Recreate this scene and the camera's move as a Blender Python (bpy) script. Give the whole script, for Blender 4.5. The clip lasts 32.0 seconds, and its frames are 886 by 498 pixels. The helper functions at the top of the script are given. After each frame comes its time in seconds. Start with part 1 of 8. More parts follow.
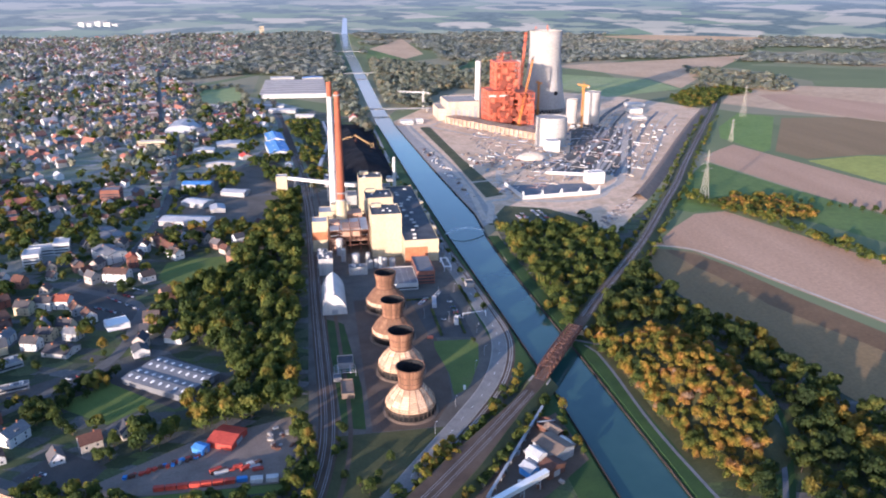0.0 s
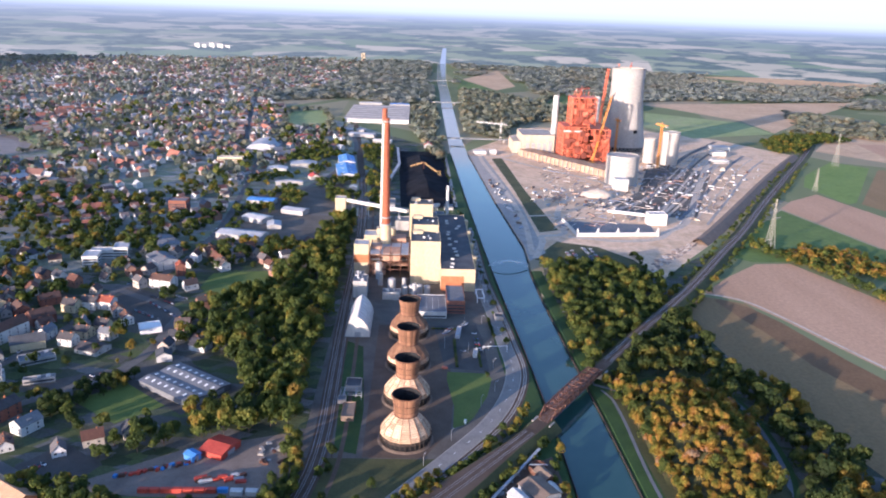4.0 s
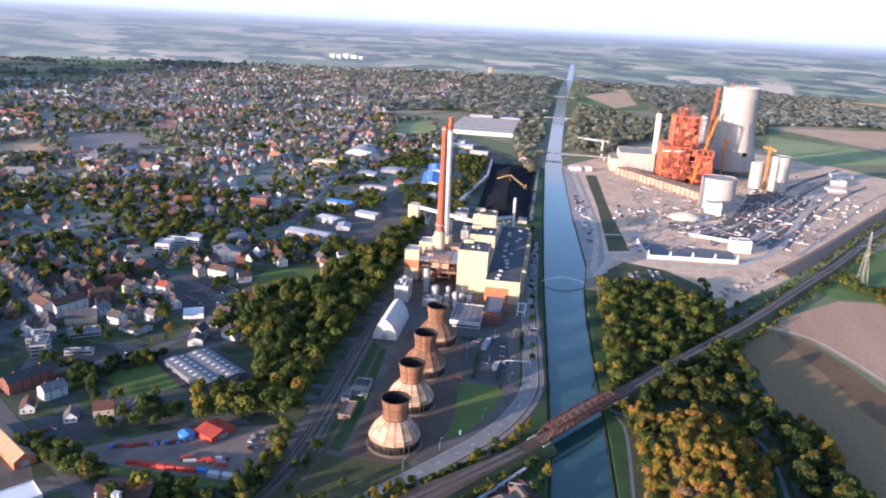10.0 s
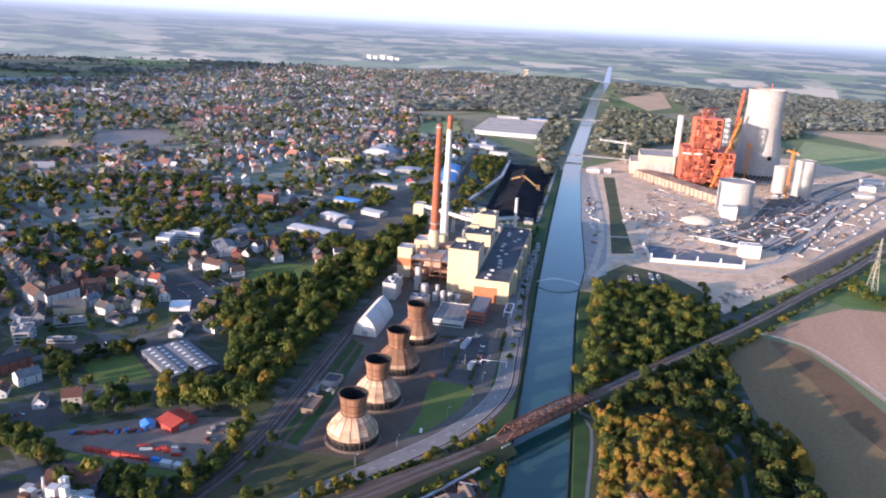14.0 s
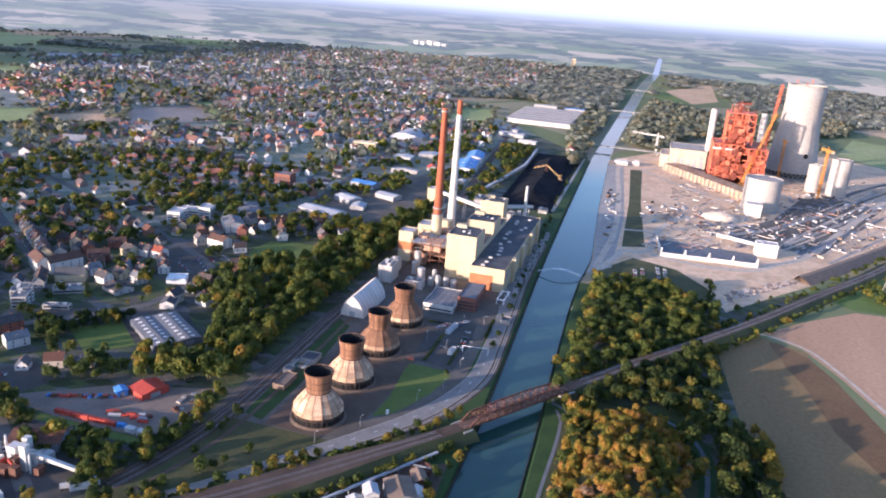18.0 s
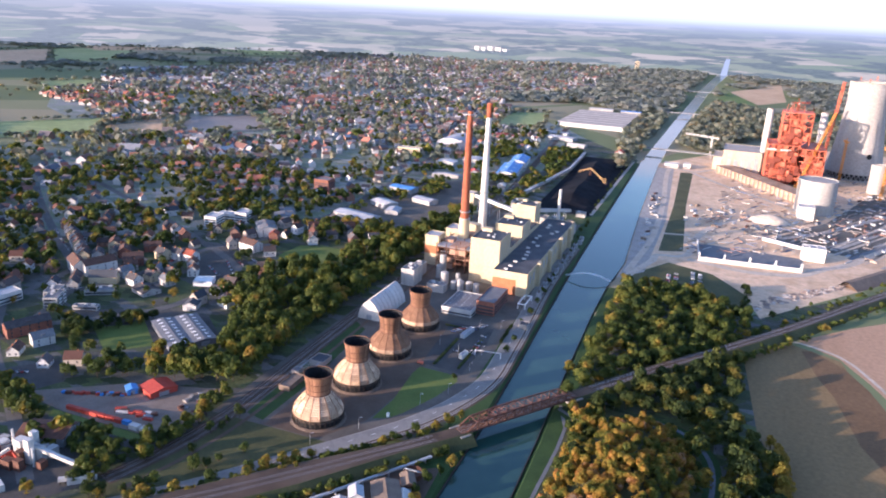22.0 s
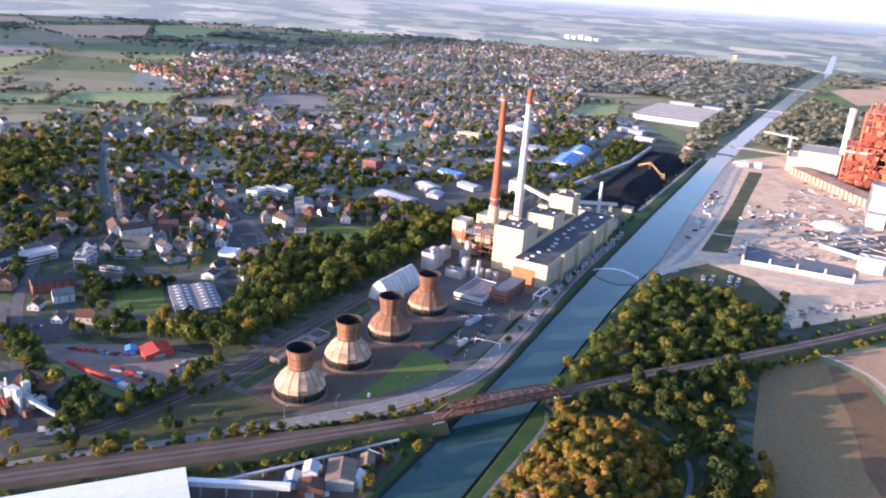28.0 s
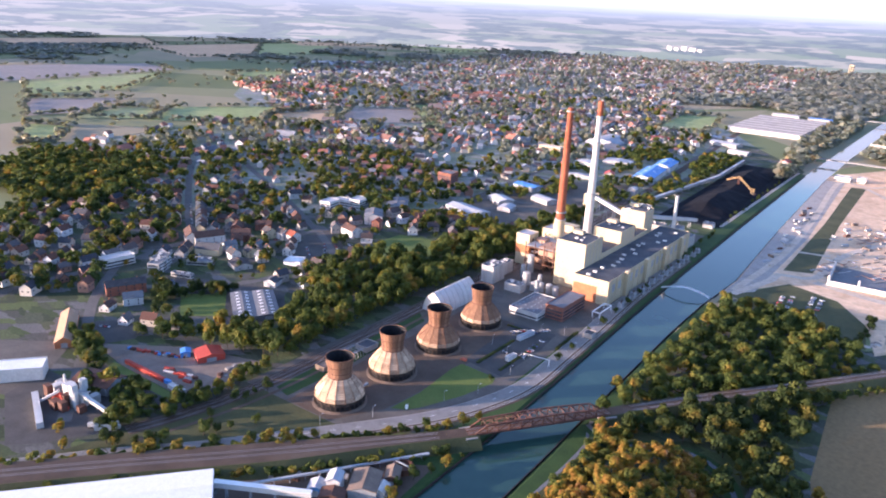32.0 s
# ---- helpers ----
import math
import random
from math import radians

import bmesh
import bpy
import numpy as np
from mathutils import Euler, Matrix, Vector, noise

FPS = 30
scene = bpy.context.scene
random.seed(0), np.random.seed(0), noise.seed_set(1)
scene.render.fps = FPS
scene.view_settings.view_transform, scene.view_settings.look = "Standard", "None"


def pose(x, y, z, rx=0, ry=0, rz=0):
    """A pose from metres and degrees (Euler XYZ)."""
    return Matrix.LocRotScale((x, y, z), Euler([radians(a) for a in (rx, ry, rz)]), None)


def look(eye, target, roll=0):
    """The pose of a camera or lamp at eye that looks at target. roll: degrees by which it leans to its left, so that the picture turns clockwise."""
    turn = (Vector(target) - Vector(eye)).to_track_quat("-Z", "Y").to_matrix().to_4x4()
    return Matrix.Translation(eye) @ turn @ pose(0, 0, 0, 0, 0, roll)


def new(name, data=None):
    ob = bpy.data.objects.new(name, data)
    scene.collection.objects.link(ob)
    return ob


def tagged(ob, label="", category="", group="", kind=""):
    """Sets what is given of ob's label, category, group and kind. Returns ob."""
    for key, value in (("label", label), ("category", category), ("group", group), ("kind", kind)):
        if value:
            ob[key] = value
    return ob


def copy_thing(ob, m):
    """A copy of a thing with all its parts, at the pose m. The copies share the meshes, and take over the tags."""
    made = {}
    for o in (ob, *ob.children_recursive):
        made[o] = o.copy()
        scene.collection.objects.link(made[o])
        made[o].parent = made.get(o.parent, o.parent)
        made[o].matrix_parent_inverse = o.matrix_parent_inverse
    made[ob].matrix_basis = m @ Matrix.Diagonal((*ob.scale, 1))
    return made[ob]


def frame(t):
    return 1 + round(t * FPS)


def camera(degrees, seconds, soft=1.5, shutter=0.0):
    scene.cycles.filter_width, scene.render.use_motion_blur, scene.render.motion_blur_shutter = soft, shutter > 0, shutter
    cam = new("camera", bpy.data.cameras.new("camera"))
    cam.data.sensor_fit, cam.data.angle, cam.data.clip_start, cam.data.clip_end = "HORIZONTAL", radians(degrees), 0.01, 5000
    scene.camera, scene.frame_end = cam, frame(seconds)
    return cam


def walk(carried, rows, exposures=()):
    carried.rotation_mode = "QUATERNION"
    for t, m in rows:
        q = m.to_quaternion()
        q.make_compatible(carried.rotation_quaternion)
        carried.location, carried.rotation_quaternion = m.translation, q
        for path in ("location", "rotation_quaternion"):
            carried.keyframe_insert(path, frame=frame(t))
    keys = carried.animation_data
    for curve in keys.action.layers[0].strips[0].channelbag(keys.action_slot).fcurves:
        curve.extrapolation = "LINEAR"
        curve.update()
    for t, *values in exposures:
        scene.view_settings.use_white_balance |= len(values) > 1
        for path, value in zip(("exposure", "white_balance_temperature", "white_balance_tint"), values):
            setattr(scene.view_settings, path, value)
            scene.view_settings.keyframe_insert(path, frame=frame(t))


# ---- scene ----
cam = camera(60.87, 32.0, soft=2.0)
# seconds, x, y, z, yaw, pitch, roll
PATH = [
    (0.0, -231.7, -28.9, 275.7, -9.72, -19.38, 0.19),
    (0.5, -224.7, -29.5, 275.9, -8.57, -19.20, 0.15),
    (1.0, -217.7, -30.0, 276.0, -7.03, -18.70, 0.04),
    (1.5, -210.6, -30.5, 276.1, -4.98, -18.57, -0.16),
    (2.0, -203.4, -30.7, 276.2, -3.20, -18.27, 0.49),
    (2.5, -196.1, -30.9, 276.2, -2.10, -17.79, 1.09),
    (3.0, -188.8, -31.0, 276.2, -1.85, -17.32, 1.96),
    (3.5, -181.5, -31.3, 276.1, -2.31, -17.31, 1.88),
    (5.5, -152.6, -32.3, 275.1, -0.85, -17.00, 3.75),
    (6.0, -145.5, -32.2, 274.8, 0.53, -17.03, 3.88),
    (6.5, -138.3, -31.6, 274.3, 1.72, -16.97, 3.82),
    (7.0, -131.1, -30.6, 273.8, 2.98, -16.92, 3.81),
    (7.5, -124.0, -29.4, 273.3, 4.22, -16.98, 3.68),
    (8.0, -116.9, -28.1, 272.9, 5.33, -17.00, 3.65),
    (8.5, -110.0, -26.7, 272.5, 6.29, -16.91, 3.60),
    (9.0, -103.1, -25.4, 272.2, 7.03, -16.81, 3.41),
    (9.5, -96.2, -24.2, 271.9, 7.49, -16.62, 3.21),
    (10.0, -89.5, -22.8, 271.7, 7.92, -16.54, 3.07),
    (10.5, -82.8, -21.3, 271.5, 8.42, -16.59, 3.07),
    (11.0, -76.2, -19.7, 271.3, 9.02, -16.64, 3.10),
    (11.5, -69.7, -18.1, 271.1, 9.64, -16.54, 3.11),
    (12.0, -63.2, -16.5, 270.9, 10.05, -16.54, 2.97),
    (12.5, -56.8, -15.0, 270.6, 10.27, -16.48, 2.92),
    (13.0, -50.3, -13.5, 270.3, 10.47, -16.43, 2.93),
    (13.5, -43.8, -12.0, 269.9, 10.79, -16.36, 3.00),
    (14.0, -37.3, -10.4, 269.5, 11.22, -16.54, 3.18),
    (14.5, -30.9, -8.7, 269.2, 11.71, -16.87, 3.54),
    (16.5, -6.0, -1.7, 268.6, 12.93, -17.71, 4.34),
    (17.0, 0.0, 0.0, 268.6, 13.39, -17.80, 4.69),
    (17.5, 5.8, 1.8, 268.7, 14.06, -17.86, 4.64),
    (18.0, 11.6, 3.4, 268.9, 14.89, -17.68, 4.50),
    (18.5, 17.3, 5.2, 269.0, 15.84, -17.39, 4.37),
    (19.0, 23.0, 7.1, 269.1, 16.79, -17.13, 4.26),
    (19.5, 28.6, 9.3, 269.1, 17.62, -17.07, 3.76),
    (20.0, 34.1, 11.6, 269.0, 18.40, -16.94, 3.22),
    (20.5, 39.4, 14.1, 268.7, 19.08, -16.78, 2.99),
    (21.0, 44.7, 16.6, 268.4, 19.67, -16.96, 2.86),
    (21.5, 49.8, 19.1, 268.2, 20.08, -17.32, 2.89),
    (22.0, 54.9, 21.5, 268.0, 20.39, -17.54, 2.86),
    (22.5, 59.9, 23.6, 267.9, 20.82, -17.63, 2.82),
    (23.0, 65.0, 25.7, 267.7, 21.40, -17.59, 3.07),
    (23.5, 70.2, 27.9, 267.6, 22.04, -17.64, 3.20),
    (24.0, 75.3, 30.3, 267.6, 22.61, -17.82, 3.26),
    (24.5, 80.3, 33.1, 267.6, 23.15, -18.05, 3.44),
    (26.5, 99.7, 45.6, 267.2, 25.37, -18.56, 3.92),
    (27.0, 104.2, 48.9, 267.1, 26.15, -18.74, 3.84),
    (27.5, 108.4, 52.3, 267.0, 26.77, -18.98, 4.11),
    (28.0, 112.5, 55.4, 266.9, 27.29, -18.86, 4.21),
    (28.5, 116.3, 58.4, 266.9, 27.94, -19.03, 3.68),
    (29.0, 120.0, 61.6, 267.1, 28.72, -19.30, 3.41),
    (29.5, 123.7, 64.9, 267.3, 29.67, -19.45, 3.14),
    (30.0, 127.4, 68.2, 267.4, 30.84, -19.29, 3.02),
    (30.5, 131.3, 71.4, 267.5, 32.25, -18.93, 2.88),
    (31.0, 135.4, 74.7, 267.3, 33.66, -18.56, 2.77),
    (31.5, 139.6, 78.0, 266.9, 34.80, -18.32, 2.80),
    (32.0, 144.1, 81.4, 266.3, 35.39, -18.28, 2.78),
]
walk(cam, [(t, pose(x, y, z, 90 + pitch, 0, yaw) @ pose(0, 0, 0, 0, 0, roll)) for t, x, y, z, yaw, pitch, roll in PATH],
     exposures=[(0.0, 1.38, 4780, 25), (10.0, 1.40, 4880, 26), (22.0, 1.53, 4960, 28), (32.0, 1.82, 5060, 32)])

# ---- sky, sun ----
SUN_UP, SUN_DIR = 8.4, (-0.69, -0.72)
world = bpy.data.worlds.new("sky")
scene.world = world
world.use_nodes = True
wn, wl = world.node_tree.nodes, world.node_tree.links
sky = wn.new("ShaderNodeTexSky")
sky.sky_type, sky.sun_disc = "NISHITA", False
sky.sun_elevation = radians(SUN_UP)
sky.sun_rotation = math.atan2(SUN_DIR[0], SUN_DIR[1])
sky.air_density, sky.dust_density, sky.ozone_density = 1.0, 1.0, 1.0
wn["Background"].inputs["Strength"].default_value = 0.132
wl.new(sky.outputs[0], wn["Background"].inputs["Color"])
sun_data = bpy.data.lights.new("sun", "SUN")
sun_data.energy, sun_data.angle, sun_data.color = 4.6, radians(0.6), (1.0, 0.70, 0.39)
sun = new("sun", sun_data)
hx, hy = Vector(SUN_DIR).normalized() * math.cos(radians(SUN_UP))
sun.matrix_world = look((0, 0, 0), (-hx, -hy, -math.sin(radians(SUN_UP))))

# ---- materials ----
def ramp_of(nt, stops, fac):
    r = nt.nodes.new("ShaderNodeValToRGB")
    el = r.color_ramp.elements
    while len(el) < len(stops):
        el.new(0.5)
    for e, (p, c) in zip(el, stops):
        e.position, e.color = p, (*c, 1)
    nt.links.new(fac, r.inputs["Fac"])
    return r.outputs["Color"]


def noise_of(nt, scale, detail=4, rough=0.6, coord="Object", stretch=None):
    tc = nt.nodes.new("ShaderNodeTexCoord")
    n = nt.nodes.new("ShaderNodeTexNoise")
    n.inputs["Scale"].default_value, n.inputs["Detail"].default_value, n.inputs["Roughness"].default_value = scale, detail, rough
    src = tc.outputs[coord]
    if stretch:
        mp = nt.nodes.new("ShaderNodeMapping")
        mp.inputs["Scale"].default_value = stretch[:3]
        if len(stretch) > 3:
            mp.inputs["Rotation"].default_value = (0, 0, radians(stretch[3]))
        nt.links.new(src, mp.inputs["Vector"])
        src = mp.outputs["Vector"]
    nt.links.new(src, n.inputs["Vector"])
    return n.outputs["Fac"]


def mixed(nt, a, b, fac, mode="MIX"):
    m = nt.nodes.new("ShaderNodeMix")
    m.data_type, m.blend_type = "RGBA", mode
    for i, v in ((0, fac), (6, a), (7, b)):
        if isinstance(v, (int, float)):
            m.inputs[i].default_value = v
        elif isinstance(v, tuple):
            m.inputs[i].default_value = (*v, 1)
        else:
            nt.links.new(v, m.inputs[i])
    return m.outputs[2]


def base_mat(name, rough=0.85, metal=0.0, spec=0.3):
    m = bpy.data.materials.new(name)
    m.use_nodes = True
    b = m.node_tree.nodes["Principled BSDF"]
    b.inputs["Roughness"].default_value, b.inputs["Metallic"].default_value = rough, metal
    b.inputs["Specular IOR Level"].default_value = spec
    return m, m.node_tree, b


def surface(name, dark, light, scale=0.3, fine=3.0, rough=0.85, metal=0.0, bump=0.0, stretch=None, spec=0.3, third=None, rnd=0.0):
    """A worn surface: two tones at a large scale, grain at a fine one, a third tone in stains; rnd: variation from object to object."""
    m, nt, b = base_mat(name, rough, metal, spec)
    big = noise_of(nt, scale, 5, 0.65, stretch=stretch)
    stops = [(0.3, dark), (0.7, light)]
    if third:
        stops = [(0.28, dark), (0.55, light), (0.75, third)]
    col = ramp_of(nt, stops, big)
    grain = noise_of(nt, fine, 3, 0.7)
    col = mixed(nt, col, ramp_of(nt, [(0.25, (0.6, 0.6, 0.6)), (0.75, (1.3, 1.3, 1.3))], grain), 0.6, "MULTIPLY")
    if rnd:
        oi = nt.nodes.new("ShaderNodeObjectInfo")
        col = mixed(nt, col, ramp_of(nt, [(0, (1 - rnd,) * 3), (1, (1 + rnd,) * 3)], oi.outputs["Random"]), 1.0, "MULTIPLY")
    nt.links.new(col, b.inputs["Base Color"])
    if bump:
        bp = nt.nodes.new("ShaderNodeBump")
        bp.inputs["Strength"].default_value, bp.inputs["Distance"].default_value = bump, 0.3
        nt.links.new(grain, bp.inputs["Height"])
        nt.links.new(bp.outputs[0], b.inputs["Normal"])
    return m


def palette(name, colours, rough=0.85, per="island", grain=2.0, spec=0.25):
    """One of several colours for each object or each loose piece, with grain over it."""
    m, nt, b = base_mat(name, rough, 0, spec)
    if per == "island":
        fac = nt.nodes.new("ShaderNodeNewGeometry").outputs["Random Per Island"]
    else:
        fac = nt.nodes.new("ShaderNodeObjectInfo").outputs["Random"]
    r = nt.nodes.new("ShaderNodeValToRGB")
    r.color_ramp.interpolation = "CONSTANT"
    el = r.color_ramp.elements
    while len(el) < len(colours):
        el.new(0.5)
    for i, (e, c) in enumerate(zip(el, colours)):
        e.position, e.color = i / len(colours), (*c, 1)
    nt.links.new(fac, r.inputs["Fac"])
    g1 = noise_of(nt, grain, 4, 0.7)
    col = mixed(nt, r.outputs["Color"], ramp_of(nt, [(0.25, (0.55, 0.55, 0.55)), (0.75, (1.3, 1.3, 1.3))], g1), 0.7, "MULTIPLY")
    nt.links.new(col, b.inputs["Base Color"])
    return m


def foliage(name, stops, tint_scale=0.05, rough=0.75, spec=0.2):
    """Leaves: tone from leaf clump to leaf clump, and from tree to tree by a slow noise."""
    m, nt, b = base_mat(name, rough, 0, spec)
    isl = nt.nodes.new("ShaderNodeNewGeometry").outputs["Random Per Island"]
    slow = noise_of(nt, tint_scale, 2, 0.6)
    col = ramp_of(nt, stops, slow)
    col = mixed(nt, col, ramp_of(nt, [(0, (0.72, 0.72, 0.72)), (1, (1.28, 1.28, 1.18))], isl), 0.9, "MULTIPLY")
    nt.links.new(col, b.inputs["Base Color"])
    tl, mx = nt.nodes.new("ShaderNodeBsdfTranslucent"), nt.nodes.new("ShaderNodeMixShader")
    nt.links.new(mixed(nt, col, (1.35, 1.3, 0.8), 1.0, "MULTIPLY"), tl.inputs["Color"])
    mx.inputs[0].default_value = 0.42
    nt.links.new(b.outputs[0], mx.inputs[1])
    nt.links.new(tl.outputs[0], mx.inputs[2])
    nt.links.new(mx.outputs[0], nt.nodes["Material Output"].inputs["Surface"])
    return m


M = {}
M["asphalt"] = surface("asphalt", (0.050, 0.046, 0.041), (0.082, 0.076, 0.068), 0.05, 1.2, third=(0.11, 0.098, 0.084))
M["concrete_warm"] = surface("fresh_tan_concrete", (0.36, 0.30, 0.22), (0.50, 0.43, 0.33), 0.05, 0.6, third=(0.42, 0.33, 0.24), stretch=(1, 1, 0.4))
M["yard"] = surface("worn_yard_paving", (0.075, 0.066, 0.053), (0.128, 0.113, 0.093), 0.04, 0.8, third=(0.165, 0.142, 0.115))
M["road"] = surface("road_asphalt", (0.105, 0.099, 0.090), (0.150, 0.142, 0.130), 0.08, 1.5)
M["concrete"] = surface("concrete", (0.26, 0.235, 0.205), (0.38, 0.35, 0.31), 0.06, 1.0, third=(0.30, 0.25, 0.20))
M["gravel"] = surface("brown_gravel", (0.085, 0.060, 0.041), (0.140, 0.102, 0.072), 0.05, 0.9, bump=0.4)
# Lighter copy of the gravel: light put into the works yard's colour.
M["lit_gravel"] = surface("gravel_lit_tone", (0.150, 0.118, 0.092), (0.225, 0.182, 0.145), 0.05, 0.9, third=(0.18, 0.135, 0.10), bump=0.3)
M["ballast"] = surface("rail_ballast", (0.056, 0.037, 0.024), (0.098, 0.066, 0.044), 0.06, 1.5, third=(0.125, 0.094, 0.068), bump=0.5)
M["grass"] = surface("mown_grass", (0.082, 0.120, 0.022), (0.122, 0.160, 0.032), 0.03, 0.7, third=(0.148, 0.152, 0.044), bump=0.3)
M["rough_grass"] = surface("rough_grass", (0.045, 0.052, 0.018), (0.080, 0.082, 0.030), 0.035, 0.5, third=(0.115, 0.098, 0.046), bump=0.5)
M["bank"] = surface("bank_grass", (0.024, 0.052, 0.012), (0.048, 0.088, 0.018), 0.05, 0.8, bump=0.3)
M["soil"] = surface("ploughed_soil", (0.39, 0.235, 0.130), (0.51, 0.325, 0.195), 0.01, 0.25, stretch=(1, 0.15, 1, 18), bump=0.3)
M["stubble"] = surface("stubble_field", (0.20, 0.132, 0.052), (0.27, 0.182, 0.078), 0.012, 0.3, stretch=(1, 0.12, 1, 20), bump=0.3)
M["dark_soil"] = surface("dark_turned_soil", (0.135, 0.080, 0.034), (0.19, 0.115, 0.052), 0.015, 0.3, bump=0.3)
M["site"] = surface("construction_ground", (0.46, 0.295, 0.160), (0.70, 0.510, 0.330), 0.022, 0.12, third=(0.55, 0.335, 0.18), bump=0.3)
M["site_pale"] = surface("pale_trodden_sand", (0.42, 0.345, 0.255), (0.56, 0.470, 0.365), 0.03, 0.2, third=(0.36, 0.285, 0.21))
M["meadow"] = surface("green_meadow", (0.085, 0.135, 0.026), (0.135, 0.19, 0.040), 0.008, 0.1, bump=0.2)
M["bright_meadow"] = surface("bright_pasture", (0.13, 0.20, 0.035), (0.18, 0.25, 0.05), 0.008, 0.1, bump=0.2)
M["rape"] = surface("young_rape", (0.27, 0.29, 0.05), (0.36, 0.36, 0.07), 0.01, 0.1, bump=0.2)
# Far meadows and fields: colours lightened to stand in for haze.
M["far_meadow"] = surface("hazed_far_meadow", (0.22, 0.27, 0.085), (0.29, 0.33, 0.125), 0.006, 0.05, third=(0.33, 0.32, 0.17), rough=0.8, spec=0.3)
M["far_soil"] = surface("hazed_bare_soil", (0.20, 0.165, 0.135), (0.27, 0.225, 0.185), 0.008, 0.06, rough=0.62, spec=0.5)
M["far_field"] = surface("hazed_stubble", (0.46, 0.305, 0.165), (0.58, 0.405, 0.235), 0.006, 0.05, rough=0.8, spec=0.3)
M["white"] = surface("white_render", (0.50, 0.485, 0.45), (0.63, 0.615, 0.575), 0.08, 1.0, stretch=(1, 1, 0.3), rough=0.7)
M["cream"] = surface("cream_cladding", (0.46, 0.38, 0.235), (0.54, 0.455, 0.295), 0.06, 0.7, stretch=(1, 1, 0.25), rough=0.6)
M["grey_metal"] = surface("grey_sheet_metal", (0.28, 0.29, 0.30), (0.42, 0.43, 0.44), 0.1, 1.0, rough=0.5, metal=0.3)
M["dark_roof"] = surface("bitumen_roof", (0.043, 0.047, 0.055), (0.085, 0.089, 0.098), 0.05, 0.6, third=(0.119, 0.119, 0.128))
M["light_roof"] = surface("pale_sheet_roof", (0.32, 0.33, 0.35), (0.48, 0.49, 0.50), 0.05, 0.8)
M["brick"] = surface("orange_brick", (0.33, 0.13, 0.055), (0.46, 0.19, 0.08), 0.15, 1.5)
M["rust"] = surface("rusty_steel", (0.075, 0.038, 0.027), (0.16, 0.078, 0.050), 0.2, 2.0, rough=0.8)
M["red_paint"] = surface("red_oxide_steel", (0.40, 0.095, 0.048), (0.60, 0.175, 0.090), 0.06, 0.6, rough=0.6, rnd=0.35)
M["red_brick_stack"] = surface("red_brick_stack", (0.25, 0.075, 0.038), (0.35, 0.115, 0.055), 0.05, 0.8)
M["red"] = surface("red_sheet", (0.36, 0.055, 0.035), (0.48, 0.085, 0.05), 0.2, 1.0, rough=0.6)
M["blue"] = surface("blue_sheet", (0.07, 0.20, 0.50), (0.13, 0.32, 0.65), 0.15, 1.0, rough=0.5)
M["coal"] = surface("black_coal", (0.008, 0.009, 0.012), (0.022, 0.023, 0.028), 0.05, 0.7, rough=0.95, bump=0.6, spec=0.05)
M["shell"] = surface("pale_concrete_shell", (0.34, 0.32, 0.29), (0.42, 0.395, 0.36), 0.02, 0.3, stretch=(1, 1, 0.2))
M["timber_dark"] = surface("weathered_timber", (0.13, 0.065, 0.035), (0.24, 0.125, 0.07), 0.2, 1.5, stretch=(1, 1, 0.3))
M["timber_pale"] = surface("bleached_timber", (0.33, 0.24, 0.16), (0.58, 0.48, 0.38), 0.35, 1.2, third=(0.24, 0.15, 0.09))
# Near-black: painted shade for openings, and the colour of tyres and tracks.
M["black"] = surface("black_shade_and_rubber", (0.008, 0.008, 0.009), (0.02, 0.02, 0.022), 0.3, 2.0)
M["rail"] = surface("steel_rail", (0.30, 0.27, 0.25), (0.42, 0.39, 0.37), 0.3, 2.0, rough=0.45, metal=0.6)
M["paint_white"] = surface("white_paint", (0.72, 0.72, 0.70), (0.82, 0.82, 0.80), 0.3, 2.0, rough=0.6)
M["trunk"] = surface("bark", (0.05, 0.035, 0.025), (0.10, 0.075, 0.055), 0.5, 3.0)
M["glass"] = surface("window_glass", (0.03, 0.035, 0.045), (0.07, 0.08, 0.095), 0.2, 1.0, rough=0.15, spec=0.6)
GREENS = [(0.34, (0.042, 0.064, 0.016)), (0.46, (0.066, 0.090, 0.019)), (0.54, (0.105, 0.125, 0.023)), (0.61, (0.16, 0.155, 0.025)), (0.68, (0.24, 0.160, 0.028))]
M["leaves"] = foliage("autumn_leaves", GREENS, 0.052)
DARKS = [(0.36, (0.028, 0.045, 0.014)), (0.48, (0.050, 0.070, 0.017)), (0.56, (0.090, 0.102, 0.020)), (0.64, (0.17, 0.135, 0.023))]
M["leaves_dark"] = foliage("green_leaves", DARKS, 0.05)
GOLDS = [(0.34, (0.062, 0.082, 0.016)), (0.42, (0.125, 0.130, 0.020)), (0.49, (0.22, 0.172, 0.024)), (0.57, (0.31, 0.185, 0.030)), (0.65, (0.29, 0.145, 0.040)), (0.72, (0.33, 0.235, 0.155))]
# Foliage farther off is paler and bluer: haze put into the leaf colour.
HAZED_FARS = [(0.36, (0.150, 0.172, 0.145)), (0.50, (0.180, 0.196, 0.152)), (0.60, (0.215, 0.208, 0.145)), (0.70, (0.27, 0.205, 0.105))]
M["leaves_far"] = foliage("hazed_far_leaves", HAZED_FARS, 0.03, 0.55, 0.5)
HAZED_DISTANT = [(0.36, (0.185, 0.210, 0.205)), (0.50, (0.210, 0.230, 0.215)), (0.62, (0.235, 0.240, 0.210)), (0.72, (0.26, 0.235, 0.19))]
M["leaves_distant"] = foliage("hazed_distant_leaves", HAZED_DISTANT, 0.004, 0.55, 0.5)
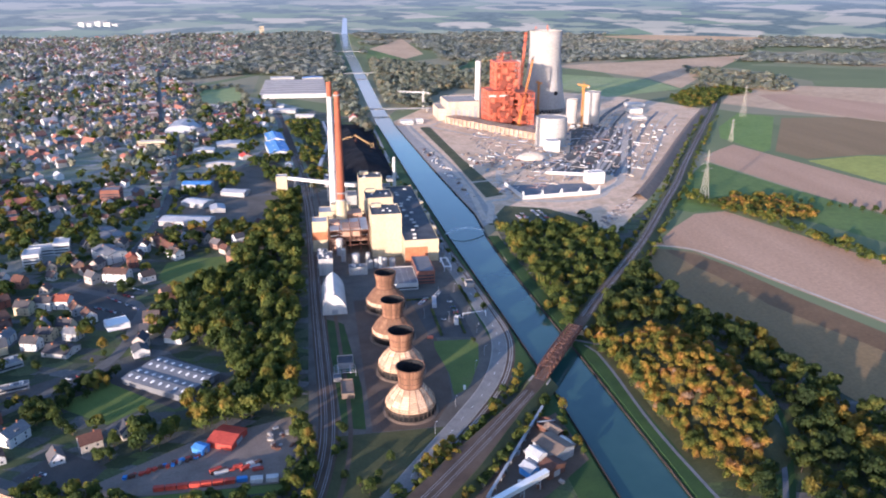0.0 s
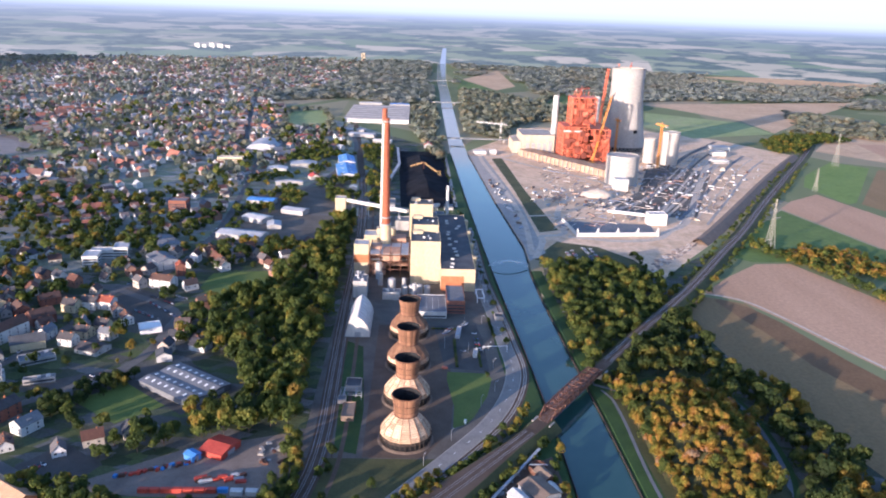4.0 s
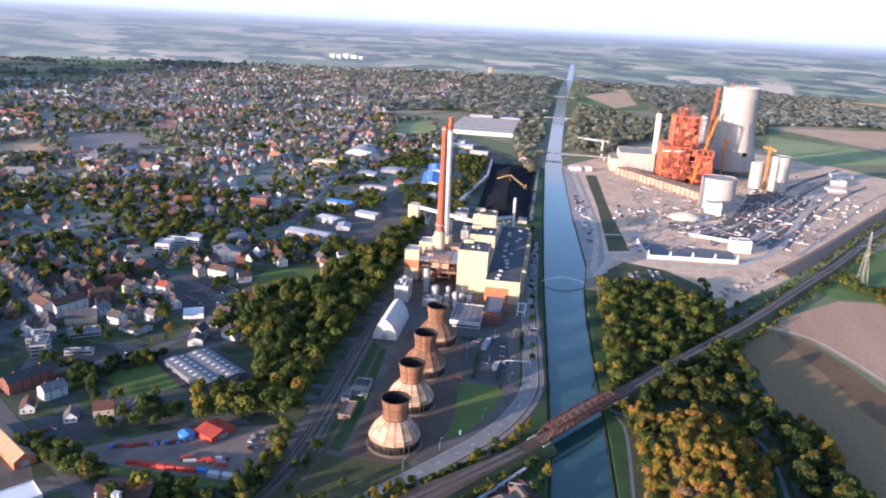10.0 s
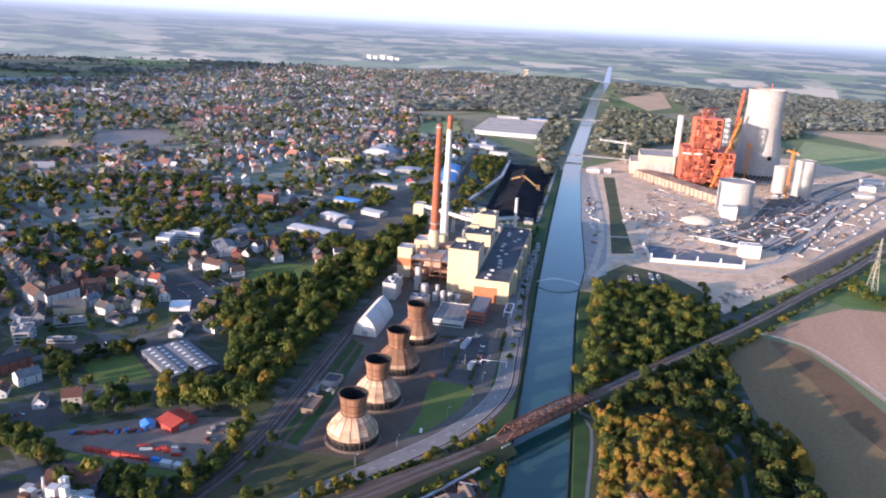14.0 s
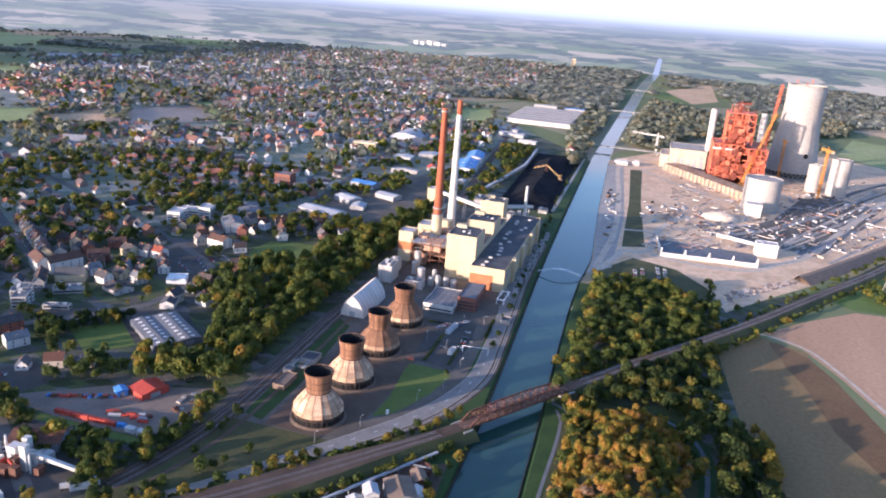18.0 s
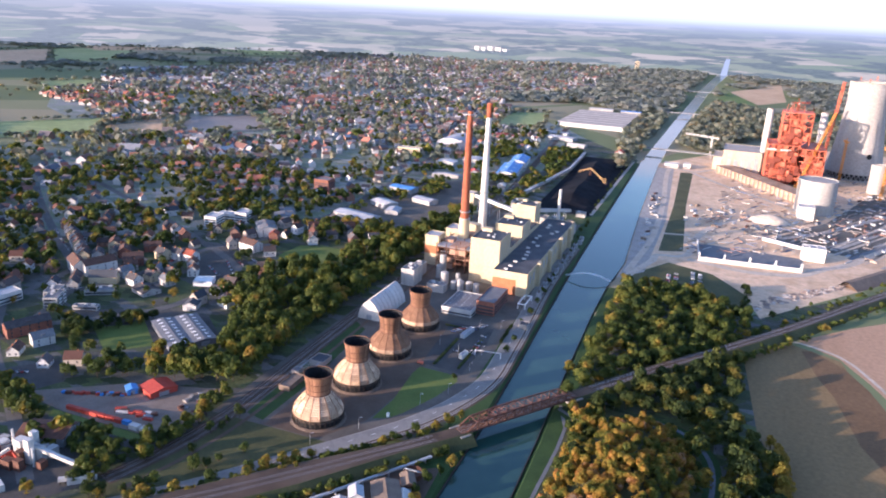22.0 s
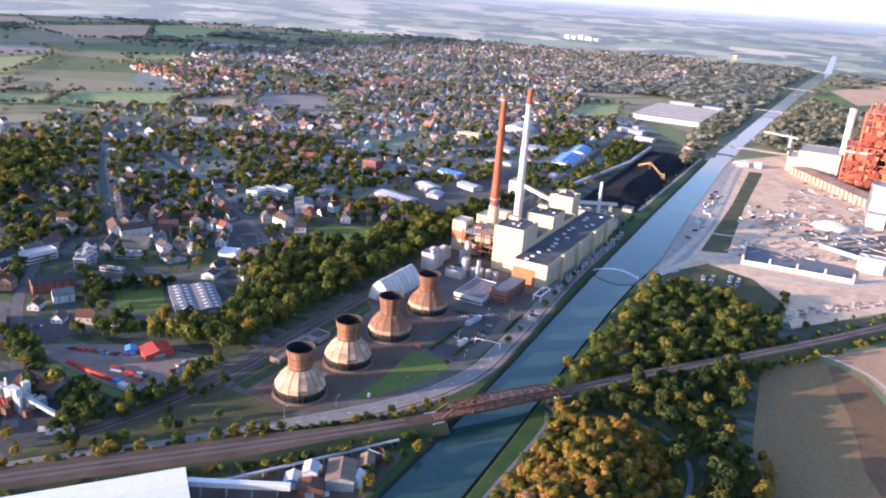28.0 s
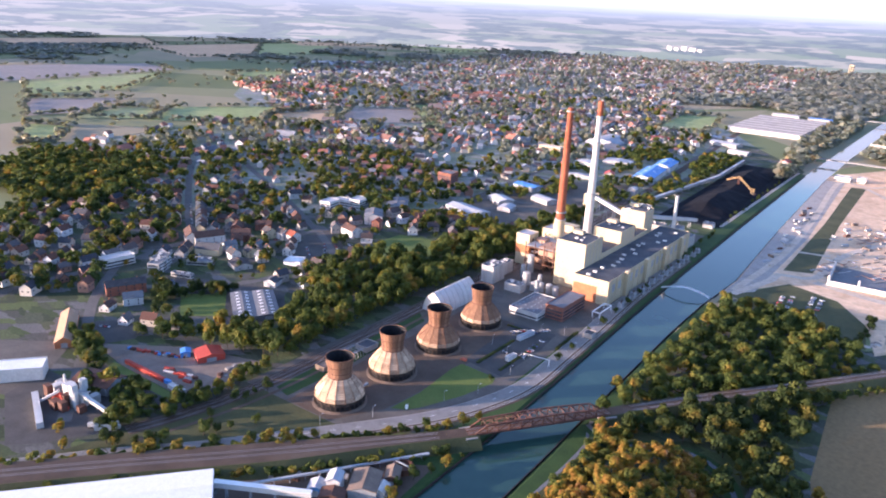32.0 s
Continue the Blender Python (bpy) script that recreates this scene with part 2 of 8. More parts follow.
M["leaves_gold"] = foliage("golden_leaves", GOLDS, 0.075)
POPLAR = [(0.35, (0.16, 0.14, 0.02)), (0.65, (0.32, 0.20, 0.035))]
M["leaves_poplar"] = foliage("yellow_poplar_leaves", POPLAR, 0.1)
# Roof tones of the farther houses are lightened to stand in for haze.
M["roofs"] = palette("hazed_house_roofs", [(0.19, 0.105, 0.082), (0.13, 0.10, 0.095), (0.12, 0.125, 0.145), (0.30, 0.125, 0.085), (0.17, 0.145, 0.14), (0.14, 0.12, 0.12), (0.20, 0.11, 0.085), (0.19, 0.20, 0.22), (0.30, 0.30, 0.31), (0.34, 0.15, 0.10), (0.42, 0.42, 0.43)])
M["house_walls"] = palette("house_walls", [(0.66, 0.65, 0.62), (0.62, 0.60, 0.55), (0.52, 0.51, 0.48), (0.42, 0.37, 0.30), (0.24, 0.14, 0.10), (0.58, 0.57, 0.55), (0.34, 0.29, 0.25), (0.28, 0.19, 0.15), (0.45, 0.43, 0.39)])
M["roof_obj"] = palette("tiled_roof", [(0.11, 0.055, 0.040), (0.068, 0.044, 0.038), (0.050, 0.050, 0.058), (0.14, 0.065, 0.042), (0.092, 0.074, 0.068), (0.066, 0.052, 0.048), (0.060, 0.061, 0.070), (0.12, 0.11, 0.11)], per="object", grain=1.0)
M["wall_obj"] = palette("rendered_wall", [(0.60, 0.585, 0.55), (0.46, 0.41, 0.33), (0.28, 0.15, 0.10), (0.66, 0.65, 0.63), (0.40, 0.35, 0.30), (0.30, 0.18, 0.13), (0.54, 0.50, 0.43)], per="object", grain=0.8)
M["car"] = palette("car_paint", [(0.6, 0.6, 0.62), (0.03, 0.03, 0.035), (0.35, 0.36, 0.38), (0.45, 0.04, 0.03), (0.05, 0.08, 0.2), (0.72, 0.72, 0.72)], 0.3, "object", spec=0.5)


def water_mat():
    m, nt, b = base_mat("canal_water", 0.08, 0, 0.42)
    b.inputs["Base Color"].default_value = (0.018, 0.055, 0.075, 1)
    col = ramp_of(nt, [(0.35, (0.024, 0.062, 0.050)), (0.65, (0.036, 0.078, 0.062))], noise_of(nt, 0.02, 4))
    nt.links.new(col, b.inputs["Base Color"])
    bp = nt.nodes.new("ShaderNodeBump")
    bp.inputs["Strength"].default_value, bp.inputs["Distance"].default_value = 0.07, 0.10
    nt.links.new(noise_of(nt, 0.35, 4, 0.55), bp.inputs["Height"])
    nt.links.new(bp.outputs[0], b.inputs["Normal"])
    return m


def plots_mat(name, colours, cell, grain=0.5, rough=0.9, spec=0.3):
    """Gardens, lawns, yards and paths as plots some metres wide, each with a tone of its own."""
    m, nt, b = base_mat(name, rough, 0, spec)
    tc = nt.nodes.new("ShaderNodeTexCoord")
    mp = nt.nodes.new("ShaderNodeMapping")
    mp.inputs["Rotation"].default_value = (0, 0, radians(28))
    mp.inputs["Scale"].default_value = (1.0, 1.7, 1.0)
    nt.links.new(tc.outputs["Object"], mp.inputs["Vector"])
    v = nt.nodes.new("ShaderNodeTexVoronoi")
    v.distance = "CHEBYCHEV"
    v.inputs["Scale"].default_value = 1.0 / cell
    nt.links.new(mp.outputs["Vector"], v.inputs["Vector"])
    sep = nt.nodes.new("ShaderNodeSeparateColor")
    nt.links.new(v.outputs["Color"], sep.inputs[0])
    col = ramp_of(nt, [((i + 0.5) / len(colours), c) for i, c in enumerate(colours)], sep.outputs[0])
    col = mixed(nt, col, ramp_of(nt, [(0.3, (0.55, 0.55, 0.55)), (0.7, (1.35, 1.35, 1.35))], noise_of(nt, grain, 4, 0.7)), 0.8, "MULTIPLY")
    nt.links.new(col, b.inputs["Base Color"])
    return m


M["water"] = water_mat()
M["felt"] = surface("grey_felt_roof", (0.13, 0.135, 0.145), (0.19, 0.195, 0.205), 0.1, 0.8)
M["garden"] = plots_mat("garden_ground", [(0.038, 0.052, 0.020), (0.064, 0.086, 0.028), (0.088, 0.085, 0.074), (0.042, 0.056, 0.023), (0.095, 0.120, 0.038), (0.066, 0.068, 0.050), (0.14, 0.134, 0.124)], 17.0)
# Town ground grows paler with distance: haze lightening in the plot colours.
M["far_town"] = plots_mat("hazed_far_town_ground", [(0.14, 0.16, 0.11), (0.20, 0.20, 0.17), (0.17, 0.20, 0.12), (0.26, 0.25, 0.23), (0.15, 0.17, 0.13)], 40.0, 0.1, 0.62, 0.5)
M["mid_town"] = plots_mat("hazed_suburban_ground", [(0.135, 0.155, 0.088), (0.185, 0.21, 0.105), (0.22, 0.215, 0.195), (0.145, 0.165, 0.098), (0.29, 0.28, 0.265), (0.17, 0.19, 0.12)], 22.0, 0.3, 0.7, 0.45)
M["weathered"] = surface("weathered_grey_cladding", (0.26, 0.25, 0.235), (0.42, 0.41, 0.385), 0.10, 1.0, stretch=(1, 1, 0.3), third=(0.32, 0.28, 0.24))
M["plant_road"] = surface("pale_plant_road", (0.17, 0.160, 0.145), (0.245, 0.232, 0.212), 0.08, 1.0, third=(0.21, 0.19, 0.165))
M["brick_dark"] = surface("dark_red_brick", (0.16, 0.07, 0.048), (0.24, 0.105, 0.07), 0.3, 1.6)
M["roof_tan"] = surface("tan_roof_tiles", (0.34, 0.21, 0.12), (0.46, 0.30, 0.18), 0.2, 1.2)
M["gravel_roof"] = surface("brown_felt_roof", (0.16, 0.12, 0.09), (0.24, 0.18, 0.13), 0.15, 1.0)


def ground_mat():
    """Farmland and scrub: patches of meadow, stubble and wood floor, some hundred metres each."""
    m, nt, b = base_mat("open_country", 0.95, 0, 0.12)
    tc = nt.nodes.new("ShaderNodeTexCoord")
    v = nt.nodes.new("ShaderNodeTexVoronoi")
    v.inputs["Scale"].default_value = 0.0028
    nt.links.new(tc.outputs["Object"], v.inputs["Vector"])
    sep = nt.nodes.new("ShaderNodeSeparateColor")
    nt.links.new(v.outputs["Color"], sep.inputs[0])
    patch = ramp_of(nt, [(0.0, (0.15, 0.18, 0.08)), (0.35, (0.21, 0.24, 0.105)), (0.6, (0.30, 0.28, 0.16)), (0.85, (0.40, 0.33, 0.22))], sep.outputs[0])
    rough_col = ramp_of(nt, [(0.3, (0.08, 0.10, 0.055)), (0.6, (0.14, 0.15, 0.085)), (0.8, (0.22, 0.20, 0.13))], noise_of(nt, 0.006, 4, 0.6))
    col = mixed(nt, rough_col, patch, 0.65)
    nt.links.new(col, b.inputs["Base Color"])
    return m


M["ground"] = ground_mat()


def backdrop_mat(eye_z, rim):
    """Glowing sheet painted with far fields, woods and villages over the horizon, its painted haze rising into the pale
    sky.
    """
    m = bpy.data.materials.new("glowing_painted_haze")
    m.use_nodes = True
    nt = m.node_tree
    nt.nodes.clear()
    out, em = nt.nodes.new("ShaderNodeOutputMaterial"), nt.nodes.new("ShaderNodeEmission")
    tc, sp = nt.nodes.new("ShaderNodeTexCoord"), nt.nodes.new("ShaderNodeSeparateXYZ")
    nt.links.new(tc.outputs["Object"], sp.inputs[0])

    def calc(op, a, b):
        n = nt.nodes.new("ShaderNodeMath")
        n.operation = op
        for i, v in enumerate((a, b)):
            if isinstance(v, (int, float)):
                n.inputs[i].default_value = v
            else:
                nt.links.new(v, n.inputs[i])
        return n.outputs[0]

    turn = calc("MULTIPLY", calc("ARCTAN2", sp.outputs[0], sp.outputs[1]), 4700.0)
    flat = nt.nodes.new("ShaderNodeCombineXYZ")
    nt.links.new(turn, flat.inputs[0])
    nt.links.new(calc("MULTIPLY", sp.outputs[2], calc("ADD", 10.0, calc("MULTIPLY", sp.outputs[2], 0.02))), flat.inputs[1])
    drop = calc("MAXIMUM", calc("SUBTRACT", eye_z, sp.outputs[2]), 6.0)
    k = calc("DIVIDE", eye_z, drop)

    def land_noise(scale, detail):
        n = nt.nodes.new("ShaderNodeTexNoise")
        n.inputs["Scale"].default_value, n.inputs["Detail"].default_value = scale, detail
        nt.links.new(flat.outputs[0], n.inputs["Vector"])
        return n.outputs["Fac"]

    v = nt.nodes.new("ShaderNodeTexVoronoi")
    v.inputs["Scale"].default_value = 0.0026
    nt.links.new(flat.outputs[0], v.inputs["Vector"])
    sc = nt.nodes.new("ShaderNodeSeparateColor")
    nt.links.new(v.outputs["Color"], sc.inputs[0])
    fields = ramp_of(nt, [(0.0, (0.110, 0.132, 0.074)), (0.35, (0.150, 0.158, 0.094)), (0.6, (0.225, 0.196, 0.132)), (0.9, (0.32, 0.255, 0.172))], sc.outputs[0])
    woods = ramp_of(nt, [(0.35, (0.050, 0.062, 0.054)), (0.65, (0.092, 0.104, 0.084))], land_noise(0.016, 4))
    cover = ramp_of(nt, [(0.47, (0, 0, 0)), (0.51, (0.9, 0.9, 0.9))], land_noise(0.0030, 5))
    land = mixed(nt, woods, fields, cover)
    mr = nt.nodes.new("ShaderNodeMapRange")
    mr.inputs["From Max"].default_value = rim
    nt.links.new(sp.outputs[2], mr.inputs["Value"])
    # haze and pale sky painted as emission, by height
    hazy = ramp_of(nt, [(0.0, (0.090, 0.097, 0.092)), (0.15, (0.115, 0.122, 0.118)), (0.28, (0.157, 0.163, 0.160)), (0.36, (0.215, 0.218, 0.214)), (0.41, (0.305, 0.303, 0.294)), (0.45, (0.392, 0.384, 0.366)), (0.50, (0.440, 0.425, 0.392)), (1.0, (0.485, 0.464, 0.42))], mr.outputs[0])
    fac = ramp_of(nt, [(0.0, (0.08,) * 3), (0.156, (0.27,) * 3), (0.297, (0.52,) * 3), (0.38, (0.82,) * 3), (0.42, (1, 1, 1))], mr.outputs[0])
    specks = ramp_of(nt, [(0.62, (0, 0, 0)), (0.70, (0.6, 0.6, 0.6))], land_noise(0.055, 2))
    towns = ramp_of(nt, [(0.50, (0, 0, 0)), (0.56, (1, 1, 1))], land_noise(0.0016, 2))
    land = mixed(nt, land, (0.165, 0.158, 0.152), mixed(nt, specks, towns, 1.0, "MULTIPLY"))
    # the canal's far stretch, painted on as a straight pale strip to the edge of sight
    off = calc("ABSOLUTE", calc("ADD", calc("MULTIPLY", sp.outputs[0], k), 32.0), 0.0)
    wet = calc("MULTIPLY", calc("LESS_THAN", off, 17.0), calc("LESS_THAN", k, 1.45))
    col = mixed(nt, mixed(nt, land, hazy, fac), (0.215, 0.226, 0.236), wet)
    # extra haze painted in toward the west, the sunward side
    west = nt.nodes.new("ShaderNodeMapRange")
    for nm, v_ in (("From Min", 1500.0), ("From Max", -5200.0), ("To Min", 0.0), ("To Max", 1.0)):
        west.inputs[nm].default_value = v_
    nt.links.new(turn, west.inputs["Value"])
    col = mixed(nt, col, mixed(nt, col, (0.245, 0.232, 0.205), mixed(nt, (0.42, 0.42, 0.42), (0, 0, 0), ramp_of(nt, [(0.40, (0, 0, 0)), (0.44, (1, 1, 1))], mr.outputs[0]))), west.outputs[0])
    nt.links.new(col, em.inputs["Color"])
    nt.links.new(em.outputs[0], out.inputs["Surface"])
    return m

# ---- mesh tools ----
def mesh_from(name, verts, faces, mat, smooth=False):
    me = bpy.data.meshes.new(name)
    me.from_pydata([tuple(v) for v in verts], [], faces)
    me.materials.append(mat)
    if smooth:
        me.shade_smooth()
    return me


def mesh_quads(name, verts, mat, corners=4):
    """A mesh of loose quads (or triangles) from an array of n x corners x 3."""
    n = len(verts)
    me = bpy.data.meshes.new(name)
    me.vertices.add(n * corners)
    me.vertices.foreach_set("co", np.ascontiguousarray(verts, dtype=np.float32).ravel())
    me.loops.add(n * corners)
    me.loops.foreach_set("vertex_index", np.arange(n * corners, dtype=np.int32))
    me.polygons.add(n)
    me.polygons.foreach_set("loop_start", np.arange(0, n * corners, corners, dtype=np.int32))
    me.update(calc_edges=True)
    me.materials.append(mat)
    return me


class Shape:
    """Collects solids into one mesh."""

    def __init__(self):
        self.v, self.f = [], []

    def add(self, verts, faces):
        k = len(self.v)
        self.v += [tuple(p) for p in verts]
        self.f += [tuple(i + k for i in f) for f in faces]
        return self

    def box(self, x0, y0, z0, x1, y1, z1):
        v = [(x, y, z) for z in (z0, z1) for x, y in ((x0, y0), (x1, y0), (x1, y1), (x0, y1))]
        return self.add(v, [(3, 2, 1, 0), (4, 5, 6, 7), (0, 1, 5, 4), (1, 2, 6, 5), (2, 3, 7, 6), (3, 0, 4, 7)])

    def prism(self, poly, z0, z1):
        n = len(poly)
        v = [(x, y, z0) for x, y in poly] + [(x, y, z1) for x, y in poly]
        return self.add(v, [tuple(range(n - 1, -1, -1)), tuple(range(n, 2 * n))] + [(i, (i + 1) % n, n + (i + 1) % n, n + i) for i in range(n)])

    def gable(self, x0, y0, x1, y1, z0, z1, over=0.4, thick=0.25):
        """A pitched roof with its ridge along y and a thickness of its own."""
        xm = (x0 + x1) / 2
        a = [(x0 - over, z0 - over * (z1 - z0) / (xm - x0)), (xm, z1), (x1 + over, z0 - over * (z1 - z0) / (xm - x0))]
        v = [(x, y, z + d) for y in (y0 - over, y1 + over) for d in (0, thick) for x, z in a]
        return self.add(v, [(0, 1, 4, 3), (1, 2, 5, 4), (6, 9, 10, 7), (7, 10, 11, 8), (3, 4, 10, 9), (4, 5, 11, 10), (0, 6, 7, 1), (1, 7, 8, 2), (0, 3, 9, 6), (2, 8, 11, 5)])

    def gable_walls(self, x0, y0, x1, y1, z0, ze, zr):
        xm = (x0 + x1) / 2
        v = [(x0, y0, z0), (x1, y0, z0), (x1, y0, ze), (xm, y0, zr), (x0, y0, ze), (x0, y1, z0), (x1, y1, z0), (x1, y1, ze), (xm, y1, zr), (x0, y1, ze)]
        return self.add(v, [(0, 1, 2, 3, 4), (9, 8, 7, 6, 5), (0, 4, 9, 5), (1, 6, 7, 2), (0, 5, 6, 1)])

    def lathe(self, profile, n=24, cx=0, cy=0, caps=(True, True), phase=0.0):
        k = len(profile)
        v = [(cx + r * math.cos(phase + 2 * math.pi * i / n), cy + r * math.sin(phase + 2 * math.pi * i / n), z) for r, z in profile for i in range(n)]
        f = [(j * n + i, j * n + (i + 1) % n, (j + 1) * n + (i + 1) % n, (j + 1) * n + i) for j in range(k - 1) for i in range(n)]
        if caps[0]:
            f.append(tuple(range(n - 1, -1, -1)))
        if caps[1]:
            f.append(tuple((k - 1) * n + i for i in range(n)))
        return self.add(v, f)

    def beam(self, a, b, w=0.3, h=None):
        """A bar from a to b."""
        a, b, h = Vector(a), Vector(b), h or w
        d = (b - a).normalized()
        s = d.cross(Vector((0, 0, 1)))
        s = s.normalized() if s.length > 1e-3 else Vector((1, 0, 0))
        u = s.cross(d).normalized()
        v = [p + s * i * w / 2 + u * j * h / 2 for p in (a, b) for i, j in ((-1, -1), (1, -1), (1, 1), (-1, 1))]
        return self.add(v, [(3, 2, 1, 0), (4, 5, 6, 7), (0, 1, 5, 4), (1, 2, 6, 5), (2, 3, 7, 6), (3, 0, 4, 7)])

    def ribbon(self, line, width, z, thick=0.0):
        """A strip along a line of (x, y) or (x, y, z); thick: how far its sides go down."""
        pts = [Vector((p[0], p[1])) for p in line]
        zs = [p[2] if len(p) > 2 else z for p in line]
        k = len(self.v)
        n = len(pts)
        for i, p in enumerate(pts):
            d = (pts[min(i + 1, n - 1)] - pts[max(i - 1, 0)]).normalized()
            s = Vector((-d.y, d.x)) * width / 2
            self.v += [(p.x + s.x, p.y + s.y, zs[i]), (p.x - s.x, p.y - s.y, zs[i])]
        for i in range(n - 1):
            self.f.append((k + 2 * i, k + 2 * i + 1, k + 2 * i + 3, k + 2 * i + 2))
        return self

    def mesh(self, name, mat, smooth=False):
        return mesh_from(name, self.v, self.f, mat, smooth)


def thing(name, x, y, z, label, category, group="", turn=0.0, kind=""):
    ob = new(name)
    ob.matrix_world = pose(x, y, z, 0, 0, turn)
    ob.empty_display_size = 1.0
    return tagged(ob, label, category, group, kind)


def part(name, shape, mat, parent, label="", smooth=False):
    data = shape.mesh(name, mat, smooth) if isinstance(shape, Shape) else shape
    ob = new(name, data)
    ob.parent = parent
    return tagged(ob, label) if label else ob


def single(name, shape, mat, label, category, group="", kind="", smooth=False):
    data = shape.mesh(name, mat, smooth) if isinstance(shape, Shape) else shape
    return tagged(new(name, data), label, category, group, kind)


def curve_line(pts, step=6.0):
    """A smooth line through the points (Catmull-Rom), a point about every step metres."""
    p = [Vector(q) for q in pts]
    p = [2 * p[0] - p[1]] + p + [2 * p[-1] - p[-2]]
    out = []
    for i in range(1, len(p) - 2):
        n = max(1, int((p[i + 1] - p[i]).length / step))
        for k in range(n):
            t = k / n
            out.append(0.5 * (2 * p[i] + (p[i + 1] - p[i - 1]) * t + (2 * p[i - 1] - 5 * p[i] + 4 * p[i + 1] - p[i + 2]) * t * t + (3 * p[i] - p[i - 1] - 3 * p[i + 1] + p[i + 2]) * t ** 3))
    return [tuple(q) for q in out] + [tuple(p[-2])]


def area(name, poly, mat, z, label, category, kind="structure"):
    """A flat patch of ground."""
    return single(name, Shape().add([(x, y, z) for x, y in poly], [tuple(range(len(poly)))]), M[mat], label, category, kind=kind)


def inside(poly, xs, ys):
    """Which of the places lie in the polygon."""
    hit = np.zeros(len(xs), bool)
    n = len(poly)
    for i in range(n):
        (x0, y0), (x1, y1) = poly[i], poly[(i + 1) % n]
        if y0 != y1:
            hit ^= ((y0 > ys) != (y1 > ys)) & (xs < (x1 - x0) * (ys - y0) / (y1 - y0) + x0)
    return hit


def near_line(line, xs, ys, dist):
    """Which of the places lie within dist of a line."""
    hit = np.zeros(len(xs), bool)
    for (x0, y0), (x1, y1) in zip(line[:-1], line[1:]):
        dx, dy = x1 - x0, y1 - y0
        t = np.clip(((xs - x0) * dx + (ys - y0) * dy) / (dx * dx + dy * dy), 0, 1)
        hit |= np.hypot(xs - x0 - t * dx, ys - y0 - t * dy) < dist
    return hit

# ---- ground, canal, backdrop ----
# The canal's banks: y, west edge, east edge.
CANAL = [(-3000, -70, -28), (200, -70, -29), (330, -71, -31), (450, -72, -34), (560, -76, -38), (700, -82, -42), (800, -86, -42), (806, -86, -40), (870, -88, -37), (1100, -94, -50), (1540, -103, -68), (1800, -102, -72), (2400, -99, -64), (2840, -94, -58), (3300, -93, -54), (3900, -82, -36), (4600, -62, -12)]
GROUND_R = 4600.0


def canal_at(y):
    ys = [c[0] for c in CANAL]
    return np.interp(y, ys, [c[1] for c in CANAL]), np.interp(y, ys, [c[2] for c in CANAL])


gs = Shape()
for y, w, e in CANAL:
    reach = math.sqrt(max(GROUND_R ** 2 - y ** 2, 1.0)) if y < GROUND_R else 900.0
    reach = max(reach, 900.0)
    gs.v += [(-reach, y, 0), (w - 3.0, y, 0), (w + 2.0, y, -3.5), (e - 2.0, y, -3.5), (e + 3.0, y, 0), (reach, y, 0)]
for i in range(len(CANAL) - 1):
    for k in range(5):
        a = i * 6 + k
        gs.f.append((a, a + 1, a + 7, a + 6))
single("ground", gs, M["ground"], "open country of meadow, stubble and scrub crossed by a canal", "ground", kind="structure")
ws = Shape()
for y, w, e in CANAL:
    ws.v += [(w - 2.0, y, -1.6), (e + 2.0, y, -1.6)]
ws.f = [(2 * i, 2 * i + 1, 2 * i + 3, 2 * i + 2) for i in range(len(CANAL) - 1)]
single("water", ws, M["water"], "calm blue-green water of a ship canal", "water", kind="structure")
bd = Shape()
NB = 96
for i in range(NB + 1):
    a = math.pi * (0.08 + 0.98 * i / NB)
    for r, z in ((4560, -2), (4640, 60), (4720, 160), (4760, 262), (4760, 640)):
        bd.v.append((r * math.cos(a), r * math.sin(a), z))
bd.f = [(5 * i + k, 5 * i + k + 1, 5 * i + k + 6, 5 * i + k + 5) for i in range(NB) for k in range(4)]
single("backdrop", bd, backdrop_mat(268.0, 640.0), "glowing backdrop painted with hazy blue woods and fields", "backdrop", kind="structure")

# ---- land use round the plant ----
area("garden_ground", [(-95, 100), (-95, 395), (-78, 480), (-88, 600), (-100, 900), (-110, 1560), (-250, 1760), (-560, 1760), (-1000, 1640), (-1160, 1200), (-1150, 800), (-900, 560), (-700, 430), (-700, 100)], "garden", 0.015, "dark garden ground between houses and streets", "ground")
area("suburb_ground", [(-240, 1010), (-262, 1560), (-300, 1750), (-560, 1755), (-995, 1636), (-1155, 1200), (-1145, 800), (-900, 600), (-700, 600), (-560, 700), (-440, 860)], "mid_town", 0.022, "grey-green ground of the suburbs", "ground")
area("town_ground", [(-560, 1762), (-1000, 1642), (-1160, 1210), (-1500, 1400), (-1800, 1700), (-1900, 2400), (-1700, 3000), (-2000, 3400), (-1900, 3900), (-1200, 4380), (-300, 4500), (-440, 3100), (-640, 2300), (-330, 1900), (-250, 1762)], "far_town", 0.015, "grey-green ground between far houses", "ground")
area("scrub_ground", [(-24, 150), (190, 150), (124, 420), (98, 655), (140, 742), (230, 900), (100, 768), (-22, 815), (-34, 700), (-32, 560)], "garden", 0.015, "dark woodland floor beside the railway", "ground")
area("pavement", [(-246, 395), (-158, 395), (-120, 440), (-98, 490), (-88, 540), (-90, 640), (-96, 760), (-102, 1010), (-246, 1010)], "yard", 0.04, "worn grey paving of the power station yard", "pavement")
area("gravel_patch", [(-205, 396), (-165, 396), (-146, 430), (-140, 500), (-150, 615), (-205, 615)], "gravel", 0.08, "brown gravel round the cooling towers", "gravel")
